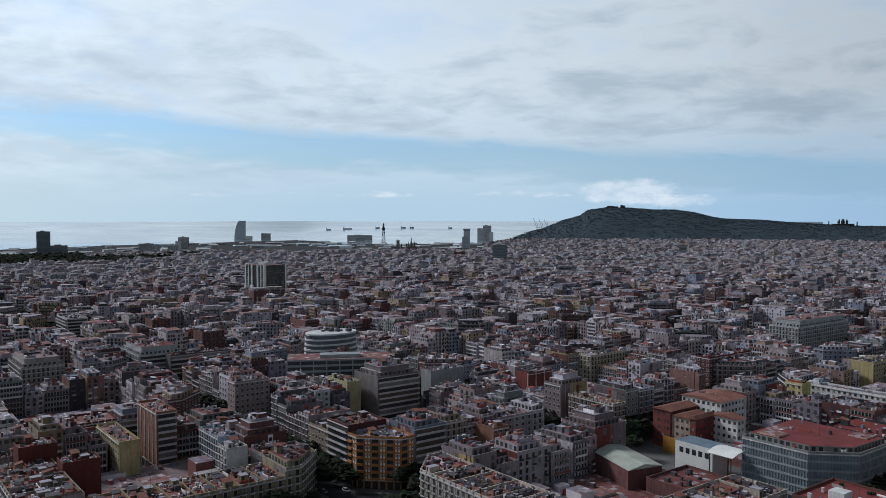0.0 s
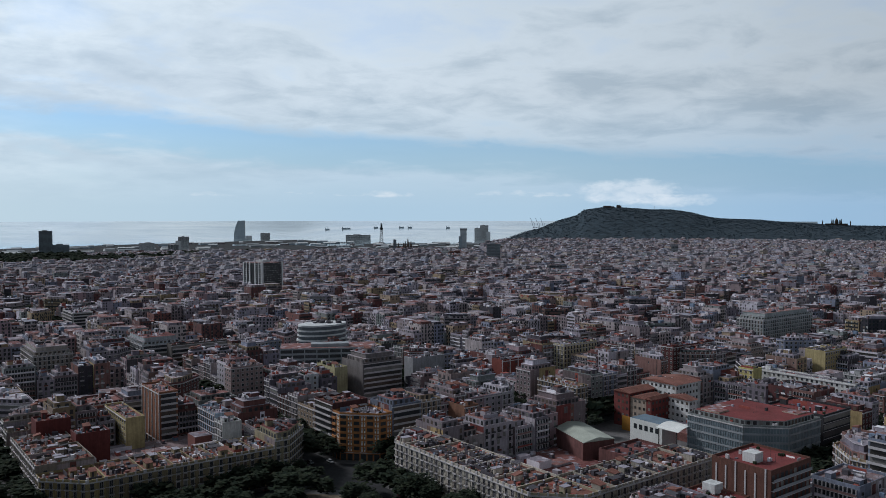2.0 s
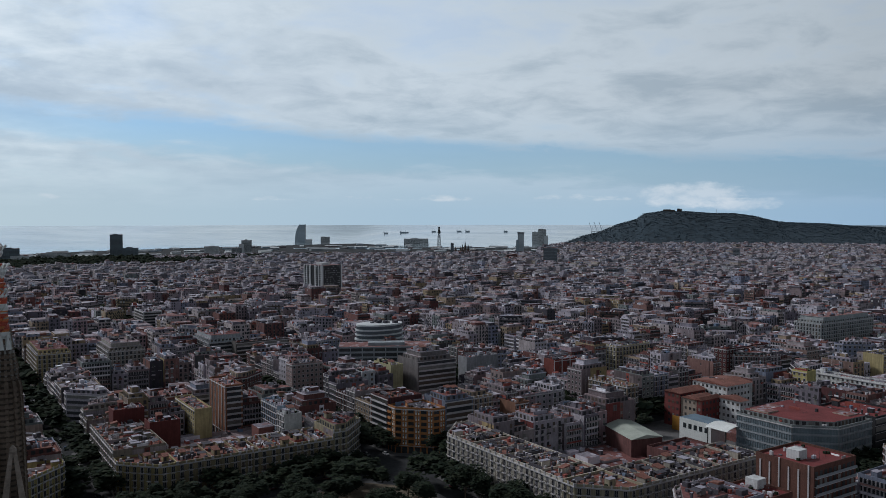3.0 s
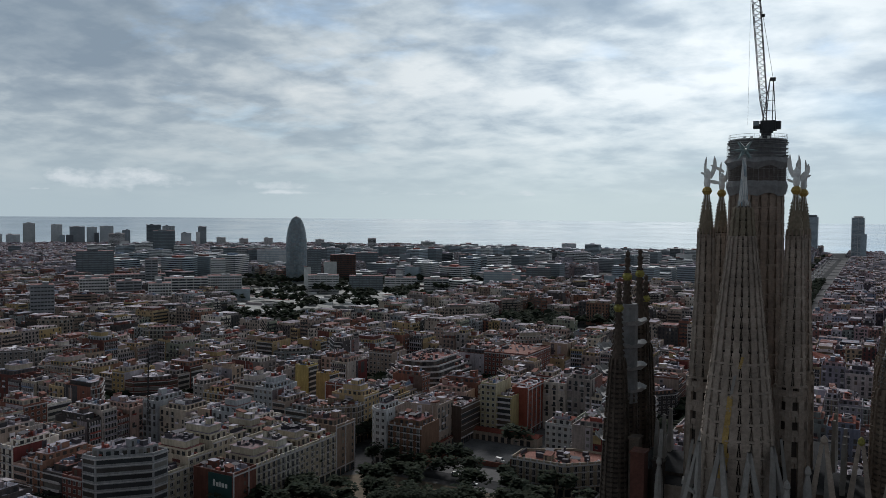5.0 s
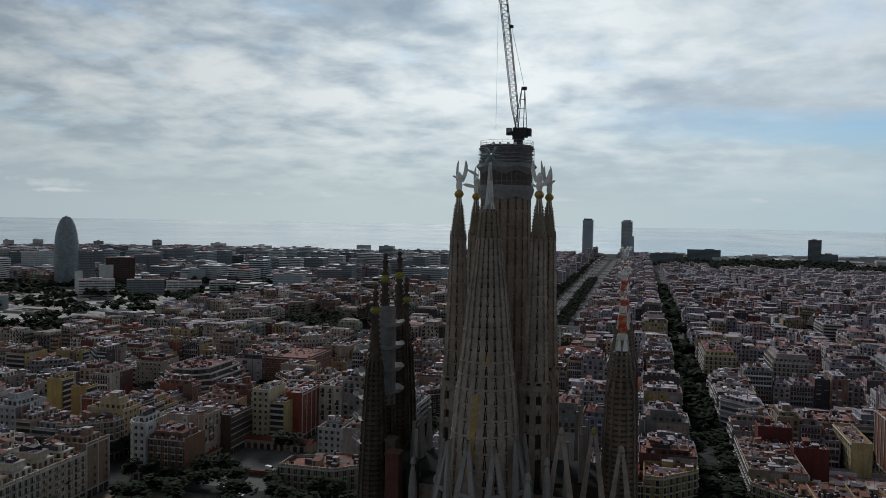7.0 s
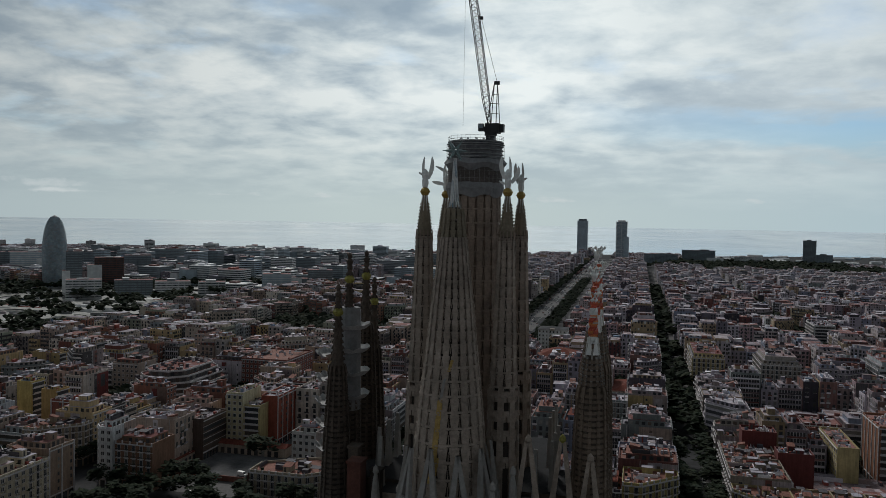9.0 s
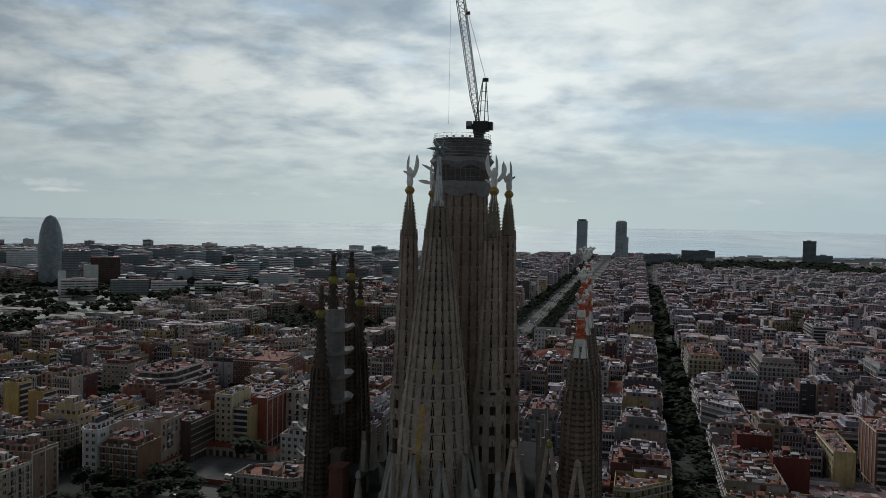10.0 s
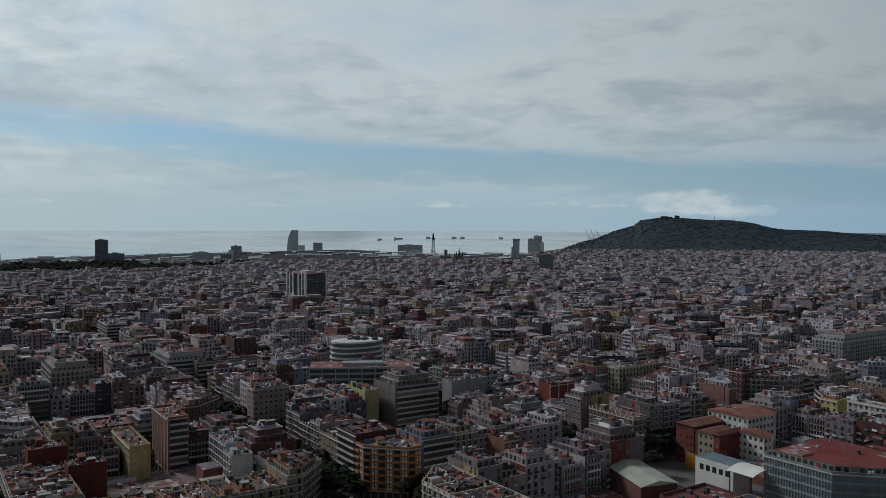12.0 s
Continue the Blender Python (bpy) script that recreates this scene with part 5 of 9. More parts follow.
LANDMARKS = [  # x, y to x, y, height, openings by side, colour, roof, label
    (95.7, 168.7, 110.2, 179.7, 26, {}, (0.12, 0.03, 0.028), None, "maroon bare-walled apartment building behind the corner house"),
    (107.4, 146.8, 121.6, 156.8, 24, {}, (0.125, 0.032, 0.03), None, "maroon bare-walled apartment building above the yard"),
    (217.4, 240.7, 238.6, 250.7, 26, {3: 2, 0: 2}, (0.33, 0.24, 0.235), None, "pale pink apartment building with punched windows"),
    (136.7, 175.9, 145.7, 213.4, 20, {3: 2}, (0.4, 0.33, 0.17), None, "low pale yellow house with a bare side wall"),
    (155.2, 182.7, 164.7, 211.0, 29, {3: 5, 0: 1}, (0.23, 0.1, 0.06), None, "orange-brown brick apartment block with stacked balconies"),
    (169.8, 145.7, 178.8, 167.9, 24, {3: 0}, (0.28, 0.35, 0.44), None, "pale blue apartment building with iron balconies"),
    (166.1, 126.7, 175.1, 136.7, 23, {3: 0}, (0.5, 0.5, 0.5), None, "narrow white apartment building with a bare grey side"),
    (202.3, 365.3, 231.3, 410.3, 27, {3: 0, 0: 1}, (0.36, 0.38, 0.4), None, "pale apartment building with long stacked balconies"),
    (219.3, 353.3, 261.5, 363.3, 26, {0: 1}, (0.1, 0.09, 0.085), None, "dark apartment building with long stacked balconies"),
    (242.0, 191.9, 251.0, 219.2, 25, {0: 2}, (0.44, 0.46, 0.49), None, "white apartment building with a bare side wall"),
    (267.3, 201.5, 276.3, 223.8, 26, {}, (0.42, 0.38, 0.23), None, "pale yellow bare-walled apartment building"),
    (280.4, 190.3, 309.1, 215.5, 29, {0: 1}, (0.17, 0.15, 0.15), None, "dark grey apartment block with stacked balconies"),
    (323.7, 198.8, 349.5, 208.8, 27, {}, (0.28, 0.28, 0.3), None, "grey apartment building with a bare party wall"),
    (353.6, 82.7, 362.6, 114.0, 24, {3: 0, 0: 0}, (0.25, 0.185, 0.125), "roof_terra", "brown ornate apartment building with iron balconies"),
    (441.2, 178.3, 475.9, 188.3, 26, {3: 0, 0: 0}, (0.44, 0.38, 0.24), None, "cream-yellow apartment building with tall windows"),
    (365.0, 158.6, 385.8, 168.6, 25, {0: 5}, (0.17, 0.045, 0.035), None, "red brick building with pale upright lines"),
    (274.9, 84.7, 283.9, 105.0, 22, {0: 2}, (0.21, 0.105, 0.07), None, "brown bare-walled house inside the block"),
    (480.7, 113.7, 527.0, 123.7, 30, {3: 2, 0: 2}, (0.095, 0.032, 0.032), "roof_red", "dark red brick apartment block with rows of windows"),
    (483.7, -8.0, 492.7, 52.0, 24, {3: 2}, (0.58, 0.57, 0.56), None, "long white apartment building with rows of upright windows"),
    (463.9, 43.2, 472.9, 53.2, 25, {3: 2}, (0.47, 0.4, 0.17), None, "yellow apartment building with punched windows"),
    (637.9, 142.4, 715.9, 166.9, 32, {3: 0, 0: 0}, (0.34, 0.365, 0.365), None, "large grey ornate apartment building with tall windows"),
    (561.3, 49.9, 591.0, 64.2, 27, {0: 2}, (0.37, 0.3, 0.155), None, "ochre-yellow apartment building with a bare side wall"),
    (512.8, -3.7, 557.5, 13.5, 24, {3: 0, 0: 0}, (0.3, 0.3, 0.3), None, "grey apartment building with dense iron balconies"),
    (-266.7, 145.8, -257.7, 155.8, 28, {1: 1}, (0.42, 0.32, 0.12), None, "yellow bare-walled apartment building with balconies"),
    (-250.6, 144.5, -241.6, 154.5, 27, {1: 1}, (0.37, 0.245, 0.1), None, "ochre bare-walled apartment building with balconies"),
    (-239.3, 137.7, -214.0, 147.7, 24, {0: 5}, (0.2, 0.07, 0.05), None, "red brick apartment building with pale upright lines"),
    (-150.8, 155.4, -141.8, 175.6, 28, {0: 2}, (0.44, 0.39, 0.265), None, "cream apartment building with a bare end wall"),
    (-142.4, 157.1, -133.4, 177.6, 24, {0: 1}, (0.38, 0.31, 0.16), None, "yellow-sided apartment building with stacked balconies"),
    (-137.4, 166.8, -128.4, 194.6, 26, {1: 5}, (0.27, 0.075, 0.05), None, "red apartment building with pale upright lines"),
    (-162.3, 134.8, -151.8, 157.3, 20, {1: 3}, (0.11, 0.08, 0.068), None, "brown apartment building with dark banded balconies"),
    (-336.2, 330.1, -289.9, 340.1, 24, {0: 0, 1: 0}, (0.27, 0.25, 0.24), None, "long grey stone building with tall windows"),
    (-200.4, 266.2, -168.9, 309.0, 26, {0: 2, 1: 2}, (0.185, 0.07, 0.055), "roof_terra", "red brick institution with rows of windows"),
    (86.7, 376.9, 108.4, 436.9, 26, {0: 0, 3: 0}, (0.42, 0.335, 0.18), None, "yellow corner apartment building beside the tree-lined street"),
    (130.4, 363.6, 155.4, 406.4, 25, {0: 0, 3: 0}, (0.31, 0.28, 0.255), None, "grey-beige ornate apartment building with iron balconies"),
    (211.1, 611.3, 229.6, 651.8, 27, {0: 1, 3: 1}, (0.42, 0.42, 0.42), None, "white apartment building with long balcony bands"),
]


def taken(kind, x, y, w, a):
    """Whether a lot of the street block is largely covered by one of the houses above."""
    deep = 22.0 if kind == "row" else CHAMFER + 7.0
    u, v = (0.0, deep / 2) if kind == "row" else (deep / 2, deep / 2)
    cx, cy = x + u * math.cos(a) - v * math.sin(a), y + u * math.sin(a) + v * math.cos(a)
    hx, hy = (w / 2 if kind == "row" else deep / 2), deep / 2
    if abs(math.sin(a)) > 0.5:
        hx, hy = hy, hx
    for x0, y0, x1, y1, *_ in LANDMARKS:
        ox, oy = min(x1, cx + hx) - max(x0, cx - hx), min(y1, cy + hy) - max(y0, cy - hy)
        if ox > 0 and oy > 0 and ox * oy > min(0.3 * hx * hy * 4, 0.3 * (x1 - x0) * (y1 - y0)):
            return True
    return False


def build_landmark_houses():
    rng = random.Random(77)
    for x0, y0, x1, y1, h, faces, tint, roof, words in LANDMARKS:
        z = ground_z(x0, y0)
        cx, cy = (x0 + x1) / 2, (y0 + y1) / 2
        plan = [(x0 - cx, y0 - cy), (x1 - cx, y0 - cy), (x1 - cx, y1 - cy), (x0 - cx, y1 - cy)]
        place_building("row", 0, 1, cx, cy, z, 0, round((h - 4.3) / 3.05) + 1, 0, rng, 1, tint=tint, roof=roof, poly=(plan, [], []), faces=faces, flat=(x1 - x0) * (y1 - y0) < 700, label=words, rich=8 if (x1 - x0) < 15 else 22)


def hero(spec, kind, w, k, x, y, z, a, rng, detail):
    tint, floors, style, roof, label = spec
    if kind == "row":
        g = rng.uniform(0.8, 1.12)
        tint, floors = tuple(v * g for v in tint), floors if roof else floors + rng.choice((-1, 0, 0, 1))
    return place_building(kind, w, k, x, y, z, a, floors, style, rng, detail, tint=tint, roof=roof, label=label, deep=22.0, flat=roof is not None)


def inner_buildings(rng):
    """Workshops and back buildings inside a block, from the block's middle: x, y, width, depth, height."""
    rows = []
    e = BLOCK - 27.0
    for _ in range(26):
        w, d, h = rng.uniform(10, 24), rng.uniform(9, 22), rng.choice((5.5, 6.5, 8, 10, 13, 16))
        x, y = rng.uniform(-e, e - w), rng.uniform(-e, e - d)
        if all(x + w < a or x > a + c or y + d < b or y > b + f for a, b, c, f, _ in rows):
            rows.append((x, y, w, d, h))
    return rows


def build_city():
    far, mid = Shape(), Shape()
    near, rest = [], []
    for i in range(-24, 31):
        for j in range(-5, 32):
            if (i, j) in PARKS or (i, j) in BASILICA:
                continue
            bx, by = GRID_X + PITCH * i, GRID_Y + PITCH * j
            az, r = azimuth(bx, by)
            seen = -63 < az < 72
            if not seen and r > 520:
                continue
            if r > min(4300, coast(az) - 60) or special_zone(bx, by):
                continue
            if (az > 40 and r > 3650) or (3 < az <= 41 and r > 2800):
                continue
            rng = random.Random(i * 1000 + j + 7)
            z = ground_z(bx, by)
            mean = rng.uniform(5.9, 6.8)
            close = seen and r < 480
            if close and (i, j) == (-1, 1):
                thing("pavement", PAVE, "grey slab pavement round the street block", "pavement", kind="structure", at=Matrix.Translation((bx, by, z)))
            elif close:
                thing("pavement", PAVE, "grey slab pavement round the street block", "pavement", kind="structure", at=Matrix.Translation((bx, by, z)))
                thing("courtyard_roof", YARDS[(i * 5 + j) % 6], "low flat roofs filling the inside of the block", "low roof", "courtyard roofs",
                      at=Matrix.Translation((bx, by, z)) @ Matrix.Rotation(((i + j) % 4) * math.pi / 2, 4, "Z"))
            else:
                (mid if r < 700 else far).add(YARD_FAR[(i * 5 + j) % 6], bx, by, z)
            if -52 < az < -8.5 and 1280 < r < 2500 and rng.random() < 0.85:  # the district of offices
                for u, v in ((-30, -30), (30, -30), (30, 30), (-30, 30)):
                    if rng.random() < 0.85:
                        w, d, h = rng.uniform(24, 52), rng.uniform(18, 44), rng.choice((9, 13, 17, 21, 25, 29, 34, 42))
                        x0, y0 = bx + u - w / 2, by + v - d / 2
                        wall, band = rng.choice((("tower_pale", "glass"), ("tower_dark", "tower_glass"), ("tower_dark", "glass"), ("tower_glass", "tower_dark"), ("tower_blue", "glass"), ("white_paint", "glass"), ("tower_grey", "tower_dark"), ("tower_dark", "tower_blue"), ("tower_pale", "tower_dark")))
                        far.box(x0, y0, z - 1, x0 + w, y0 + d, z + h, wall, rng.choice(("tower_grey", "tower_pale", "tower_dark", "roof_far")), bottom=False)
                        for f in range(int(h / 3.6)):
                            zz = z + h - 3.0 - 3.6 * f
                            far.box(x0 - 0.1, y0 - 0.1, zz, x0 + w + 0.1, y0 + d + 0.1, zz + 1.7, band, bottom=False)
                        if rng.random() < 0.5:
                            hh = h * rng.uniform(0.45, 0.8)
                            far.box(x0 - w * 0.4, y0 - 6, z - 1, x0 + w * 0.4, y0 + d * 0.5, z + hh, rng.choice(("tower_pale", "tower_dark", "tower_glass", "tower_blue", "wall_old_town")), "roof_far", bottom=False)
                        far.box(x0 + w * 0.3, y0 + d * 0.3, z + h, x0 + w * 0.6, y0 + d * 0.7, z + h + 3, "bits", bottom=False)
                continue
            for kind, w, k, x, y, a, side, nth in block_lots(rng):
                n = (side, nth)
                floors = max(4, min(9, round(rng.gauss(mean, 0.95))))
                style = rng.choice((0, 0, 1, 2, 2, 3)) if r > 300 else rng.choice((0, 0, 0, 1, 2, 3))
                if (13 < az <= 41 and r > 2450) or (az <= 13 and r > 2150):
                    floors = min(floors, 3 if r > 2500 or az > 13 else 4)
                if any(x0 < bx + x < x1 and y0 < by + y < y1 for x0, y0, x1, y1 in EMPTY):
                    continue
                if taken(kind, bx + x, by + y, w * k, a):
                    continue
                if any(math.hypot(bx + x - tx, by + y - ty) < tw / 2 + 10 for _, tx, ty, tw, _ in TOWERS):
                    continue
                off = bx + x - avenue_x(by + y)
                if by + y > 470 and -27 < off < 46:
                    continue
                if by + y > 470 and -48 < off < 0:  # tall slabs line one side of the avenue, lower houses the other
                    floors, style = rng.randint(8, 10), 1
                elif by + y > 420 and 0 < off < 85:
                    floors = min(floors, 5)
                dist = math.hypot(bx + x - MID[0], by + y - MID[1])
                lot = (dist, i, j, n, kind, w, k, bx + x, by + y, z, a, floors, style, rng.randint(0, 99999))
                (near if close else rest).append(lot)
    near.sort()
    for lot in near[:285]:
        dist, i, j, n, kind, w, k, x, y, z, a, floors, style, seed = lot
        rng = random.Random(seed)
        towards = (math.sin(a) * (MID[0] - x) - math.cos(a) * (MID[1] - y)) > 0
        spec = (ROWS if n[1] else CORNERS).get((i, j, n[0]))
        if spec:
            hero(spec, kind, w, k, x, y, z, a, rng, 2 if towards and dist < 330 and spec[2] in (0, 2) else 1)
            continue
        place_building(kind, w, k, x, y, z, a, floors, style, rng, 2 if towards and dist < 300 else 1, deep=rng.uniform(20, 24))
    for lot in near[285:] + rest:
        dist, i, j, n, kind, w, k, x, y, z, a, floors, style, seed = lot
        rng = random.Random(seed)
        az, _ = azimuth(x, y)
        if dist < 680 and -63 < az < 72:
            mid.add(for_place(library(kind, w, floors, style, rng.randint(0, 1)), x), x, y, z, a, k, rng.uniform(0.88, 1.08), rng.uniform(0.95, 1.05))
        else:
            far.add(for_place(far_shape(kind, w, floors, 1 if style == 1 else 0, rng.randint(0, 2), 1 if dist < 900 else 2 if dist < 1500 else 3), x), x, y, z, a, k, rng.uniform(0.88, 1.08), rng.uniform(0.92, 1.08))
    thing("town_blocks", mid, "dense town blocks of flat-roofed apartment buildings", "town", kind="stuff")
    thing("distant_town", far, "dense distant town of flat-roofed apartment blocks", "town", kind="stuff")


def far_yard(seed):
    rng = random.Random(seed + 50)
    s = Shape()
    e = BLOCK - 24
    s.box(-e, -e, 0, e, e, 4.5, "roof_far", bottom=False)
    for x, y, w, d, h in inner_buildings(rng):
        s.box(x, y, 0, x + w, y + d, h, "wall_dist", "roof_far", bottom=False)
        s.box(x + w * 0.3, y + d * 0.3, h, x + w * 0.3 + 3, y + d * 0.3 + 2, h + 1.5, "bits", bottom=False)
    p = BLOCK + 4.6
    c = CHAMFER + 1.5
    ring = [(-p + c, -p), (p - c, -p), (p, -p + c), (p, p - c), (p - c, p), (-p + c, p), (-p, p - c), (-p, -p + c)]
    s.hexa([(x, y, -1.0) for x, y in ring], [(x, y, 0.15) for x, y in ring], "pave")
    return s


YARD_FAR = [far_yard(k) for k in range(6)]
build_city()
build_landmark_houses()


def terraced_block(x0, y0, x1, y1, floors, rng):
    """A large block with cut corners whose upper storeys step back behind planted terraces."""
    cx, cy, c = (x0 + x1) / 2, (y0 + y1) / 2, 10.0
    hx, hy = (x1 - x0) / 2, (y1 - y0) / 2

    def plan(back):
        a, b, k = hx - back, hy - back, c - 0.4 * back
        return [(-a + k, -b), (a - k, -b), (a, -b + k), (a, b - k), (a - k, b), (-a + k, b), (-a, b - k), (-a, -b + k)]
    z = ground_z(cx, cy)
    ob = thing("apartment_building", None, "broad dark apartment block with pale balcony bands and stepped terraces", "apartment building", "apartment buildings of the block",
               at=Matrix.Translation((cx, cy, z)))
    for f in range(floors):
        back = max(0.0, f - floors + 4) * 2.6
        z0 = -1.5 if f == 0 else 1.2 + 3.05 * f
        z1 = 1.2 + 3.05 * (f + 1)
        st = Shape()
        st.hexa([(x, y, z0) for x, y in plan(back + 1.3)], [(x, y, z1 - 0.05) for x, y in plan(back + 1.3)], "wall", "roof")
        storey = part("storey", st, ob)
        storey.color = (0.11, 0.10, 0.095, 1.0)
        bd = Shape()
        bd.hexa([(x, y, z1 - 0.25) for x, y in plan(back)], [(x, y, z1) for x, y in plan(back)], "trim", "roof", bottom=True)
        ring, low = plan(back), plan(back + 0.25)
        n, k = len(bd.v), bd.slot("trim")
        for r, z in ((ring, z1 - 0.02), (ring, z1 + 0.85), (low, z1 + 0.85), (low, z1 - 0.02)):
            bd.v.extend((x, y, z) for x, y in r)
        for lvl in range(3):
            for q in range(8):
                bd.f.append((n + lvl * 8 + q, n + lvl * 8 + (q + 1) % 8, n + lvl * 8 + 8 + (q + 1) % 8, n + lvl * 8 + 8 + q))
                bd.m.append(k)
        part("balcony_band", bd, ob, "pale balcony parapet")
        win = Shape()
        wall_line = plan(back + 1.3)
        for p, q in zip(wall_line, wall_line[1:] + wall_line[:1]):
            d = math.hypot(q[0] - p[0], q[1] - p[1])
            m = max(1, int(d / 3.4))
            for g in range(m):
                u = (g + 0.5) * d / m
                win.poly([along(p, q, uu, 0.05, zz) for uu, zz in ((u - 1.1, z1 - 2.7), (u + 1.1, z1 - 2.7), (u + 1.1, z1 - 0.5), (u - 1.1, z1 - 0.5))], "shade")
        tagged(part("window_band", win, ob), kind="stuff")
        if back > 0 or f == floors - 1:
            for _ in range(26 if f < floors - 1 else 60):
                edge = plan(back - 1.6) if f < floors - 1 else plan(back + 4.0)
                p = edge[rng.randrange(8)]
                q = edge[rng.randrange(8)]
                u = rng.random()
                x, y = p[0] + (q[0] - p[0]) * u, p[1] + (q[1] - p[1]) * u
                if f < floors - 1 and inside(plan(back + 0.3), x, y):
                    continue
                base = z1 if f == floors - 1 else z0
                w, d, h = rng.uniform(0.5, 2.4), rng.uniform(0.5, 2.4), rng.uniform(0.5, 2.4)
                bit = Shape()
                bit.box(x - w / 2, y - d / 2, base, x + w / 2, y + d / 2, base + h, rng.choice(("bits", "trim", "bits", "roof_terra")), bottom=False)
                part("roof_unit", bit, ob)
    return ob


def build_special_houses():
    rng = random.Random(404)
    # glazed office block with a red roof
    plan = [(366.7, -35.0), (394.0, -35.0), (394.0, 9.0), (352.6, 9.0), (352.6, -21.0)]
    ob = place_building("corner", 0, 1, 0, 0, 0, 0, 6, 6, rng, 1, tint=(0.22, 0.235, 0.235), roof="roof_red", poly=(plan, [0, 3, 4], []), fh=3.7, rich=5,
                        name="office_building", category="office building", label="grey-green glazed office building with a dark red roof", group="office buildings")
    for x0, y0, x1, y1, h in ((356, -6, 364, 4, 3.2), (366, 0, 376, 6, 2.6), (383, -30, 391, -22, 3.0), (378, 2, 384, 7, 2.0), (360, -16, 363, -12, 1.6)):
        w = Shape()
        w.box(x0, y0, 22.8, x1, y1, 22.8 + h, "paint_cream", "roof_far", bottom=False)
        part("plant_room", w, ob, "cream plant room on the roof")
    # rounded tower of banded storeys
    s = Shape()
    def oval(r, z):
        return [(325 + 1.15 * r * math.cos(2 * math.pi * k / 28), 322 + 0.75 * r * math.sin(2 * math.pi * k / 28), z) for k in range(28)]
    s.hexa(oval(17, 0), oval(17, 35.5), "tower_dark", "roof_far")
    ob = thing("office_building", s, "rounded office building with pale banded storeys", "office building", "office buildings")
    for f in range(10):
        b = Shape()
        r = 18.2 if f < 7 else 17.6 if f < 9 else 17.2
        z = 2.2 + 3.6 * f
        b.hexa(oval(r, z), oval(r, z + 1.2), "tower_pale", bottom=True)
        part("storey_band", b, ob)
    for k in range(9):
        b = Shape()
        x, y, w, h = 325 + rng.uniform(-12, 9), 322 + rng.uniform(-8, 6), rng.uniform(1.5, 4), rng.uniform(1, 2.6)
        b.box(x, y, 35.5, x + w, y + rng.uniform(1.5, 3), 35.5 + h, "bits", bottom=False)
        part("roof_unit", b, ob)
    # a row facing the square with the pond, one end glazed in teal
    y = -4.0
    for w, tint, floors, style in ((13, (0.15, 0.06, 0.045), 6, 5), (15, (0.46, 0.40, 0.31), 6, 0), (12, (0.50, 0.47, 0.40), 6, 0), (14, (0.42, 0.36, 0.28), 6, 2), (12, (0.46, 0.40, 0.31), 6, 0), (15, (0.27, 0.19, 0.145), 7, 5)):
        place_building("row", w, 1.0, -178.0, y + w / 2, 0, math.pi / 2, floors, style, rng, 2 if style in (0, 2) else 1, tint=tint, deep=20.0)
        y += w
    s = Shape()
    s.box(-190, -4.35, 2, -178.4, -4.05, 19.5, "teal")
    panel = thing("sign_panel", s, "teal glazed end panel with a pale emblem", "sign panel")
    for k, (u0, u1, z0, z1) in enumerate(((-187.5, -186.5, 14.6, 17.2), (-186.0, -184.8, 14.6, 16.2), (-184.3, -183.7, 14.6, 16.6), (-183.2, -182.0, 14.6, 16.2), (-181.5, -180.4, 14.6, 16.2))):
        t = Shape()
        t.box(u0, -4.42, z0, u1, -4.35, z1, "white")
        part("emblem_bar", t, panel, "pale plain emblem bar")
    terraced_block(-246.0, 203.0, -204.0, 265.0, 8, rng)
    # houses round a school yard
    place_building("corner", 0, 1, -178.0, 88.0, 0, 0, 8, 2, rng, 2, tint=(0.50, 0.50, 0.51), poly=([(4, 0), (10, 0), (10, 17), (0, 17), (0, 4)], [0, 3, 4], []), label="tall narrow white corner building beside the yard")
    place_building("row", 18, 1.0, -158.8, 90.0, 0, 0, 6, 0, rng, 1, tint=(0.19, 0.105, 0.07), poly=([(-9, 0), (9, 0), (9, 17), (-9, 17)], [], []), faces={0: 0}, label="brown apartment building with a bare brick side wall")
    place_building("corner", 0, 1, -104.0, 88.0, 0, 0, 4, 0, rng, 2, tint=(0.33, 0.28, 0.22), poly=([(0, 0), (24, 0), (37, 12), (37, 24), (20, 24), (0, 12)], [0, 1, 2], []), roof="roof_terra", flat=True, label="low sand-coloured corner building with arched windows")
    place_building("row", 15, 1.0, -100.0, 138.0, 0, 0, 5, 2, rng, 1, tint=(0.46, 0.45, 0.44), deep=14, roof="roof_bright", label="white house with a red roof terrace behind the yard")
    yard = Shape()
    yard.box(-156, 112, 0.1, -112, 149, 0.4, "yard")
    thing("school_yard", yard, "pale open school yard between the houses", "yard", kind="structure")
    wl = Shape()
    wl.box(-152, 111.3, 0, -113, 111.7, 2.4, "roof_terra")
    thing("yard_wall", wl, "low tile-topped wall along the school yard", "wall", kind="structure")
    for x0, y0, x1, y1, h in ((-164, 114, -156.2, 150, 4.6), (-155, 149.2, -116, 157, 5.0)):
        shed = thing("yard_shed", None, "low pale shed with a red tiled roof beside the school yard", "shed", "sheds of the school yard")
        sh = Shape()
        sh.box(x0, y0, 0, x1, y1, h, "paint_cream", bottom=False)
        part("shed_wall", sh, shed)
        sh = Shape()
        wide = x1 - x0 > y1 - y0
        for k in range(int(max(x1 - x0, y1 - y0) / 3.6)):
            u = (x0 if wide else y0) + 1.0 + 3.6 * k
            if wide:
                sh.box(u, y0 - 0.06, 0.4, u + 2.0, y0, 3.2, "shade")
            else:
                sh.box(x1, u, 0.4, x1 + 0.06, u + 2.0, 3.2, "shade")
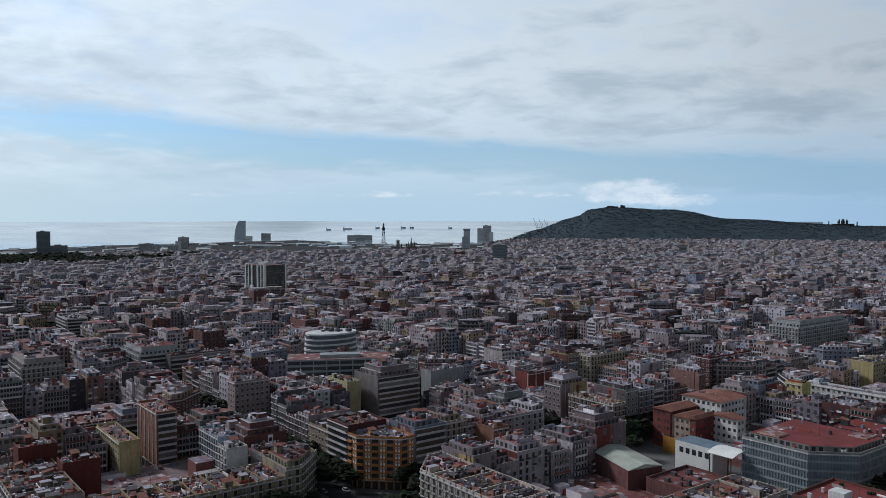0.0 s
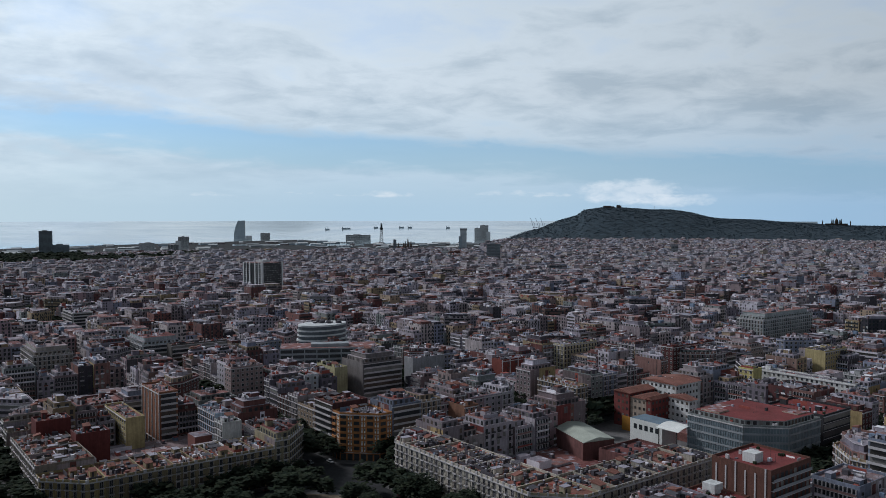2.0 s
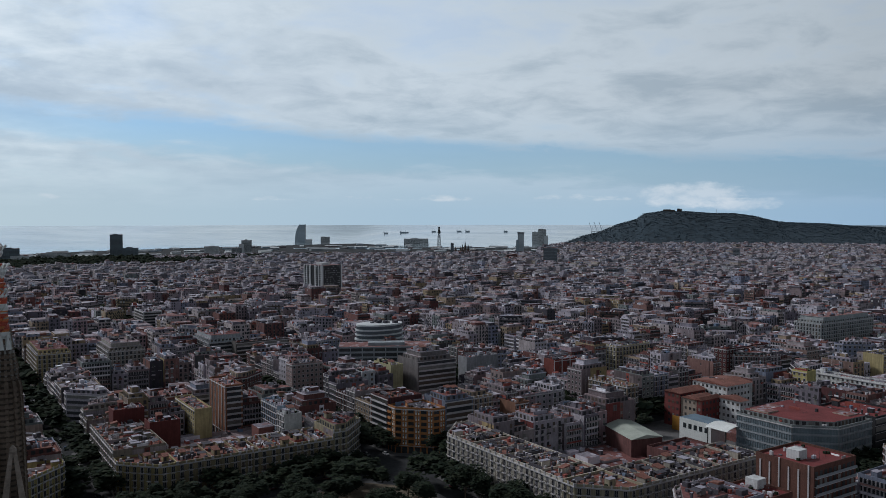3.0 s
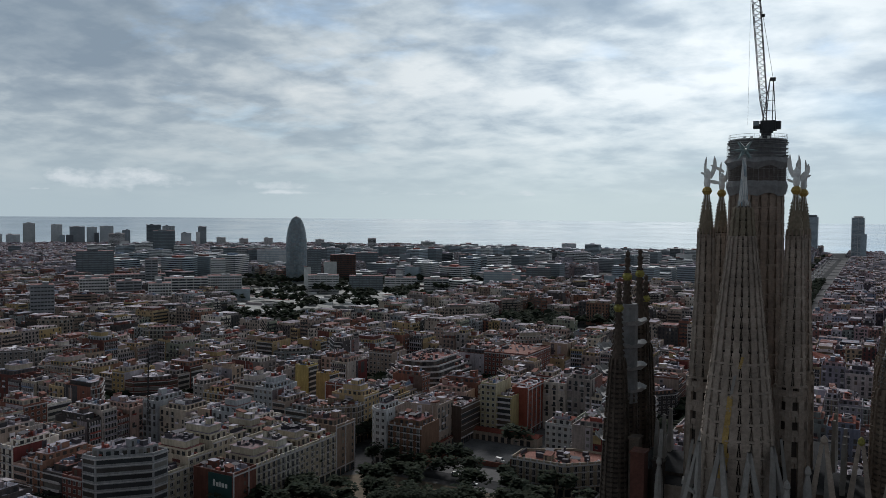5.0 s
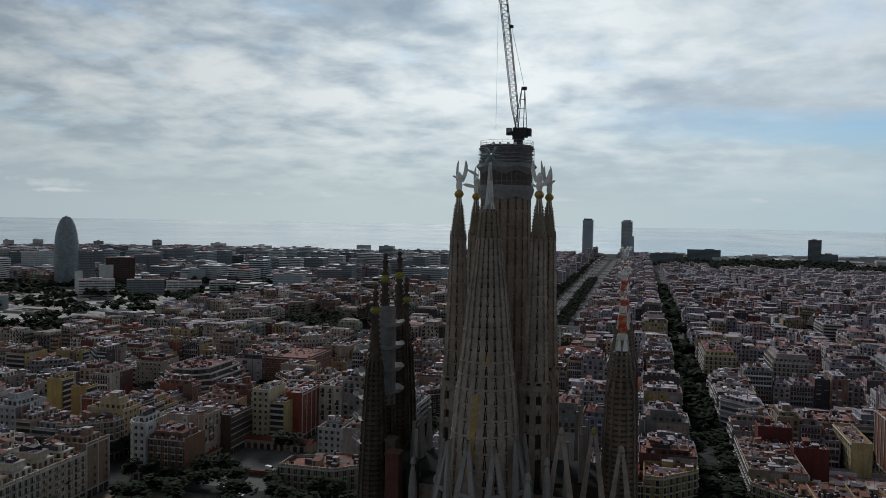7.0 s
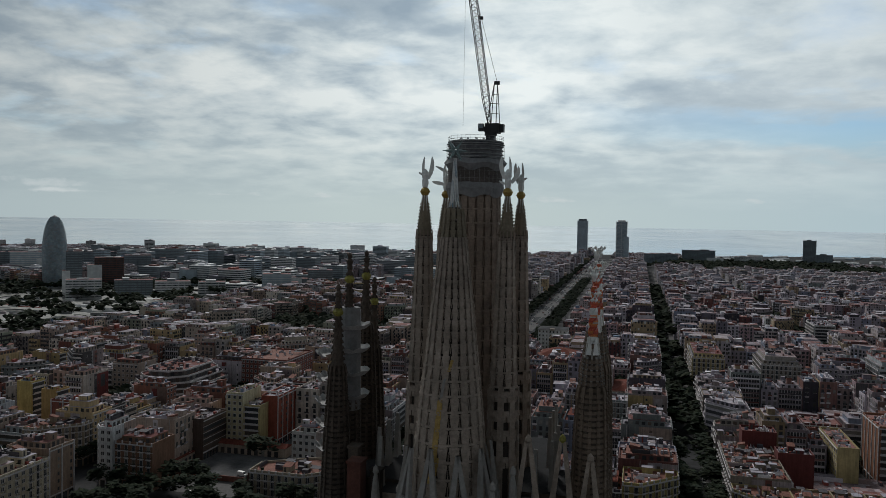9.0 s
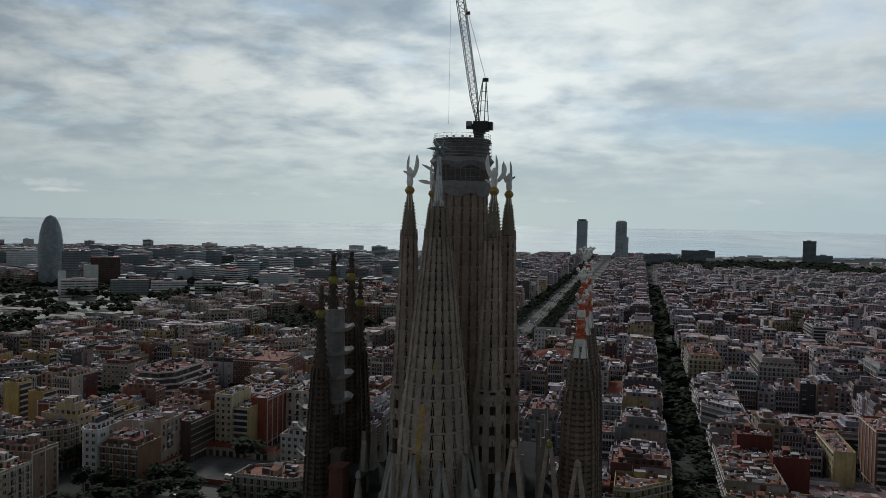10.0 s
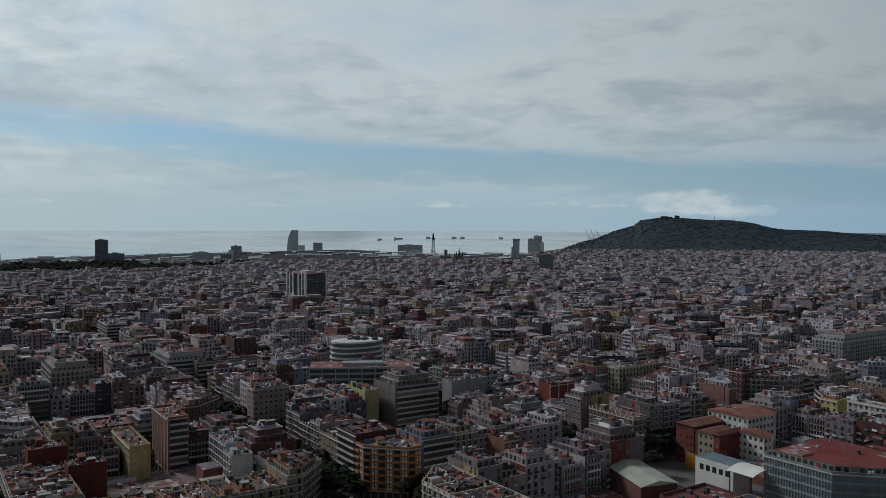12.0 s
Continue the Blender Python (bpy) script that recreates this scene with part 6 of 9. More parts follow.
        tagged(part("shed_opening", sh, shed, "dark doors and windows"), kind="stuff")
        sh = Shape()
        ring = [(x0 - 0.5, y0 - 0.5), (x1 + 0.5, y0 - 0.5), (x1 + 0.5, y1 + 0.5), (x0 - 0.5, y1 + 0.5)]
        xm, ym = (x0 + x1) / 2, (y0 + y1) / 2
        ridge_line = [(x0, ym - 0.2), (x1, ym - 0.2), (x1, ym + 0.2), (x0, ym + 0.2)] if wide else [(xm - 0.2, y0), (xm + 0.2, y0), (xm + 0.2, y1), (xm - 0.2, y1)]
        sh.hexa([(x, y, h) for x, y in ring], [(x, y, h + 1.3) for x, y in ridge_line], "roof_bright", bottom=True)
        part("tiled_roof", sh, shed)
    van = thing("van", None, "white delivery van standing in the school yard", "van", at=Matrix.Translation((-123, 119, 0.4)) @ Matrix.Rotation(1.3, 4, "Z"))
    v = Shape()
    v.hexa([(-0.95, -2.4, 0.3), (0.95, -2.4, 0.3), (0.95, 2.4, 0.3), (-0.95, 2.4, 0.3)], [(-0.95, -2.4, 1.1), (0.95, -2.4, 1.1), (0.95, 2.4, 1.1), (-0.95, 2.4, 1.1)], "white_van", bottom=True)
    v.hexa([(-0.95, -1.7, 1.1), (0.95, -1.7, 1.1), (0.95, 2.4, 1.1), (-0.95, 2.4, 1.1)], [(-0.82, -1.0, 2.0), (0.82, -1.0, 2.0), (0.85, 2.35, 2.05), (-0.85, 2.35, 2.05)], "white_van")
    part("van_body", v, van)
    v = Shape()
    v.hexa([(-0.8, -1.72, 1.15), (0.8, -1.72, 1.15), (0.8, -1.6, 1.15), (-0.8, -1.6, 1.15)], [(-0.7, -1.1, 1.9), (0.7, -1.1, 1.9), (0.7, -1.0, 1.9), (-0.7, -1.0, 1.9)], "glass", bottom=True)
    part("windscreen", v, van)
    for wx in (-0.85, 0.85):
        for wy in (-1.5, 1.5):
            v = Shape()
            rim = [(wy + 0.33 * math.cos(math.pi * k / 5), 0.33 + 0.33 * math.sin(math.pi * k / 5)) for k in range(10)]
            v.hexa([(wx - 0.12, y, z) for y, z in rim], [(wx + 0.12, y, z) for y, z in rim], "iron", bottom=True)
            part("wheel", v, van)
    # school: red and pale walls, an orange yard wall, white wings
    sc = thing("school_building", None, "red and pale school building beside an orange yard wall", "school")
    for name, box, mat in (("red_wing", (378, 66, 0, 400, 77, 19.4), "paint_red"), ("pale_wing", (379, 55, 0, 394, 65.9, 17.5), "paint_cream"), ("end_wall", (379, 51.5, 0, 394, 54.9, 18.0), "paint_red"),
                           ("white_wing", (401, 52, 0, 424, 76, 23.2), "paint_white"), ("low_wing", (394.1, 38, 0, 401, 54, 18.0), "paint_white")):
        w = Shape()
        x0, y0, z0, x1, y1, z1 = box
        w.box(x0, y0, z0, x1, y1, z1, mat, "roof_terra", bottom=False)
        for f in range(int(z1 / 3.6)):
            z = z1 - 2.6 - 3.6 * f
            for k in range(int((y1 - y0) / 3)):
                y = y0 + 1.5 + 3 * k
                w.box(x0 - 0.08, y - 0.7, z, x0, y + 0.7, z + 1.5, "shade")
            for k in range(int((x1 - x0) / 3)):
                x = x0 + 1.5 + 3 * k
                w.box(x - 0.7, y0 - 0.08, z, x + 0.7, y0, z + 1.5, "shade")
        part(name, w, sc)
        r = Shape()
        e = 0.7
        r.hexa([(x0 - e, y0 - e, z1), (x1 + e, y0 - e, z1), (x1 + e, y1 + e, z1), (x0 - e, y1 + e, z1)],
               [(x0 - e, (y0 + y1) / 2 - 0.3, z1 + 1.6), (x1 + e, (y0 + y1) / 2 - 0.3, z1 + 1.6), (x1 + e, (y0 + y1) / 2 + 0.3, z1 + 1.6), (x0 - e, (y0 + y1) / 2 + 0.3, z1 + 1.6)], "roof_terra", bottom=True)
        part("tiled_roof", r, sc)
    w = Shape()
    w.box(372, 46, 0, 372.4, 66, 8.0, "orange", bottom=False)
    w.box(372.4, 46, 0, 378, 46.4, 8.0, "orange", bottom=False)
    part("orange_yard_wall", w, sc)
    # dark glazed block beside the office building
    place_building("row", 26, 1.0, 412, -34, 0, 0, 6, 3, rng, 1, tint=(0.035, 0.035, 0.04), roof="roof_red", deep=30, rich=4, fh=3.7, label="black-clad office block with ribbon windows", name="office_building", category="office building", group="office buildings")
    # tall brick block with pale lines down its bare wall, and a lower one beside it
    for x0, y0, x1, y1, h, words in ((276, -80, 302, -57, 31.5, "tall red brick apartment block with pale lines down its bare walls"), (258, -76, 270, -58, 23.0, "low red brick apartment block with pale lines down its walls")):
        bk = thing("apartment_building", None, words, "apartment building", "apartment buildings of the block")
        w = Shape()
        shell(w, [(x0, y0), (x1, y0), (x1, y1), (x0, y1)], -1.5, h, 0.8, "brick_face", "roof_red")
        part("brick_wall", w, bk)
        for k in range(6):
            w = Shape()
            y = y0 + (y1 - y0) * (k + 0.5) / 6
            top = h - 1.5 if k % 3 else h + 0.9
            w.box(x0 - 0.25, y - 0.28, 2, x0 - 0.003, y + 0.28, top, "trim")
            part("pale_strip", w, bk)
        w = Shape()
        for f in range(int(h / 3.1) - 1):
            z = h - 2.6 - 3.1 * f
            w.box(x0 + 0.5, y0 - 0.9, z - 0.9, x1 - 0.5, y0, z - 0.7, "trim")
            w.box(x0 + 0.5, y0 - 0.9, z - 0.7, x1 - 0.5, y0 - 0.8, z + 0.2, "tower_grey")
            for k in range(int((x1 - x0) / 2.8)):
                x = x0 + 1.5 + 2.8 * k
                w.box(x - 0.8, y0 - 0.08, z - 0.5, x + 0.8, y0, z + 1.5, "shade")
        tagged(part("rear_gallery", w, bk, "grey galleries and windows of the rear wall"), kind="stuff")
        w = Shape()
        w.box(x0 + 5, y0 + 9, h, x0 + 10, y0 + 14, h + 3.4, "paint_white", bottom=False)
        part("lift_house", w, bk, "white lift house on the roof")
        w = Shape()
        roof_clutter(w, [(x0 + 1, y0 + 1), (x1 - 1, y0 + 1), (x1 - 1, y1 - 1), (x0 + 1, y1 - 1)], h, rng, 22)
        tagged(part("roof_clutter", w, bk), kind="stuff")
    # long hall with a pale sheet roof inside the block, with rooflights
    hl = thing("market_hall", None, "long low hall with a pale sheet roof inside the block", "hall")
    w = Shape()
    w.hexa([(301, 29, 0), (318, 25, 0), (329, 56, 0), (312, 60, 0)], [(301, 29, 13), (318, 25, 13), (329, 56, 13), (312, 60, 13)], "wall_far", bottom=False)
    part("hall_wall", w, hl)
    w = Shape()
    w.hexa([(300.6, 28.6, 13), (318.4, 24.6, 13), (329.4, 56.4, 13), (311.6, 60.4, 13)], [(309, 27.1, 14.6), (310, 26.9, 14.6), (321, 58, 14.6), (320, 58.2, 14.6)], "sheet_green", bottom=True)
    part("sheet_roof", w, hl)
    # ochre house under a hipped red roof, white block beside the avenue, hall with a red pitched roof
    for x0, y0, x1, y1, h, wall, roof, rise, words in ((-26, 404, 8, 436, 14.5, "ochre_wall", "roof_bright", 5.0, "ochre school building under a hipped red tile roof"),
                                                       (-40, 532, -14, 556, 18, "paint_white", "slate_dark", 1.2, "white apartment building with a dark mansard roof"),
                                                       (34, 312, 66, 346, 11, "paint_cream", "roof_bright", 4.5, "broad hall under a pitched red tile roof")):
        b = thing("civic_building", None, words, "building", "civic buildings")
        w = Shape()
        w.box(x0, y0, -3, x1, y1, h, wall, bottom=False)
        for f in range(int(h / 3.6)):
            z = h - 2.8 - 3.6 * f
            for k in range(int((x1 - x0) / 3.2)):
                x = x0 + 1.6 + 3.2 * k
                w.box(x - 0.6, y0 - 0.07, z, x + 0.6, y0, z + 1.8, "shade")
            for k in range(int((y1 - y0) / 3.2)):
                y = y0 + 1.6 + 3.2 * k
                w.box(x1, y - 0.6, z, x1 + 0.07, y + 0.6, z + 1.8, "shade")
        part("house_wall", w, b)
        w = Shape()
        e, q = 0.8, min(x1 - x0, y1 - y0) * 0.42
        w.hexa([(x0 - e, y0 - e, h), (x1 + e, y0 - e, h), (x1 + e, y1 + e, h), (x0 - e, y1 + e, h)],
               [(x0 + q, y0 + q, h + rise), (x1 - q, y0 + q, h + rise), (x1 - q, y1 - q, h + rise), (x0 + q, y1 - q, h + rise)], roof, bottom=True)
        part("roof", w, b)
        w = Shape()
        xm = (x0 + x1) / 2
        w.box(xm - 2, y0 - 0.4, h - 1, xm + 2, y0 + 3.5, h + rise * 0.7, "paint_cream")
        part("roof_gable", w, b)
    # low service wing with roof machinery
    sw = thing("service_building", None, "low grey service building with machinery on its roof", "building")
    w = Shape()
    shell(w, [(304, -34.5), (318, -34.5), (331, -21.5), (331, 22), (304, 22)], -1, 10.5, 1.2, "wall_far", "roof")
    part("wing_wall", w, sw)
    for k in range(26):
        w = Shape()
        x, y, e, h = rng.uniform(306, 326), rng.uniform(-20, 19), rng.uniform(0.7, 2.2), rng.uniform(0.8, 2.4)
        w.box(x, y, 10.5, x + e, y + e * rng.uniform(0.6, 1.3), 10.5 + h, "bits", bottom=False)
        part("roof_unit", w, sw)
    # white hall with a curved sheet roof
    hall = Shape()
    hall.box(350, 22, 0, 362, 42, 15.0, "white", "teal_pale", bottom=False)
    for k in range(5):
        hall.box(349.9, 24 + 3.4 * k, 10, 350, 26 + 3.4 * k, 12.5, "glass")
    thing("sports_hall", hall, "small white hall beside the office building", "hall")
    roof = Shape()
    n = 8
    for k in range(n):
        u0, u1 = k / n, (k + 1) / n
        h0, h1 = 15.0 + 1.6 * math.sin(math.pi * u0), 15.0 + 1.6 * math.sin(math.pi * u1)
        roof.hexa([(344 + 16 * u0, 8, h0), (344 + 16 * u1, 8, h1), (344 + 16 * u1, 21, h1), (344 + 16 * u0, 21, h0)],
                  [(344 + 16 * u0, 8, h0 + 0.2), (344 + 16 * u1, 8, h1 + 0.2), (344 + 16 * u1, 21, h1 + 0.2), (344 + 16 * u0, 21, h0 + 0.2)], "white", bottom=True)
    cn = thing("canopy", roof, "curved white sheet canopy on posts", "canopy")
    for x in (345, 359):
        for y in (9.5, 20):
            p = Shape()
            p.box(x - 0.2, y - 0.2, 0, x + 0.2, y + 0.2, 15.1, "iron")
            part("post", p, cn)


build_special_houses()

# ---------------------------------------------------------------- the basilica


def radius_at(profile, z):
    for (z0, r0), (z1, r1) in zip(profile, profile[1:]):
        if z <= z1:
            return r0 + (r1 - r0) * (z - z0) / (z1 - z0)
    return profile[-1][1]


def wedge(s, a0, a1, z0, z1, i0, o0, i1, o1, mat):
    """A stone between two angles, two heights and two radii (inner and outer, below and above)."""
    def ring(i, o, z):
        return [(o * math.cos(a0), o * math.sin(a0), z), (o * math.cos(a1), o * math.sin(a1), z),
                (i * math.cos(a1), i * math.sin(a1), z), (i * math.cos(a0), i * math.sin(a0), z)]
    s.hexa(ring(i0, o0, z0), ring(i1, o1, z1), mat, bottom=True)


def tri_stone(s, a0, a1, z0, zm, z1, rin, rout, mat):
    """A pointed stone whose tip reaches a1 at height zm; its back stands at a0."""
    def pt(a, z, r):
        return (r * math.cos(a), r * math.sin(a), z)
    lo = [pt(a0, z0, rout), pt(a1, zm, rout), pt(a0, z1, rout)]
    hi = [pt(a0, z0, rin), pt(a1, zm, rin), pt(a0, z1, rin)]
    if a1 > a0:
        s.hexa(hi, lo, mat, bottom=True)
    else:
        s.hexa(hi[::-1], lo[::-1], mat, bottom=True)


def lattice(profile, openings, ratio, z0, z1, mat, rng, course=0.6, gap=0.38):
    """The woven stone skin of a spire: coursed piers, ring ledges, and rows of narrow pointed openings with a splayed stone in each."""
    s = Shape()
    z = z0
    da = 2 * math.pi / openings
    while z < z1 - 0.5:
        r = radius_at(profile, z)
        h = min(max(1.8, ratio * r), z1 - z)
        rt = radius_at(profile, z + h)
        slabs = max(4, round(h / course))

        def at(u):
            return r + (rt - r) * u
        for c in range(openings):
            a0 = c * da
            am, a1 = a0 + da * (1 - gap), a0 + da
            mid = (am + a1) / 2
            for k in range(slabs):  # coursed stones, each a little proud or set back
                u0, u1 = (k + 0.03) / slabs, (k + 0.94) / slabs
                jut = rng.uniform(-0.16, 0.1) + (0.07 if k == 0 else 0.0)
                closed = u1 < 0.17 or u0 > 0.9
                wedge(s, a0 if not closed else a0 - da * gap / 2, am if not closed else am + da * gap / 2, z + h * u0, z + h * u1, at(u0) - 0.5, at(u0) + 0.12 + jut, at(u1) - 0.5, at(u1) + jut, mat)
            zs, zt = z + h * 0.13, z + h * 0.93
            for edge, tip in ((am, mid - da * 0.05), (a1, mid + da * 0.05)):
                tri_stone(s, edge, tip, zs, zt, z + h * 0.97, at(0.6) - 0.4, at(0.6) + 0.05, mat)
            w, v = da * gap * 0.09, da * gap * 0.03
            ro, ri, ro2, ri2 = at(0.2) - 0.08, at(0.2) - 0.4, at(0.7) - 0.15, at(0.7) - 0.4
            s.hexa([(q * math.cos(mid + e), q * math.sin(mid + e), zs - 0.05) for q, e in ((ro, -w), (ro, w), (ri, w), (ri, -w))],
                   [(q * math.cos(mid + e), q * math.sin(mid + e), z + h * 0.7) for q, e in ((ro2, -v), (ro2, v), (ri2, v), (ri2, -v))], mat, bottom=True)
        z += h
    return s


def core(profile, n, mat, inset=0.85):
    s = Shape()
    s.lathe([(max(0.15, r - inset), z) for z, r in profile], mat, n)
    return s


def crockets(profile, z0, z1, n, step, mat, size=0.5):
    """Rows of small jutting stones on a spire."""
    s = Shape()
    z, odd = z0, 0
    while z < z1:
        r = radius_at(profile, z)
        for c in range(n):
            a = 2 * math.pi * (c + 0.5 * odd) / n
            wedge(s, a - 0.35 / n * 3, a + 0.35 / n * 3, z, z + step * 0.55, r - 0.3, r + size * 0.55, r - 0.3, r + size * 0.15, mat)
        z += step
        odd = 1 - odd
    return s


def star_shape():
    """A twelve-pointed glass and steel star."""
    s = Shape()
    dirs = []
    for k in range(4):
        a = math.pi / 2 * k + 0.3
        dirs.append((math.cos(a), math.sin(a), 0.0))
        dirs.append((math.cos(a + 0.78) * 0.7, math.sin(a + 0.78) * 0.7, 0.72))
        dirs.append((math.cos(a + 0.78) * 0.7, math.sin(a + 0.78) * 0.7, -0.72))
    for d in dirs:
        d = Vector(d).normalized()
        u = d.cross(Vector((0.3, 0.2, 1))).normalized()
        w = d.cross(u)
        base = [d * 0.4 + (u * math.cos(q) + w * math.sin(q)) * 0.68 for q in (0, 1.571, 3.142, 4.712)]
        for k in range(4):
            s.poly([tuple(base[k]), tuple(base[(k + 1) % 4]), tuple(d * 3.6)], "star")
    s.lathe([(0.1, -0.9), (0.75, -0.5), (0.9, 0), (0.75, 0.5), (0.1, 0.9)], "star", 8)
    return s


M["stone_mid"] = material("weathered brown sandstone", (0.235, 0.18, 0.145), rough=0.9, grain=0.22, stain=0.3, scale=0.9, bump=0.4)
M["stone_brown"] = material("brown stone of the bell towers", (0.165, 0.125, 0.096), rough=0.9, grain=0.24, stain=0.3, scale=0.8, bump=0.4)
M["star"] = material("grey-green glass star", (0.22, 0.29, 0.29), rough=0.4, metal=0.0, grain=0.2, scale=2.0)
M["mosaic"] = material("orange and red mosaic", ramp_stops=[(0.48, 0.10, 0.05), (0.40, 0.36, 0.33), (0.50, 0.15, 0.05), (0.52, 0.49, 0.45), (0.42, 0.06, 0.04), (0.48, 0.30, 0.14)], by="island", rough=0.5, grain=0.15)
M["ochre"] = material("ochre stained stone", (0.34, 0.23, 0.08), rough=0.85, grain=0.25, stain=0.35)
M["screen"] = material("brown-grey screen cloth", (0.085, 0.072, 0.066), rough=0.85, grain=0.25, stain=0.25)
M["formwork"] = material("grey formwork boards", (0.15, 0.15, 0.155), rough=0.9, grain=0.25, stain=0.3)
M["mosaic_red"] = material("orange-red mosaic", ramp_stops=[(0.55, 0.13, 0.05), (0.48, 0.08, 0.04), (0.60, 0.22, 0.07), (0.42, 0.07, 0.04)], by="island", rough=0.45, grain=0.15)
M["moss"] = material("yellow-green mosaic", (0.24, 0.22, 0.05), rough=0.6, grain=0.3, stain=0.3)
M["brick"] = material("red brown brickwork", (0.10, 0.042, 0.032), rough=0.9, grain=0.2, stain=0.25)
M["slate"] = material("grey roof sheeting", (0.03, 0.03, 0.032), rough=0.95, spec=0.05, grain=0.2, stain=0.25)


def winged_finial(turn, kind):
    """A tall white finial with upright wings on a gilded knob, one plain mesh."""
    s = Shape()
    s.lathe([(0.4, 0.0), (0.8, 0.5), (1.0, 1.6), (0.85, 2.9), (1.1, 3.9), (0.95, 4.7), (0.5, 5.3), (0.15, 5.7)], "white", 9, turn=0.2)

    def wing(root, tip, wide, bend, y, thick=0.13):
        pts = []
        for k in range(9):
            u = k / 8
            x = root[0] + (tip[0] - root[0]) * u + bend * math.sin(math.pi * u)
            z = root[1] + (tip[1] - root[1]) * u
            half = wide * (0.55 + 1.5 * u) * (1 - u) ** 0.75 + 0.05
            pts.append((x, z, half))
        dx, dz = tip[0] - root[0], tip[1] - root[1]
        n = math.hypot(dx, dz)
        ox, oz = dz / n, -dx / n
        for (x0, z0, h0), (x1, z1, h1) in zip(pts, pts[1:]):
            ring = lambda x, z, h: [(x - ox * h, y - thick, z - oz * h), (x + ox * h, y - thick, z + oz * h), (x + ox * h, y + thick, z + oz * h), (x - ox * h, y + thick, z - oz * h)]
            s.hexa(ring(x0, z0, h0), ring(x1, z1, h1), "white", bottom=True)

    wing((-0.5, 3.0), (-0.35, 9.2), 0.42, -0.25, 0.25)
    wing((0.8, 2.8), (1.9, 9.3), 0.72, 0.55, 0.1)
    if kind == 0:
        wing((-0.6, 4.0), (-1.9, 4.6), 0.35, 0.0, -0.3)
    elif kind == 1:
        wing((-0.7, 2.4), (-4.6, 3.2), 0.7, 0.0, -0.2)
        wing((0.5, 6.0), (-3.8, 8.3), 0.55, 0.2, 0.5)
    else:
        wing((-0.9, 1.8), (-2.9, 6.6), 0.75, -0.7, -0.25)
        wing((0.9, 1.5), (2.6, 2.4), 0.4, 0.0, -0.3)
    out = Shape()
    out.add(s, 0, 0, 0, turn)
    return out


def build_basilica():
    rng = random.Random(11)
    church = thing("basilica", None, "unfinished sandstone basilica with clustered spires and pale gables", "basilica")

    # the apse tower with its star
    prof = [(0, 10.6), (40, 10.2), (50, 9.9), (60.7, 9.4), (72.5, 8.3), (81, 7.25), (97, 5.6), (110.6, 3.9), (116.4, 3.15), (121.5, 2.6)]
    # the dark core shows through the openings in place of their shade
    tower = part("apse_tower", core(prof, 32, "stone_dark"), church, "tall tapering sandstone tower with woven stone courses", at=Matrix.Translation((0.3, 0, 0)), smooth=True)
    tagged(part("stone_skin", lattice(prof, 19, 0.46, 36, 113.5, "stone", rng), tower), kind="stuff")
    crown = lattice(prof, 12, 0.6, 113.5, 121.5, "stone_tan", rng, course=0.4)
    tagged(part("crown_skin", crown, tower, "yellowish upper courses"), kind="stuff")
    sp = Shape()
    for k in range(12):
        a = 2 * math.pi * k / 12
        pts = [(2.0, 118.0), (1.15, 123.0), (0.68, 129.0), (0.36, 134.6)]
        for (r0, z0), (r1, z1) in zip(pts, pts[1:]):
            b = a + 0.26
            sp.bar((r0 * math.cos(a), r0 * math.sin(a), z0), (r1 * math.cos(b), r1 * math.sin(b), z1), 0.09 + 0.04 * r0, "white")
            sp.bar((r0 * math.cos(a), r0 * math.sin(a), z0), (r1 * math.cos(a - 0.26), r1 * math.sin(a - 0.26), z1), 0.08 + 0.03 * r0, "bluewhite")
    sp.lathe([(1.5, 118.0), (0.8, 123.0), (0.42, 129.0), (0.2, 134.5)], "bluewhite", 10)
    for k in range(14):
        a = 2 * math.pi * k / 14
        sp.hexa([(2.75 * math.cos(a + q), 2.75 * math.sin(a + q), 118.2) for q in (-0.2, 0, 0.2)],
                [(1.75 * math.cos(a + q), 1.75 * math.sin(a + q), 122.4 + (k % 2) * 1.2) for q in (-0.03, 0, 0.03)], "stone_pale" if k % 2 else "stone_tan", bottom=True)
    part("openwork_spire", sp, tower, "blue and white openwork spire")
    part("star", star_shape(), tower, "grey-green twelve-pointed glass star", at=Matrix.Translation((0, 0, 136.6)))
    # rust-coloured stains and the hanging banner
    for z0, z1, a, w in ((56, 71, -1.78, 0.16), (49, 56, -1.86, 0.24), (78.5, 81.5, -1.42, 0.10)):
        st = Shape()
        for k in range(6):
            za, zb = z0 + (z1 - z0) * k / 6, z0 + (z1 - z0) * (k + 1.02) / 6
            ra, rb = radius_at(prof, za), radius_at(prof, zb)
            wedge(st, a - w / 2 + 0.02 * k, a + w / 2 + 0.02 * k, za, zb, ra - 0.3, ra + 0.2, rb - 0.3, rb + 0.12, "ochre")
        part("stain_patch", st, tower, "ochre stained stone courses")
    bn = Shape()
    r = radius_at(prof, 74) + 0.35
    bn.hexa([(r * math.cos(q), r * math.sin(q), z) for q, z in ((-1.70, 71.3), (-1.60, 71.9))] + [((r - 0.1) * math.cos(q), (r - 0.1) * math.sin(q), z) for q, z in ((-1.60, 71.9), (-1.70, 71.3))],
            [(r * math.cos(q), r * math.sin(q), z) for q, z in ((-1.60, 76.4), (-1.50, 76.9))] + [((r - 0.1) * math.cos(q), (r - 0.1) * math.sin(q), z) for q, z in ((-1.50, 76.9), (-1.60, 76.4))], "stone_pale", bottom=True)
    part("banner", bn, tower, "pale slanting stone banner")

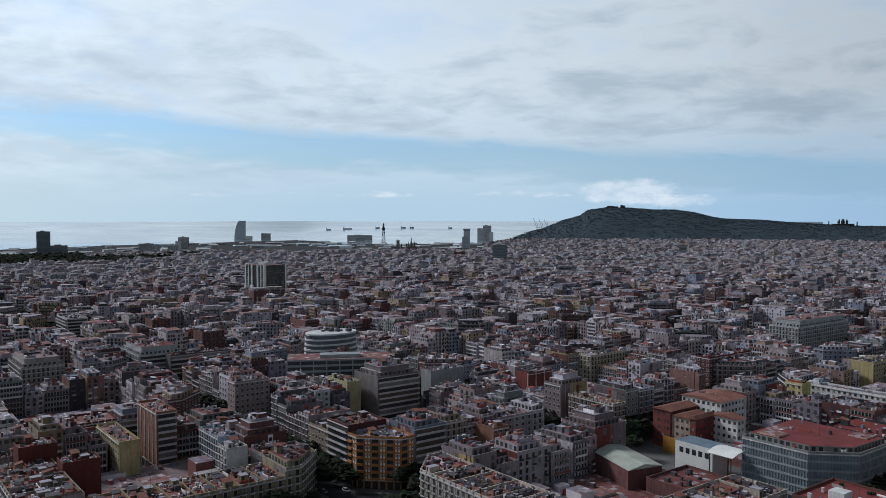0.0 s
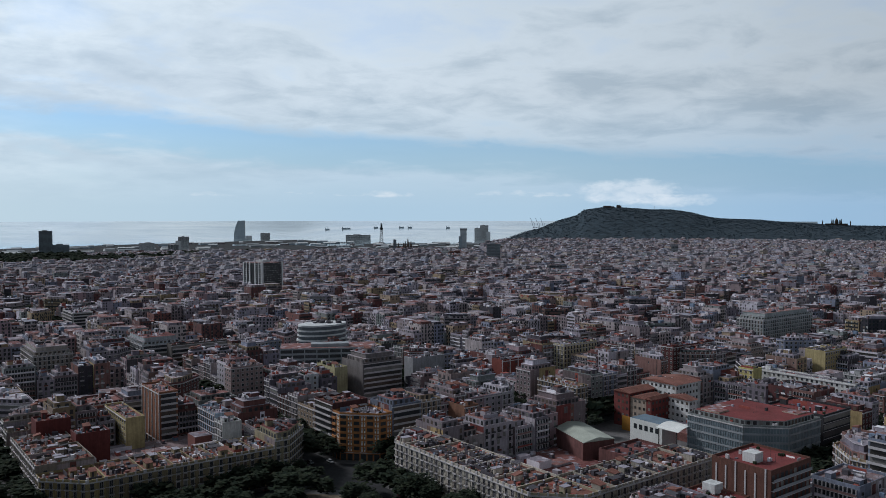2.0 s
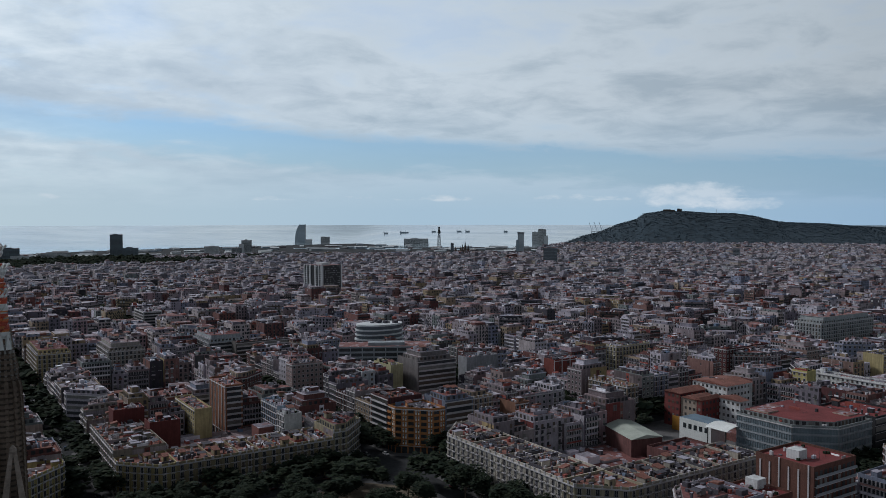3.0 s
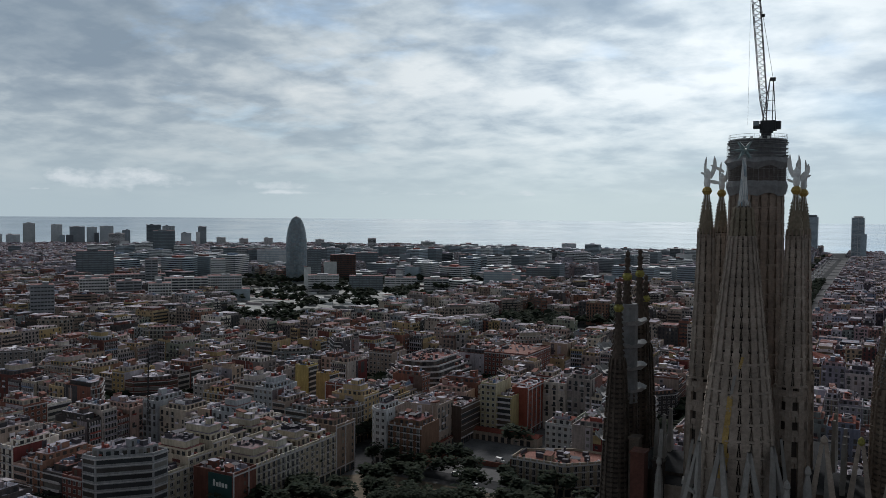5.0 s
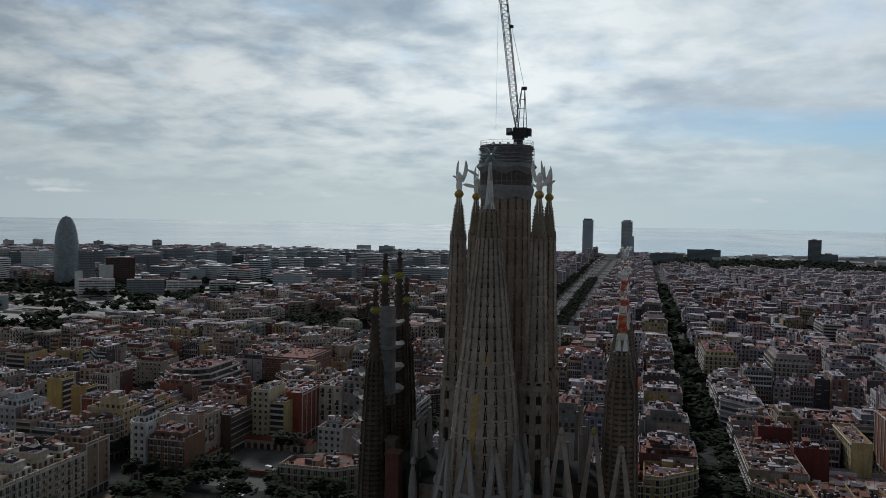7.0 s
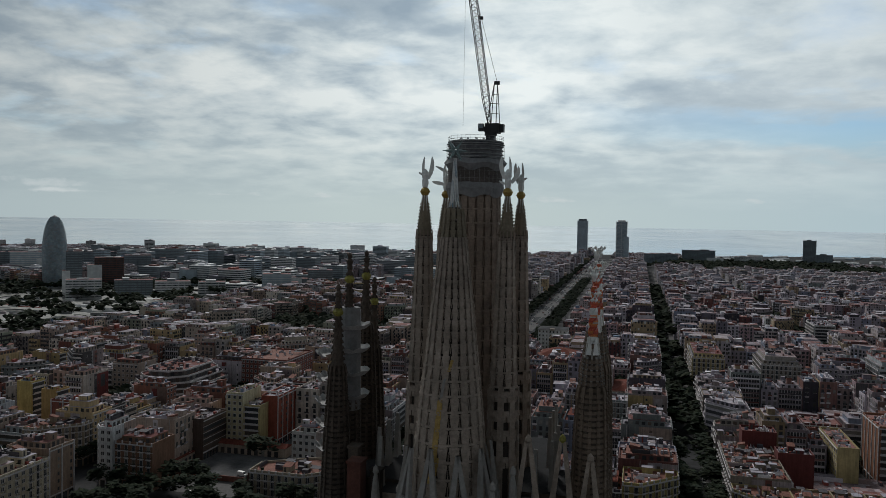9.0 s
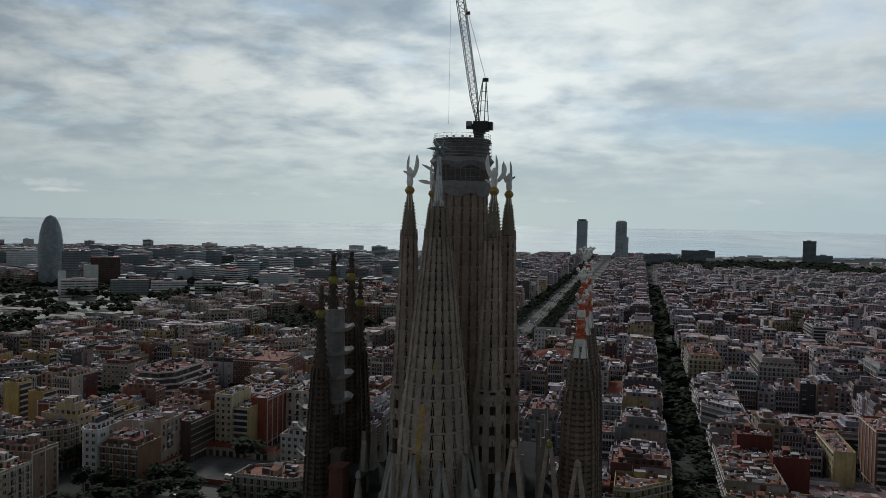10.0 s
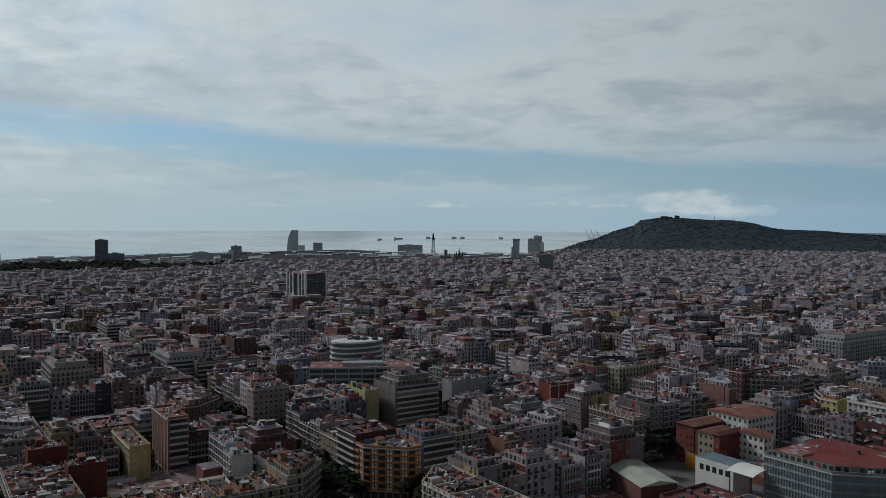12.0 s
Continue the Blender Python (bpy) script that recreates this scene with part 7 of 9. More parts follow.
    # pale gables round the foot of the apse tower
    for k in range(10):
        a = 2 * math.pi * k / 10 + 0.12
        r0 = 13.4
        g = Shape()
        t = Vector((-math.sin(a), math.cos(a), 0))
        o = Vector((math.cos(a), math.sin(a), 0))
        tip = o * (r0 - 2.0) + Vector((0, 0, 57.5 + rng.uniform(-1.5, 1.5)))
        for side in (-1, 1):
            foot = o * (r0 + 0.8) + t * side * 3.3 + Vector((0, 0, 36))
            d1, d2 = t * 1.05, o * 0.7
            g.hexa([tuple(foot - d1 - d2), tuple(foot + d1 - d2), tuple(foot + d1 + d2), tuple(foot - d1 + d2)],
                   [tuple(tip - d1 * 0.45 - d2 * 0.5), tuple(tip + d1 * 0.45 - d2 * 0.5), tuple(tip + d1 * 0.45 + d2 * 0.5), tuple(tip - d1 * 0.45 + d2 * 0.5)], "stone_pale", bottom=True)
        mid = o * (r0 + 0.2) + Vector((0, 0, 44))
        g.hexa([tuple(mid - t * 2.2 - o * 0.4), tuple(mid + t * 2.2 - o * 0.4), tuple(mid + t * 2.2 + o * 0.4), tuple(mid - t * 2.2 + o * 0.4)],
               [tuple(mid + Vector((0, 0, 1.0)) - t * 1.6 - o * 0.4), tuple(mid + Vector((0, 0, 1.0)) + t * 1.6 - o * 0.4), tuple(mid + Vector((0, 0, 1.0)) + t * 1.6 + o * 0.4), tuple(mid + Vector((0, 0, 1.0)) - t * 1.6 + o * 0.4)], "stone_pale", bottom=True)
        part("gable", g, church, "pale pointed stone gable")

    # the great crossing tower, still under scaffold at its head
    cx, cy = 0.2, 28.0
    cp = [(0, 9.3), (60, 9.0), (100, 8.3), (129, 7.7), (141.5, 7.6)]
    big = part("central_tower", core(cp, 28, "stone_brown"), church, "broad central stone tower under construction", at=Matrix.Translation((cx, cy, 0)), smooth=True)
    tagged(part("stone_skin", lattice(cp, 20, 0.52, 50, 126.6, "stone_mid", rng, course=0.5), big), kind="stuff")
    def head_part(name, shape, parent, label=""):
        return part(name, shape, parent, label, at=Matrix.Translation((0, 0, -1.7)))

    def drape(shape, r0, z0, r1, z1, r2, z2, sag):
        """A belt of netting that hangs in uneven folds."""
        n, k = len(shape.v), shape.slot("net")
        m = 48
        for q in range(m):
            a, f = 2 * math.pi * q / m, rng.uniform(-1, 1)
            low = sag * math.sin(q * 0.82) + 0.2 * f
            for r, z in ((r0, z0 + low), (r1 + 0.16 * f, z1 + low * 0.5), (r2, z2 + 0.15 * f), (r2 - 0.12, z2 + 0.15 * f), (r1 - 0.12, z1 + low * 0.5), (r0 - 0.12, z0 + low)):
                shape.v.append((r * math.cos(a), r * math.sin(a), z))
        for q in range(m):
            for j in range(6):
                shape.f.append((n + q * 6 + j, n + (q + 1) % m * 6 + j, n + (q + 1) % m * 6 + (j + 1) % 6, n + q * 6 + (j + 1) % 6))
                shape.m.append(k)

    sc = Shape()
    drape(sc, 8.2, 127.0, 8.75, 129.4, 8.3, 131.0, 0.5)
    head_part("lower_netting", sc, big, "grey debris netting")
    sc = Shape()
    sc.lathe([(8.15 + 0.06 * (k % 2), 130.5 + 0.3 * k) for k in range(18)], "screen", 24)
    head_part("dark_screen", sc, big, "dark screen round the tower head")
    sc = Shape()
    drape(sc, 8.3, 135.0, 9.4, 136.6, 8.45, 138.0, 0.55)
    head_part("upper_netting", sc, big, "grey debris netting")
    sc = Shape()
    sc.lathe([(8.0, 137.2), (8.0, 143.4)], "formwork", 24)
    for k in range(5):
        sc.lathe([(8.1, 138.1 + 1.2 * k), (8.45, 138.15 + 1.2 * k), (8.45, 138.35 + 1.2 * k), (8.1, 138.4 + 1.2 * k)], "scaffold", 24, caps=False)
    head_part("formwork_ring", sc, big)
    sc = Shape()
    for k in range(36):
        a = 2 * math.pi * k / 36
        for r in (8.25, 8.7):
            sc.bar((r * math.cos(a), r * math.sin(a), 128), (r * math.cos(a), r * math.sin(a), 144.8 if r < 8.5 else 142.5), 0.024, "scaffold")
        b = 2 * math.pi * (k + 1) / 36
        for z in (130, 132.2, 134.4, 138.6, 140.6, 142.4, 143.9, 144.7):
            r = 8.7 if z < 142.45 else 8.25
            sc.bar((r * math.cos(a), r * math.sin(a), z), (r * math.cos(b), r * math.sin(b), z), 0.028 if z < 142.45 else 0.05, "scaffold")
    head_part("scaffold_cage", sc, big, "thin steel scaffold tubes")
    dk = Shape()
    for z in (138.5, 142.35):
        dk.lathe([(8.0, z), (8.75, z), (8.75, z + 0.12), (8.0, z + 0.12)], "sheet", 24, caps=False)
    head_part("scaffold_deck", dk, big, "pale scaffold boards")
    for a in (-1.9, -1.65, -1.35, -1.1):
        pn = Shape()
        wedge(pn, a - 0.04, a + 0.04, 143.1, 143.9, 8.3, 8.62, 8.3, 8.62, "white")
        head_part("sign_panel", pn, big, "small white panel on the rail")

    # four slimmer towers round the crossing, with winged finials
    ep = [(0, 5.2), (50, 4.7), (69, 4.15), (85, 3.45), (100, 2.85), (113.6, 2.4)]
    up = [(113.6, 2.15), (117, 1.85), (121, 1.35), (124.4, 0.8), (126.5, 0.6)]
    for n, (sx, sy) in enumerate(((-1, -1), (1, -1), (-1, 1), (1, 1))):
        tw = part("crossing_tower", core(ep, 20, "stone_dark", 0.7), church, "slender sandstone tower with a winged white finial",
                  at=Matrix.Translation((cx + 12.1 * sx, cy + 13 * sy, 0)), smooth=True)
        tagged(part("stone_skin", lattice(ep, 10, 1.0, 71, 113.4, "stone", rng, course=0.5), tw), kind="stuff")
        lo = Shape()
        for k in range(8):  # tall shafts and arched openings of the lower stage
            a = 2 * math.pi * k / 8
            wedge(lo, a - 0.2, a + 0.2, 40, 71, 4.0, 5.0, 3.6, 4.5, "stone")
            for z in (50, 57.5, 63, 68.6):
                wedge(lo, a, a + math.pi / 4, z, z + 1.6, 3.6, 4.8, 3.5, 4.6, "stone")
                wedge(lo, a + 0.2, a + 0.36, z - 1.4, z, 3.6, 4.65, 3.6, 4.65, "stone")
                wedge(lo, a + math.pi / 4 - 0.36, a + math.pi / 4 - 0.2, z - 1.4, z, 3.6, 4.65, 3.6, 4.65, "stone")
        part("lower_stage", lo, tw)
        sh = Shape()
        for k in range(14):  # pointed stones that ring the shoulder
            a = 2 * math.pi * k / 14
            wedge(sh, a - 0.07, a + 0.07, 112.4, 115.2, 2.2, 2.62, 2.3, 2.42, "stone_mid")
        tagged(part("shoulder_ring", sh, tw), kind="stuff")
        ps = core(up, 14, "stone_tan", 0.0)
        part("upper_spire", ps, tw, "lighter stepped upper spire")
        tagged(part("spire_relief", crockets(up, 113.8, 122.8, 9, 0.95, "stone_tan", 0.62), tw), kind="stuff")
        rb = Shape()
        for k in range(8):
            a = 2 * math.pi * k / 8
            rb.bar((1.35 * math.cos(a), 1.35 * math.sin(a), 120.6), (0.62 * math.cos(a), 0.62 * math.sin(a), 125.6), 0.12, "white")
        part("ribbed_neck", rb, tw, "thin white glazed ribs")
        kn = Shape()
        kn.lathe([(0.7, 124.9), (1.15, 125.4), (1.5, 126.1), (1.15, 126.9), (0.7, 127.3)], "gold", 8)
        part("gilded_knob", kn, tw, "faceted gilded knob")
        fz = Matrix.Translation((0, 0, 127.0))
        turn, style = ((0.1, 0), (math.pi + 0.1, 2), (0.0, 1), (math.pi - 0.25, 0))[n]
        part("winged_finial", winged_finial(turn, style), tw, "white winged finial", at=fz)

    # the two transept fronts, four bell towers each
    for side, x in ((-1, -36.3), (1, 37.3)):
        for y, high in ((10.3, 0), (19.5, 1), (35.0, 1), (43.5, 0)):
            top = (98.6, 107.6)[high] if side < 0 else (106.8, 111.6)[high]
            mat = "stone_old" if side < 0 else "stone_brown"
            neck = top - (25 if side < 0 else 28)
            bp = [(0, 4.9), (35, 4.6), (neck * 0.75, 3.7), (neck - 6, 2.85), (neck, 2.35)]
            if side > 0:
                neck += 3.5
                bp = [(0, 5.4), (35, 5.2), (neck * 0.72, 4.6), (neck - 10.5, 4.0), (neck - 10, 3.5), (neck, 2.2)]
            words = "dark weathered bell tower with a mosaic pinnacle" if side < 0 else "tapering bell tower with an orange and white pinnacle"
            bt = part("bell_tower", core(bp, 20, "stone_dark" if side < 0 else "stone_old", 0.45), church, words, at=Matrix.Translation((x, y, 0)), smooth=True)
            lv = Shape()
            z = 20.0
            while z < neck - 1:
                r = radius_at(bp, z)
                for c in range(12):
                    a = 2 * math.pi * c / 12
                    wedge(lv, a - 0.09, a + 0.09, z, z + 1.3, r - 0.5, r + 0.3, r - 0.5, r + 0.16, mat)
                    wedge(lv, a + 0.09, a + 0.435, z, z + 0.85, r - 0.5, r - 0.1, r - 0.5, r - 0.2, mat)
                z += 1.5
            tagged(part("louvre_skin", lv, bt), kind="stuff")
            ring = Shape()
            for c in range(12):
                a = 2 * math.pi * c / 12
                if side > 0:
                    wedge(ring, a - 0.12, a + 0.12, neck - 11.4, neck - 8.6, 3.0, 4.5, 2.8, 3.9, mat)
                    for z in range(8):
                        q = radius_at(bp, neck - 8 + z)
                        wedge(ring, a - 0.1, a + 0.1, neck - 8 + z, neck - 7.45 + z, q - 0.3, q + 0.28, q - 0.3, q + 0.2, "stone_pale")
                else:
                    wedge(ring, a - 0.12, a + 0.12, neck - 1.2, neck + 1.4, 1.9, 3.0, 1.9, 2.5, mat)
            tagged(part("crown_ring", ring, bt), kind="stuff")
            tall = top - neck
            if side < 0:
                pp = [(neck, 2.0), (neck + tall * 0.3, 1.35), (neck + tall * 0.55, 0.95), (neck + tall * 0.75, 0.75), (neck + tall * 0.8, 0.6)]
                pin = core(pp, 10, "stone_old", 0.0)
                part("pinnacle", pin, bt)
                tagged(part("pinnacle_relief", crockets(pp, neck + 1, neck + tall * 0.75, 6, 1.7, "stone_old", 1.0), bt), kind="stuff")
                kn = Shape()
                kz = neck + tall * 0.62
                kn.lathe([(0.7, kz), (1.45, kz + 0.8), (1.6, kz + 1.6), (0.9, kz + 2.6)], "moss", 7)
                part("mosaic_knob", kn, bt, "yellow-green mosaic knob")
                hd = Shape()
                hz = neck + tall * 0.78
                hd.lathe([(0.5, hz), (1.0, hz + 0.8), (0.75, hz + 1.8), (1.15, hz + 2.8), (0.5, hz + 3.6), (0.85, top - 0.6), (0.2, top)], "stone_old", 6)
                hd.box(-0.35, -1.3, hz + 2.2, 0.35, 1.3, hz + 3.3, "stone_old")
                part("pinnacle_head", hd, bt)
            else:
                sh = Shape()
                for c in range(6):  # white pointed shields at the foot of the pinnacle
                    a = 2 * math.pi * c / 6
                    sh.hexa([(2.2 * math.cos(a + q), 2.2 * math.sin(a + q), neck) for q in (-0.42, 0.42)] + [(1.7 * math.cos(a), 1.7 * math.sin(a), neck)],
                            [(1.5 * math.cos(a + q), 1.5 * math.sin(a + q), neck + 4.6) for q in (-0.05, 0.05)] + [(1.2 * math.cos(a), 1.2 * math.sin(a), neck + 4.6)], "white", bottom=True)
                    sh.bar((2.3 * math.cos(a + 0.5), 2.3 * math.sin(a + 0.5), neck - 9), (1.6 * math.cos(a + 0.5), 1.6 * math.sin(a + 0.5), neck + 1), 0.3, "stone_pale")
                part("shield_ring", sh, bt, "white pointed shields and pale shafts")
                pn = Shape()
                for k in range(40):  # twisted bands of mosaic
                    z0 = neck + 3 + (tall - 9) * k / 40
                    r = 1.35 - 0.65 * k / 40
                    for c in range(4):
                        a = math.pi / 2 * c + 0.22 * k
                        wedge(pn, a, a + 1.45, z0, z0 + (tall - 9) / 40 * 0.95, 0.2, r * 1.15, 0.2, r * 1.12, "white" if k % 20 < 5 else "mosaic_red" if k % 20 < 13 or (k + c) % 3 else "mosaic")
                part("mosaic_pinnacle", pn, bt, "orange and red mosaic pinnacle")
                for zz, rr in ((neck + tall * 0.60, 1.1), (top - 3.0, 1.0)):
                    cr = Shape()
                    cr.lathe([(0.4, zz - 1.2), (rr, zz), (rr * 0.6, zz + 1.1), (0.3, zz + 1.6)], "white", 7)
                    for c in range(5):
                        a = 2 * math.pi * c / 5
                        q = Vector((math.cos(a) * (rr + 0.5), math.sin(a) * (rr + 0.5), zz + 1.9))
                        cr.bar((0, 0, zz), tuple(q), 0.28, "white")
                        cr.lathe([(0.1, q.z - 0.5), (0.5, q.z), (0.1, q.z + 0.5)], "white", 6, cx=q.x, cy=q.y)
                    part("white_tracery", cr, bt, "white knobbed tracery")
    # netting and sheets round one bell tower
    nt = Shape()
    nt.lathe([(4.0, 60), (3.7, 75), (3.6, 90), (3.3, 91)], "net", 12, cx=-36.3, cy=19.5)
    part("bell_tower_netting", nt, church, "grey netting round a bell tower")
    for tx, ty, a0, a1, levels, r in ((-36.3, 19.5, -2.2, 1.6, (63.5, 70.5, 77.5, 84.5), 3.7), (-36.3, 10.3, 2.2, 4.1, (50, 57, 63.5, 70.5, 77.5), 3.6)):
        for z in levels:
            f = Shape()
            n = 16
            rim = []
            for k in range(n + 1):
                a = a0 + (a1 - a0) * k / n
                wave = 0.35 * math.sin(k * 1.9 + z) + 0.3 * (k % 4 == 0)
                rim.append([(tx + q * math.cos(a), ty + q * math.sin(a), z + h) for q, h in ((r, 0.0), (r + 1.5, 0.15 + wave * 0.3), (r + 2.9, 1.5 + wave), (r + 2.9, 1.58 + wave), (r + 1.5, 0.25 + wave * 0.3), (r, 0.1))])
            f.tube([u[::-1] for u in rim], "sheet")
            part("debris_sheet", f, church, "pale sagging debris catching sheet")

    # body: apse, transept and nave with their roofs and gables
    nv = Shape()
    nv.box(-22, 6, 0, 22, 78, 40, "stone", "slate")
    part("nave_wall", nv, church)
    tr = Shape()
    tr.box(-38, 15, 0, 38, 39, 41, "stone_old", "slate")
    part("transept_wall", tr, church)
    ap = Shape()
    ap.lathe([(17.5, 0), (17.5, 30), (15.5, 34), (13.5, 37), (9, 40)], "stone", 14)
    part("apse_wall", ap, church)
    for s in (-1, 1):
        for k in range(7):
            y = 10 + 9.5 * k
            if 12 < y < 42 and s:
                x = 26 * s
            else:
                x = 22.5 * s
            g = Shape()
            g.hexa([(x - 0.8, y - 3.2, 36), (x + 0.8, y - 3.2, 36), (x + 0.8, y + 3.2, 36), (x - 0.8, y + 3.2, 36)],
                   [(x - 0.5, y - 0.3, 55), (x + 0.5, y - 0.3, 55), (x + 0.5, y + 0.3, 55), (x - 0.5, y + 0.3, 55)], "stone_pale", bottom=True)
            part("gable", g, church, "pale pointed stone gable")
    for gx, gy, tip, half in ((22, -3, 60.5, 4.0), (30.5, 2, 60.0, 3.6), (38, 0, 56, 3.2)):
        g = Shape()
        for side in (-1, 1):
            g.hexa([(gx + side * half - 1.0, gy - 0.7, 34), (gx + side * half + 1.0, gy - 0.7, 34), (gx + side * half + 1.0, gy + 0.7, 34), (gx + side * half - 1.0, gy + 0.7, 34)],
                   [(gx + side * 0.45 - 0.45, gy - 0.4, tip), (gx + side * 0.45 + 0.45, gy - 0.4, tip), (gx + side * 0.45 + 0.45, gy + 0.4, tip), (gx + side * 0.45 - 0.45, gy + 0.4, tip)], "stone", bottom=True)
        g.lathe([(0.5, tip - 0.4), (1.0, tip + 0.3), (0.8, tip + 1.2), (0.2, tip + 1.9)], "moss" if gx == 30.5 else "stone", 7, cx=gx, cy=gy)
        part("gable", g, church, "pale open gable of two leaning legs")
    for x, y, h in ((14, -10, 50), (-21, 1, 48), (18.5, -5, 53)):
        g = Shape()
        g.lathe([(1.5, 25), (1.3, 40), (1.0, h - 4), (0.5, h - 1.2), (0.9, h - 0.6), (0.7, h + 0.6), (0.1, h + 1.4)], "stone_pale", 8, cx=x, cy=y)
        part("pinnacle", g, church, "small pale pinnacle with a knobbed head")
    for x0, y0, x1, y1, h in ((24, -28, 52, -6, 13), (40, -6, 56, 12, 11), (-52, -26, -24, -8, 13), (-56, -8, -42, 10, 11), (42, 46, 58, 74, 12), (-58, 46, -42, 74, 12), (23, 44, 40, 76, 24), (-40, 44, -23, 76, 24)):
        b = Shape()
        b.box(x0, y0, 0, x1, y1, h, "stone_old", bottom=False)
        b.hexa([(x0 - 0.6, y0 - 0.6, h), (x1 + 0.6, y0 - 0.6, h), (x1 + 0.6, y1 + 0.6, h), (x0 - 0.6, y1 + 0.6, h)],
               [((x0 + x1) / 2 - 1, (y0 + y1) / 2 - 1, h + 5), ((x0 + x1) / 2 + 1, (y0 + y1) / 2 - 1, h + 5), ((x0 + x1) / 2 + 1, (y0 + y1) / 2 + 1, h + 5), ((x0 + x1) / 2 - 1, (y0 + y1) / 2 + 1, h + 5)], "slate")
        part("cloister_wing", b, church, "low stone wing with a dark hipped roof")
    for x, y, w, d, h, m in ((-27, 2, 4, 5, 50, "brick"), (-22, 5, 3, 3, 47, "stone_dark"), (-30, 9, 3, 4, 52, "stone_old")):
        b = Shape()
        b.box(x - w / 2, y - d / 2, 30, x + w / 2, y + d / 2, h, m)
        b.box(x - w / 2 - 0.3, y - d / 2 - 0.3, h - 0.5, x + w / 2 + 0.3, y + d / 2 + 0.3, h + 0.15, m)
        part("site_enclosure", b, church, "boarded building site enclosure")
    return church


build_basilica()
thing("pavement", PAVE, "grey slab pavement round the basilica", "pavement", kind="structure", at=Matrix.Translation((GRID_X, GRID_Y, 0)))


def build_crane():
    base = Vector((-0.8, 58.0, 144.5))
    crane = thing("tower_crane", None, "dark steel luffing crane on a tall mast behind the unfinished tower", "crane", at=Matrix.Translation(base) @ Matrix.Scale(1.13, 4))
    m = Shape()
    for k in range(33):
        z0, z1 = -94 + 2.85 * k, -94 + 2.85 * (k + 1)
        for q, (a, b) in enumerate(((-1, -1), (1, -1), (1, 1), (-1, 1))):
            c, d = ((1, -1), (1, 1), (-1, 1), (-1, -1))[q]
            m.bar((a * 1.1, b * 1.1, z0), (a * 1.1, b * 1.1, z1), 0.13, "steel")
            m.bar((a * 1.1, b * 1.1, z0), (c * 1.1, d * 1.1, z1), 0.07, "steel")
    part("mast", m, crane, "lattice mast")
    s = Shape()
    s.box(-1.3, -1.3, -0.6, 1.3, 1.3, 1.9, "steel")
    s.lathe([(1.9, 1.9), (1.9, 2.7)], "steel", 16)
    part("slewing_base", s, crane)
    s = Shape()
    s.box(-1.6, -1.6, 2.6, 2.6, 2.4, 5.4, "steel")
    s.box(-1.9, -1.9, 3.0, -1.2, 1.9, 4.4, "steel")
    part("machine_house", s, crane)
    s = Shape()
    s.box(2.4, -0.9, 2.9, 3.9, 1.4, 5.2, "steel")
    part("counterweight", s, crane)
    s = Shape()
    s.box(-3.4, -2.7, 3.0, -1.8, -1.2, 5.2, "steel")
    s.box(-3.3, -2.75, 3.9, -1.9, -2.68, 5.0, "tower_glass")
    part("cab", s, crane)
    foot, tip = Vector((-0.3, -1.2, 5.2)), Vector((-0.3, -37.5, 45.5))
    d = (tip - foot).normalized()
    u = Vector((1, 0, 0))
    w = d.cross(u).normalized()
    j = Shape()
    n = 30
    half = lambda t: 0.95 * min(1.0, 0.35 + 4 * t) * min(1.0, 0.3 + 5 * (1 - t))
    rails = []
    for k in range(n + 1):
        t = k / n
        c = foot + (tip - foot) * t
        rails.append([c + u * (a * half(t)) + w * (b * half(t)) for a, b in ((-1, -1), (1, -1), (1, 1), (-1, 1))])
    for k in range(n):
        for q in range(4):
            j.bar(tuple(rails[k][q]), tuple(rails[k + 1][q]), 0.11, "steel")
            j.bar(tuple(rails[k][q]), tuple(rails[k + 1][(q + 1) % 4]), 0.065, "steel")
            j.bar(tuple(rails[k][q]), tuple(rails[k][(q + 1) % 4]), 0.055, "steel")
    part("jib", j, crane, "lattice jib raised steeply")
    a = Shape()
    apex = Vector((1.3, 2.0, 17.8))
    for x in (-1.1, 1.6):
        a.bar((x, -0.6, 5.4), (apex.x - 0.5 + 0.35 * x, apex.y, apex.z), 0.16, "steel")
        a.bar((x + 0.6, 2.6, 5.4), (apex.x - 0.5 + 0.35 * x, apex.y, apex.z), 0.14, "steel")
    for z in (8.5, 11.5, 14.3):
        t = (z - 5.4) / 11.6
        a.bar((-1.1 + 1.4 * t, -0.6 + 2.6 * t, z), (1.6 - 0.3 * t, -0.6 + 2.6 * t, z), 0.09, "steel")
        a.bar((-1.1 + 1.4 * t, -0.6 + 2.6 * t, z), (-0.5 + 1.0 * t, 2.6 - 0.6 * t, z), 0.08, "steel")
        a.bar((1.6 - 0.3 * t, -0.6 + 2.6 * t, z), (2.2 - 0.4 * t, 2.6 - 0.6 * t, z), 0.08, "steel")
    a.box(apex.x - 0.9, apex.y - 0.5, apex.z - 0.5, apex.x + 0.7, apex.y + 0.5, apex.z + 0.5, "steel")
    part("a_frame", a, crane)
    r = Shape()
    hook = foot + (tip - foot) * 0.62 + Vector((1.2, 1.0, 1.0))
    r.bar(tuple(apex), tuple(hook), 0.06, "steel")
    r.bar(tuple(hook), tuple(foot + (tip - foot) * 0.95), 0.05, "steel")
    r.box(hook.x - 0.5, hook.y - 0.3, hook.z - 0.5, hook.x + 0.5, hook.y + 0.3, hook.z + 0.3, "steel")
    part("pendant_line", r, crane)
    r = Shape()
    r.bar(tuple(tip), (tip.x, tip.y, 0.5), 0.03, "steel")
    part("hoist_rope", r, crane)


build_crane()

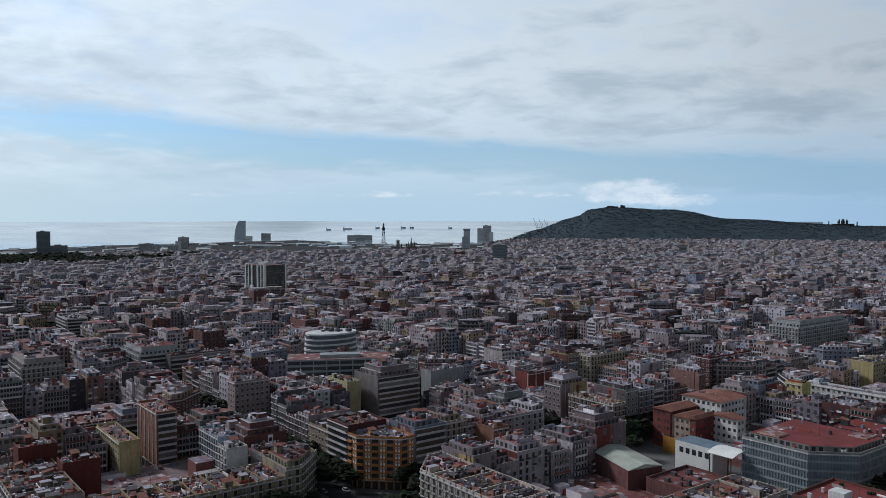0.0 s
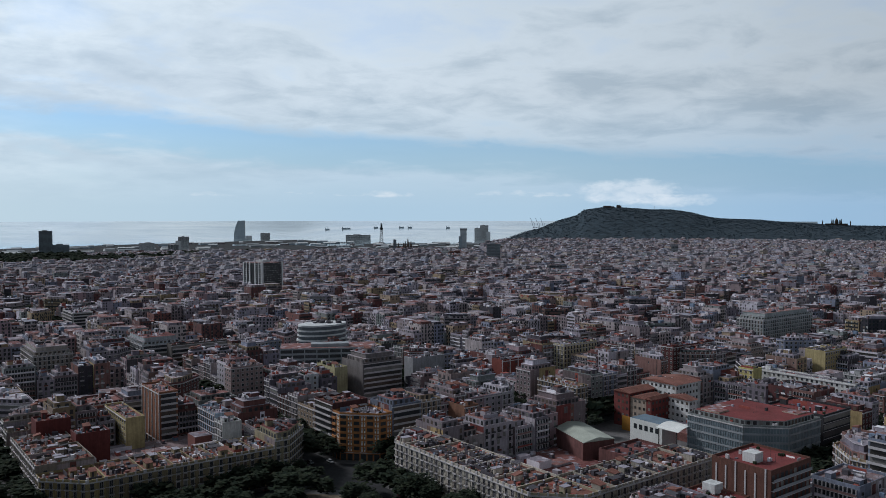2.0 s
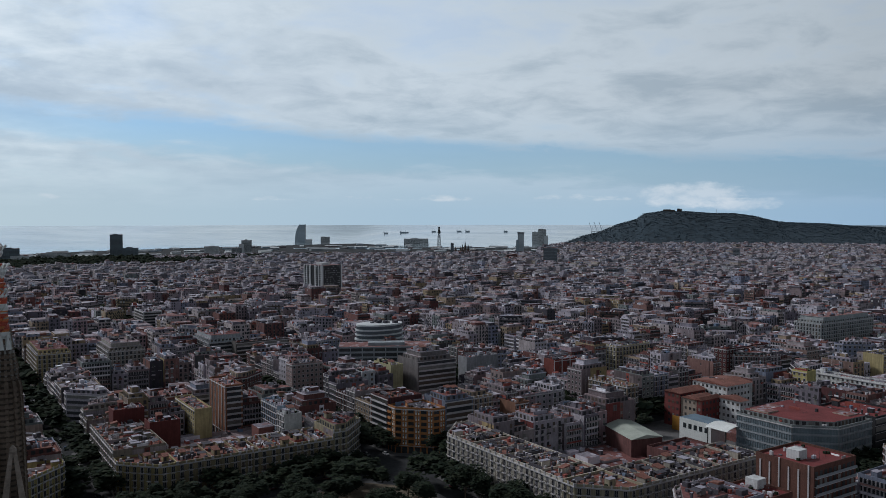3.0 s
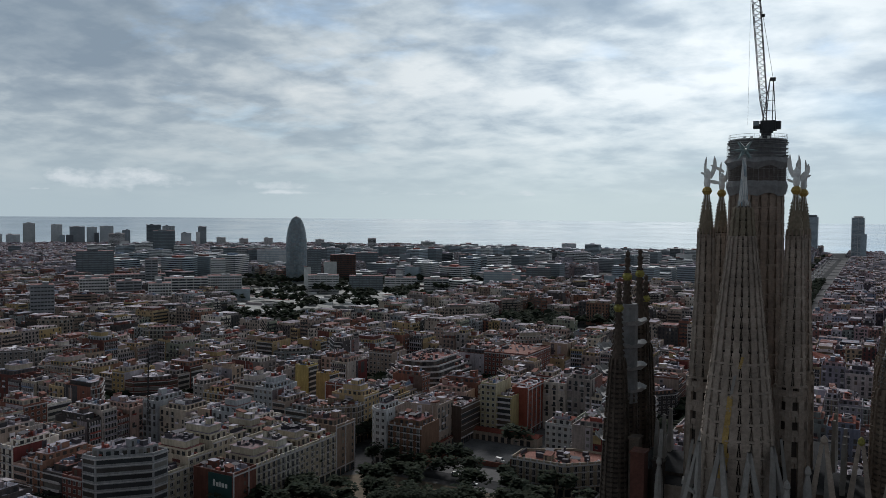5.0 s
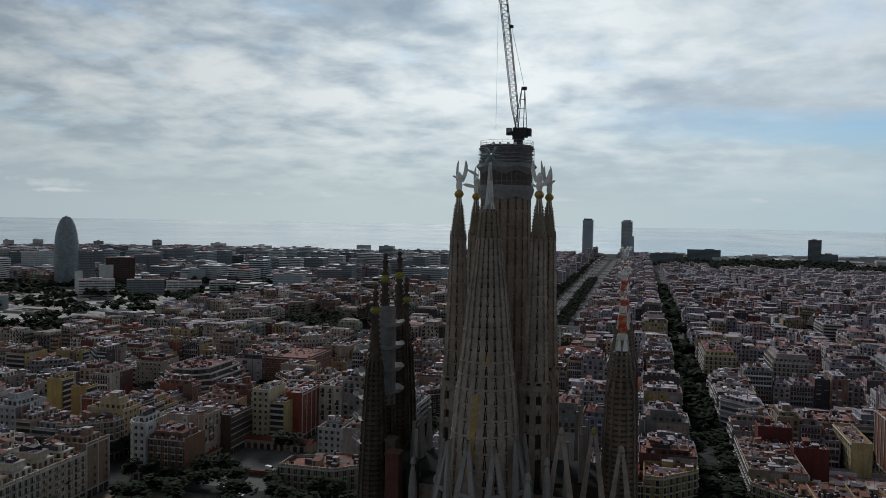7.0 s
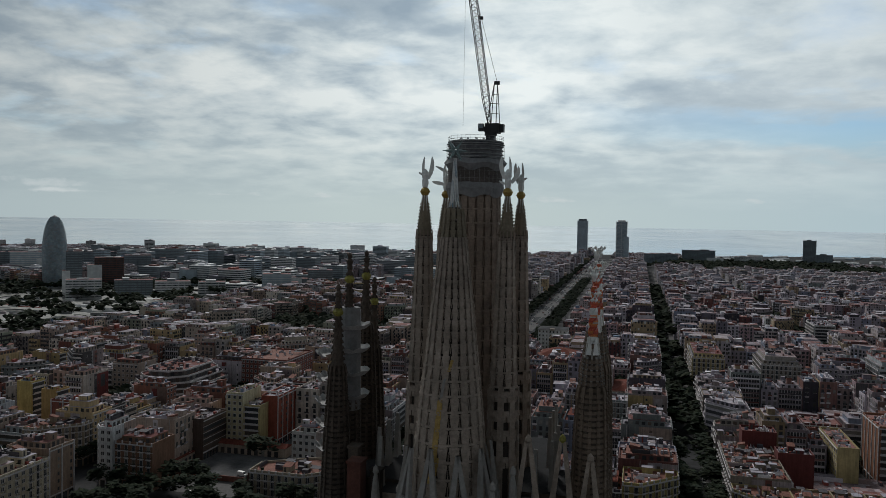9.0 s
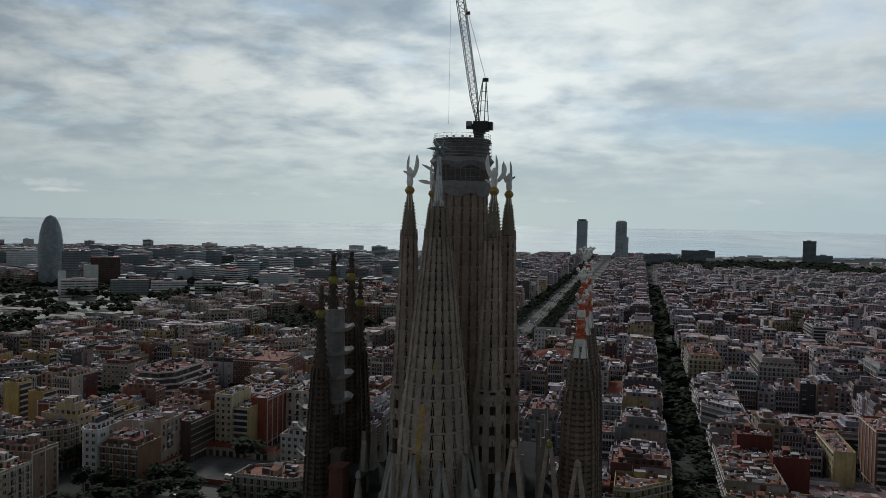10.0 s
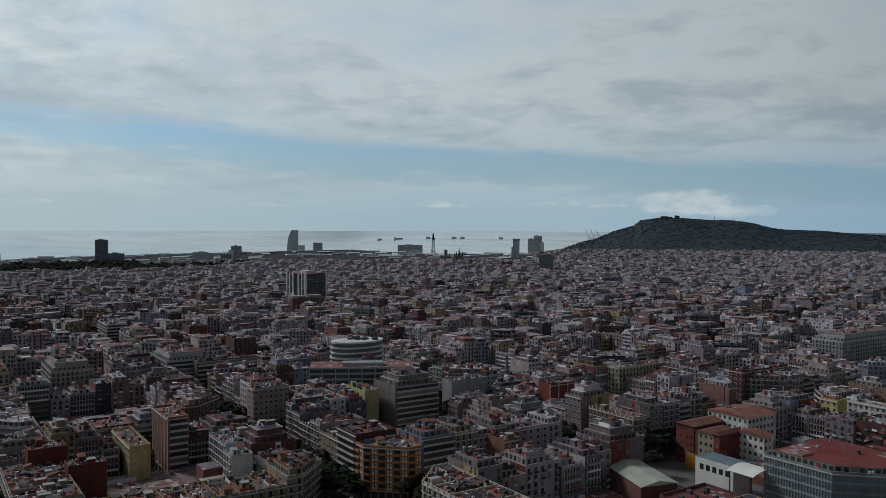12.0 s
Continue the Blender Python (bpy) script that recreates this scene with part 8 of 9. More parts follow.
# ---------------------------------------------------------------- landmarks of the town
BASE = -12.0


def tower_parts(ob, w, d, z1, kind, z0=BASE - 2):
    """A tall block with storeys: glass bands between floor edges, upright piers and a plant room on the roof."""
    wall, band = {"dark": ("tower_dark", "tower_glass"), "pale": ("tower_pale", "glass"), "glass": ("tower_blue", "tower_pale"),
                  "slab": ("tower_grey", "glass"), "shore": ("tower_blue", "tower_glass"), "grey": ("tower_grey", "glass"), "hotel": ("tower_blue", "tower_glass"), "red": ("brick", "glass")}[kind]
    rng = random.Random("%d %d %s" % (w * 7, z1 * 3, kind))
    if kind == "slab":
        # paler claddings here stand in for the haze over the shore
        wall, band = rng.choice((("tower_blue", "tower_glass"), ("tower_pale", "tower_glass"), ("tower_pale", "tower_blue"), ("tower_pale", "tower_glass"), ("tower_grey", "tower_glass")))
    tall, gap = rng.uniform(1.2, 2.2), rng.choice((3.0, 5.0, 8.0))
    s = Shape()
    s.box(-w / 2, -d / 2, z0, w / 2, d / 2, z1, wall, "roof_far", bottom=False)
    part("tower_body", s, ob)
    if z1 > 30 and rng.random() < 0.6:
        s = Shape()
        side = rng.choice((-1, 1))
        s.box(side * w * 0.5 - w * 0.25, -d / 2 - 5, z0, side * w * 0.5 + w * 0.25, d / 2 - 5, z0 + (z1 - z0) * rng.uniform(0.4, 0.8), rng.choice((wall, "tower_pale", "tower_dark", "tower_blue")), "roof_far", bottom=False)
        part("side_wing", s, ob)
    s = Shape()
    for f in range(int((z1 - z0 - 6) / 3.6)):
        z = z1 - 3.2 - 3.6 * f
        s.box(-w / 2 - 0.12, -d / 2 - 0.12, z, w / 2 + 0.12, d / 2 + 0.12, z + tall, band, bottom=True)
    if s.f:
        tagged(part("window_band", s, ob, "long bands of glazing"), kind="stuff")
    s = Shape()
    n = max(2, int(w / gap))
    for k in range(n + 1):
        x = -w / 2 + w * k / n
        for y0, y1 in ((-d / 2 - 0.4, -d / 2), (d / 2, d / 2 + 0.4)):
            s.box(x - 0.35, y0, z0, x + 0.35, y1, z1 + 0.3, wall, bottom=False)
    for k in range(4):
        y = -d / 2 + d * (k + 0.5) / 4
        s.box(-w / 2 - 0.4, y - 0.35, z0, -w / 2, y + 0.35, z1 + 0.3, wall, bottom=False)
    tagged(part("wall_pier", s, ob, "upright wall piers between the windows"), kind="stuff")
    s = Shape()
    u, half = rng.uniform(-0.25, 0.25) * w, rng.uniform(0.08, 0.2) * w
    s.box(u - half, -d * 0.3, z1, u + half, d * rng.uniform(0.0, 0.3), z1 + rng.uniform(1.5, 3.5), rng.choice((wall, "tower_grey", "tower_pale")), bottom=False)
    part("plant_room", s, ob)
    return ob


# lifted like the other far towers, haze included in the colour
M["bullet"] = material("tinted metal and glass louvres", ramp_stops=[(0.24, 0.285, 0.315), (0.265, 0.31, 0.335), (0.22, 0.26, 0.295), (0.28, 0.32, 0.345), (0.26, 0.26, 0.285), (0.24, 0.30, 0.345)], by="island", rough=0.4, grain=0.15, scale=0.3)

TOWER_WORDS = {"dark": "dark glass-clad office tower", "pale": "pale rendered tower block with window bands", "glass": "blue-grey glass office block",
               "slab": "grey residential tower block near the shore", "grey": "grey concrete office slab", "red": "red brick tower block"}


def build_towers():
    for kind, x, y, w, top in TOWERS:
        az, _ = azimuth(x, y)
        d = min(w, 24.0)
        # each is turned square to the camera's line of sight, to fit the view
        ob = thing("tower_block", None, TOWER_WORDS[kind], "tower block", "tower blocks", at=Matrix.Translation((x, y, 0)) @ Matrix.Rotation(-radians(az), 4, "Z"))
        tower_parts(ob, w, d, top, kind)


build_towers()


def build_bullet_tower():
    x, y = -869.0, 912.0
    z0, z1 = -16.0, 112.3
    ob = thing("bullet_tower", None, "tall rounded tower clad in tinted glass louvres", "skyscraper", at=Matrix.Translation((x, y, 0)))
    prof = []
    for k in range(41):
        u = k / 40
        r = 18.7 * (1.0 if u < 0.45 else math.sqrt(max(0.0, 1 - ((u - 0.45) / 0.55) ** 2.6))) * (0.93 + 0.07 * min(1, u / 0.3))
        prof.append((z0 + (z1 - z0) * u, max(0.3, r)))
    part("concrete_shell", core(prof, 40, "tower_grey", 0.8), ob, smooth=True)
    lv = Shape()
    rng = random.Random(3)
    z = z0 + 2
    while z < z1 - 3:
        r, rt = radius_at(prof, z), radius_at(prof, z + 1.9)
        for c in range(40):
            a = 2 * math.pi * c / 40
            wedge(lv, a, a + 0.145, z, z + 1.9, r - 0.7, r + rng.uniform(-0.05, 0.2), rt - 0.7, rt + rng.uniform(-0.05, 0.2), "bullet")
        z += 2.25
    tagged(part("louvre_skin", lv, ob, "tinted glass louvres"), kind="stuff")


build_bullet_tower()


def build_twin_towers():
    for name, x, y, w, top, words in (("office_skyscraper", -143, 2612, 34, 125, "tall dark office skyscraper by the shore"), ("hotel_skyscraper", -12, 2610, 33, 123, "tall hotel skyscraper in a white steel frame")):
        ob = thing(name, None, words, "skyscraper", "skyscrapers by the shore", at=Matrix.Translation((x, y, 0)))
        tower_parts(ob, w, w, top - 6, "shore" if name[0] == "o" else "hotel")
        s = Shape()
        if name[0] == "o":
            s.box(-w * 0.4, -w * 0.4, top - 6, w * 0.4, w * 0.4, top, "tower_dark", bottom=False)
            part("roof_storey", s, ob)
        else:
            e = w / 2 + 1.4
            for a, b in ((-e, -e), (e, -e), (e, e), (-e, e), (0, -e), (0, e)):
                s.bar((a, b, BASE - 2), (a, b, top - 4), 0.7, "tower_pale")
            for k in range(9):
                z = BASE + 8 + k * 14
                for p, q in (((-e, -e), (e, -e)), ((e, -e), (e, e)), ((-e, e), (e, e)), ((-e, -e), (-e, e))):
                    s.bar((*p, z), (*q, z), 0.5, "tower_pale")
                    s.bar((*p, z), (*q, min(z + 14, top - 5)), 0.4, "tower_pale")
            part("steel_frame", s, ob, "white braced steel frame")
            t = Shape()
            t.lathe([(w * 0.42, top - 6), (w * 0.42, top - 1), (w * 0.25, top)], "tower_pale", 8)
            part("roof_storey", t, ob)


build_twin_towers()


def build_stripe_tower():
    x, y, w, top = 522.9, 857.2, 39.0, 51.0
    ob = thing("tower_block", None, "white and black striped residential tower block", "tower block", "tower blocks", at=Matrix.Translation((x, y, 0)) @ Matrix.Rotation(radians(17), 4, "Z"))
    s = Shape()
    s.box(-w / 2, -w / 2, BASE, w / 2, w / 2, top, "iron", "roof_far", bottom=False)
    part("tower_body", s, ob)
    # tall white piers with dark window strips on one front, rows of small white dashes on the next
    rng = random.Random(5)
    for u, half in ((-w / 2 + 0.9, 0.9), (-w / 2 + 7, 0.6), (-5.5, 1.0), (5.5, 1.0), (w / 2 - 7, 0.6), (w / 2 - 0.9, 0.9)):
        p = Shape()
        p.box(-w / 2 - 0.9, u - half, BASE, -w / 2, u + half, top + 0.6, "white_paint", bottom=False)
        part("white_pier", p, ob)
    for u in (-w / 2 + 1.0, w / 2 - 1.0):
        p = Shape()
        p.box(u - 1.0, -w / 2 - 0.9, BASE, u + 1.0, -w / 2, top + 0.6, "white_paint", bottom=False)
        part("white_pier", p, ob)
    dashes, sills = Shape(), Shape()
    for f in range(int((top - BASE) / 3.1)):
        z = top - 2.2 - 3.1 * f
        for k in range(11):
            if rng.random() < 0.62:
                u = -w / 2 + 2.5 + (w - 5) * k / 11 + rng.uniform(0, 0.8)
                dashes.box(u, -w / 2 - 0.5, z, u + rng.uniform(0.8, 1.7), -w / 2, z + 0.75, "white_paint")
        for u0, u1 in ((-w / 2 + 3.2, -w / 2 + 8.0), (w / 2 - 8.0, w / 2 - 3.2), (-9, -5.4), (5.4, 9)):
            sills.box(-w / 2 - 0.4, u0, z, -w / 2, u1, z + (0.6 if rng.random() < 0.7 else 1.2), "white_paint")
    tagged(part("balcony_front", dashes, ob, "short white balcony fronts"), kind="stuff")
    tagged(part("window_sill", sills, ob, "white parapets under dark windows"), kind="stuff")
    p = Shape()
    p.box(-8, -8, top, 6, 6, top + 3.5, "tower_pale", bottom=False)
    part("plant_room", p, ob)


build_stripe_tower()


def build_harbour():
    # sail-shaped hotel at the end of the mole
    x, y = 1722.0, 3737.0
    sail = thing("sail_hotel", None, "sail-shaped glass hotel at the harbour mouth", "hotel", at=Matrix.Translation((x, y, 0)) @ Matrix.Rotation(radians(-24), 4, "Z"))
    s = Shape()
    n = 16
    low, rows = None, []
    for k in range(n + 1):
        u = k / n
        z = -10 + 100 * u
        left = -30 + 22 * u ** 2.6
        right = 28 - 4.0 * u
        rows.append([(left, -11, z), (right, -11, z), (right, 11, z), (left, 11, z)])
    s.tube(rows, "tower_blue")
    part("sail_body", s, sail, "blue-grey glass sail")
    s = Shape()
    s.box(24, -11.5, -10, 27, 11.5, 91, "tower_pale")
    for k in range(24):
        z = -6 + 3.9 * k
        u = (z + 10) / 100
        s.box(-30 + 22 * u ** 2.6 + 0.5, -11.4, z, 24, -11, z + 0.7, "tower_pale")
    part("facade_band", s, sail, "pale facade bands")
    s = Shape()
    s.box(28, -12, -10, 60, 12, 12, "tower_pale", "roof_far")
    part("annex", s, sail)
    # steel cable-car tower
    x, y = 1998.0, 2824.0
    ob = thing("cable_car_tower", None, "slender steel lattice tower of the harbour cable car", "lattice tower", at=Matrix.Translation((x, y, 0)))
    s = Shape()
    for k in range(12):
        z0, z1 = -12 + 7.8 * k, -12 + 7.8 * (k + 1)
        r0, r1 = 9.5 - 0.55 * k, 9.5 - 0.55 * (k + 1)
        for q in range(4):
            a, b = math.pi / 2 * q + 0.6, math.pi / 2 * (q + 1) + 0.6
            s.bar((r0 * math.cos(a), r0 * math.sin(a), z0), (r1 * math.cos(a), r1 * math.sin(a), z1), 0.75, "steel")
            s.bar((r0 * math.cos(a), r0 * math.sin(a), z0), (r1 * math.cos(b), r1 * math.sin(b), z1), 0.45, "steel")
            s.bar((r1 * math.cos(a), r1 * math.sin(a), z1), (r1 * math.cos(b), r1 * math.sin(b), z1), 0.4, "steel")
    part("lattice_shaft", s, ob)
    s = Shape()
    s.lathe([(6.5, 54), (7.5, 57), (7.5, 62), (3, 64), (2, 78), (0.5, 84)], "steel", 10)
    part("cabin_platform", s, ob)
    # rounded office tower
    ob = thing("tower_block", None, "grey office tower with a flaring crown near the harbour", "tower block", "tower blocks", at=Matrix.Translation((2040, 2290, 0)) @ Matrix.Rotation(radians(-40), 4, "Z"))
    tower_parts(ob, 24, 24, 64, "glass")
    s = Shape()
    s.hexa([(-12.6, -12.6, 58), (12.6, -12.6, 58), (12.6, 12.6, 58), (-12.6, 12.6, 58)], [(-14.5, -14.5, 66), (14.5, -14.5, 66), (14.5, 14.5, 66), (-14.5, 14.5, 66)], "tower_grey")
    part("flaring_crown", s, ob)
    # old cathedral with openwork spires
    x, y = 1500.0, 1925.0
    ch = thing("cathedral", None, "dark stone cathedral with three pointed spires", "cathedral", at=Matrix.Translation((x, y, 0)))
    s = Shape()
    s.box(-14, -30, -12, 14, 30, 14, "stone_old", "roof_far", bottom=False)
    part("nave_wall", s, ch)
    for px, py, h in ((0, -26, 50), (-11, -27, 38), (11, -27, 38), (-10, 14, 30), (10, 14, 30)):
        s = Shape()
        s.lathe([(4.4, -10), (4.2, h * 0.5), (2.6, h * 0.62), (1.2, h * 0.85), (0.2, h)], "stone_old", 8, cx=px, cy=py)
        part("spire", s, ch)
    # gantry cranes
    for az in (43.6, 43.95, 44.3):
        gx, gy = polar(az, 4350)
        ob = thing("gantry_crane", None, "grey harbour gantry crane with raised boom", "crane", "harbour gantry cranes", at=Matrix.Translation((gx, gy, 10)) @ Matrix.Rotation(-radians(az), 4, "Z"))
        s = Shape()
        for px in (-9, 9):
            for py in (-8, 8):
                s.bar((px, py, -20), (px * 0.9, py, 45), 1.1, "tower_grey")
        s.bar((-9, 0, 42), (16, 0, 42), 1.4, "tower_grey")
        part("portal_frame", s, ob)
        s = Shape()
        s.bar((-6, 0, 44), (-22, 0, 92), 1.2, "tower_grey")
        s.bar((0, 0, 42), (-2, 0, 66), 0.9, "tower_grey")
        s.bar((-2, 0, 66), (-16, 0, 76), 0.4, "tower_grey")
        part("boom", s, ob)
    # quays and sheds
    rng = random.Random(21)
    for k in range(150):
        az, r = rng.uniform(4, 46), rng.uniform(0.79, 0.985)
        qx, qy = polar(az, coast(az) * r)
        if azimuth(qx, qy)[1] > 4250:
            continue
        s = Shape()
        w, d, h = rng.uniform(18, 62), rng.uniform(14, 36), rng.uniform(3.5, 8)
        s.hexa([(-w / 2, -d / 2, BASE - 1), (w / 2, -d / 2, BASE - 1), (w / 2, d / 2, BASE - 1), (-w / 2, d / 2, BASE - 1)],
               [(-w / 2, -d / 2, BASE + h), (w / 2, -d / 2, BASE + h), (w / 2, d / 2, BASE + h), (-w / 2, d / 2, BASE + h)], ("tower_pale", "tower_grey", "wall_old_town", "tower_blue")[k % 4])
        s.hexa([(-w / 2, -d / 2 - 1, BASE + h), (w / 2, -d / 2 - 1, BASE + h), (w / 2, d / 2 + 1, BASE + h), (-w / 2, d / 2 + 1, BASE + h)],
               [(-w / 2, -0.4, BASE + h + 3), (w / 2, -0.4, BASE + h + 3), (w / 2, 0.4, BASE + h + 3), (-w / 2, 0.4, BASE + h + 3)], "tower_grey" if k % 3 else "tower_pale")
        thing("harbour_shed", s, "long pale harbour shed with a low pitched roof", "shed", "harbour sheds", at=Matrix.Translation((qx, qy, 0)) @ Matrix.Rotation(rng.uniform(-0.4, 0.4) - radians(az), 4, "Z"))
    # basins between the quays
    for az0, az1, r0, r1 in ((27.5, 31.5, 3480, 3640), (29.0, 34.0, 3700, 3820), (33.5, 38.0, 3330, 3480), (36.0, 40.5, 3560, 3700), (22.5, 26.0, 3560, 3680)):
        b = Shape()
        rim = [polar(az, r) for az, r in ((az0, r0), (az1, r0), (az1, r1), (az0, r1))]
        b.hexa([(px, py, -12.6) for px, py in rim], [(px, py, -11.2) for px, py in rim], "sea")
        thing("water", b, "still harbour basin between the quays", "harbour basin", kind="structure")
    # ships at anchor
    for az, size in ((29.0, 0.8), (30.3, 1.6), (32.4, 0.8), (34.2, 0.9), (34.8, 0.8), (37.5, 0.7)):
        r = 4560.0
        r0 = coast(az)
        u = (r - r0) / (4920 - r0)
        far = 118.5 - 4920 * math.tan(radians(0.42))
        sx, sy = polar(az, r)
        sz = -11.9 + (far + 11.9) * max(u, 0) ** 1.3
        ship = thing("cargo_ship", None, "dark cargo ship lying at anchor off the harbour", "ship", "ships at anchor", at=Matrix.Translation((sx, sy, sz)) @ Matrix.Rotation(-radians(az), 4, "Z"))
        L = 32 * size
        s = Shape()
        s.hexa([(-L * 0.45, -5, -3), (L * 0.42, -5, -3), (L * 0.42, 5, -3), (-L * 0.45, 5, -3)], [(-L / 2, -6, 5), (L / 2, -6, 5), (L / 2, 6, 5), (-L / 2, 6, 5)], "tower_blue")
        part("hull", s, ship)
        s = Shape()
        s.box(-L * 0.45, -5, 5, -L * 0.33, 5, 11, "tower_pale")
        s.bar((L * 0.1, 0, 5), (L * 0.1, 0, 12), 0.6, "steel")
        part("deckhouse", s, ship)


build_harbour()

# ---------------------------------------------------------------- the wooded hill


def ridge(az):
    stops = [(40.3, -10), (41.1, 0), (41.9, 8), (44.0, 42), (45.3, 86), (46.6, 116), (47.0, 143), (48.3, 159), (49.8, 157), (51.4, 146), (52.8, 146), (54.1, 131), (55.3, 107), (56.1, 98), (58.5, 91), (60.3, 78), (62.2, 70), (64.4, 63), (75, 60)]
    for (a0, z0), (a1, z1) in zip(stops, stops[1:]):
        if az <= a1:
            return z0 + (z1 - z0) * max(0.0, (az - a0) / (a1 - a0))
    return stops[-1][1]


def hill_height(az, r):
    top = ridge(az) + 12
    u = min(1.0, max(0.0, (r - 3650) / 850.0))
    z = BASE + top * (u * u * (3 - 2 * u)) ** 0.9
    x, y = polar(az, r)
    return z + 9.0 * u * (1.2 - u) * noise.noise((x * 0.006, y * 0.006, 0.3)) - (0 if r < 4560 else (r - 4560) * 0.25)


def build_hill():
    s = Shape()
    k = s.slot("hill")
    na, nr = 150, 40
    for a in range(na + 1):
        az = 40.2 + 32.0 * a / na
        for j in range(nr + 1):
            r = 3600 + 1200 * j / nr
            x, y = polar(az, r)
            s.v.append((x, y, hill_height(az, r)))
    for a in range(na):
        for j in range(nr):
            q = a * (nr + 1) + j
            s.f.append((q, q + nr + 1, q + nr + 2, q + 1))
            s.m.append(k)
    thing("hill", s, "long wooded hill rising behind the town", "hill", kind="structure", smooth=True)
    rng = random.Random(9)
    t = Shape()
    for _ in range(9000):
        az, r = rng.uniform(40.6, 71), 3640 + 920 * math.sqrt(rng.random())
        x, y = polar(az, r)
        z = hill_height(az, r)
        h, w = rng.uniform(2, 4.5), rng.uniform(3.5, 8)
        for q in range(3):
            ox, oy, oz = rng.uniform(-w, w), rng.uniform(-w, w), rng.uniform(0.2, 0.9) * h
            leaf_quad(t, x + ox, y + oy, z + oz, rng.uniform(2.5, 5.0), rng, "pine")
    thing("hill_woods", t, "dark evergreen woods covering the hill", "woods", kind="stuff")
    # fort on the top, with its low walls
    for az, w, h, words in ((48.7, 60, 9, "low stone fort on the hill top"), (49.4, 26, 14, "small square watch house on the hill")):
        x, y = polar(az, 4480)
        z = hill_height(az, 4480)
        b = Shape()
        b.box(-w / 2, -12, -8, w / 2, 12, h, "stone_old", bottom=False)
        b.box(-w / 2 + 2, -10, h, w / 6, 10, h + 3, "stone_old", bottom=False)
        thing("hill_fort", b, words, "fort", at=Matrix.Translation((x, y, z)) @ Matrix.Rotation(-radians(az), 4, "Z"))
    x, y = polar(51.8, 4470)
    b = Shape()
    b.bar((0, 0, -3), (0, 0, 22), 0.9, "tower_grey")
    thing("radio_mast", b, "thin grey radio mast on the hill ridge", "mast", at=Matrix.Translation((x, y, hill_height(51.8, 4470))))
    # palace with towers on the lower slope, and pale terraces
    x, y = polar(63.1, 4430)
    z = hill_height(63.1, 4430) - 3
    pal = thing("palace", None, "domed stone palace with four towers on the hillside", "palace", at=Matrix.Translation((x, y, z)) @ Matrix.Rotation(-radians(63.1), 4, "Z"))
    b = Shape()
    b.box(-50, -12, -25, 50, 12, 13, "stone_dark", bottom=False)
    part("palace_wall", b, pal)
    for px, h in ((-62, 30), (-21, 36), (-15, 36), (15, 36), (21, 36), (62, 26)):
        b = Shape()
        b.lathe([(2.8, 0), (2.8, h * 0.7), (2.0, h * 0.8), (0.3, h)], "stone_dark", 8, cx=px)
        part("corner_tower", b, pal)
    b = Shape()
    b.lathe([(9, 8), (9, 20), (8, 27), (5, 33), (1.5, 36), (0.4, 42)], "stone_dark", 14)
    part("dome", b, pal)
    for az, r, w in ((52.0, 3720, 60), (52.9, 3740, 30), (57.9, 3780, 40)):
        x, y = polar(az, r)
        b = Shape()
        for q in range(3):
            b.box(-w / 2 + 3 * q, -6 + 5 * q, -8, w / 2 - 3 * q, 6 + 5 * q, 2 + 4 * q, "tower_pale", bottom=False)
        thing("hillside_terrace", b, "pale stepped terrace building on the hillside", "building", "terraces on the hill", at=Matrix.Translation((x, y, hill_height(az, r))) @ Matrix.Rotation(-radians(az), 4, "Z"))


# ---------------------------------------------------------------- trees


def leaf_quad(s, x, y, z, size, rng, mat):
    """A small bent clump of leaves."""
    a, b = rng.uniform(0, 6.28), rng.uniform(-0.9, 0.9)
    ux, uy, uz = math.cos(a) * size * 0.5, math.sin(a) * size * 0.5, b * size * 0.25
    vx, vy, vz = -math.sin(a) * size * 0.5, math.cos(a) * size * 0.5, rng.uniform(-0.6, 0.6) * size * 0.5
    n, k = len(s.v), s.slot(mat)
    lift = size * rng.uniform(0.15, 0.4)
    s.v += [(x - ux - vx, y - uy - vy, z - uz - vz), (x + ux - vx, y + uy - vy, z + uz - vz), (x + ux + vx, y + uy + vy, z + uz + vz), (x - ux + vx, y - uy + vy, z - uz + vz), (x, y, z + lift)]
    s.f += [(n, n + 1, n + 4), (n + 1, n + 2, n + 4), (n + 2, n + 3, n + 4), (n + 3, n, n + 4)]
    s.m += [k] * 4


def leaf_fold(s, x, y, z, size, rng, mat):
    """A spray of leaves, folded along its middle."""
    a, tip = rng.uniform(0, 6.28), rng.uniform(-0.4, 0.4)
    c, d = math.cos(a) * size * 0.5, math.sin(a) * size * 0.5
    n, k = len(s.v), s.slot(mat)
    lift = size * rng.uniform(0.05, 0.2)
    s.v += [(x - c, y - d, z - tip * size * 0.5), (x + d, y - c, z - lift), (x + c, y + d, z + tip * size * 0.5), (x - d, y + c, z - lift)]
    s.f += [(n, n + 1, n + 2), (n, n + 2, n + 3)]
    s.m += [k] * 2


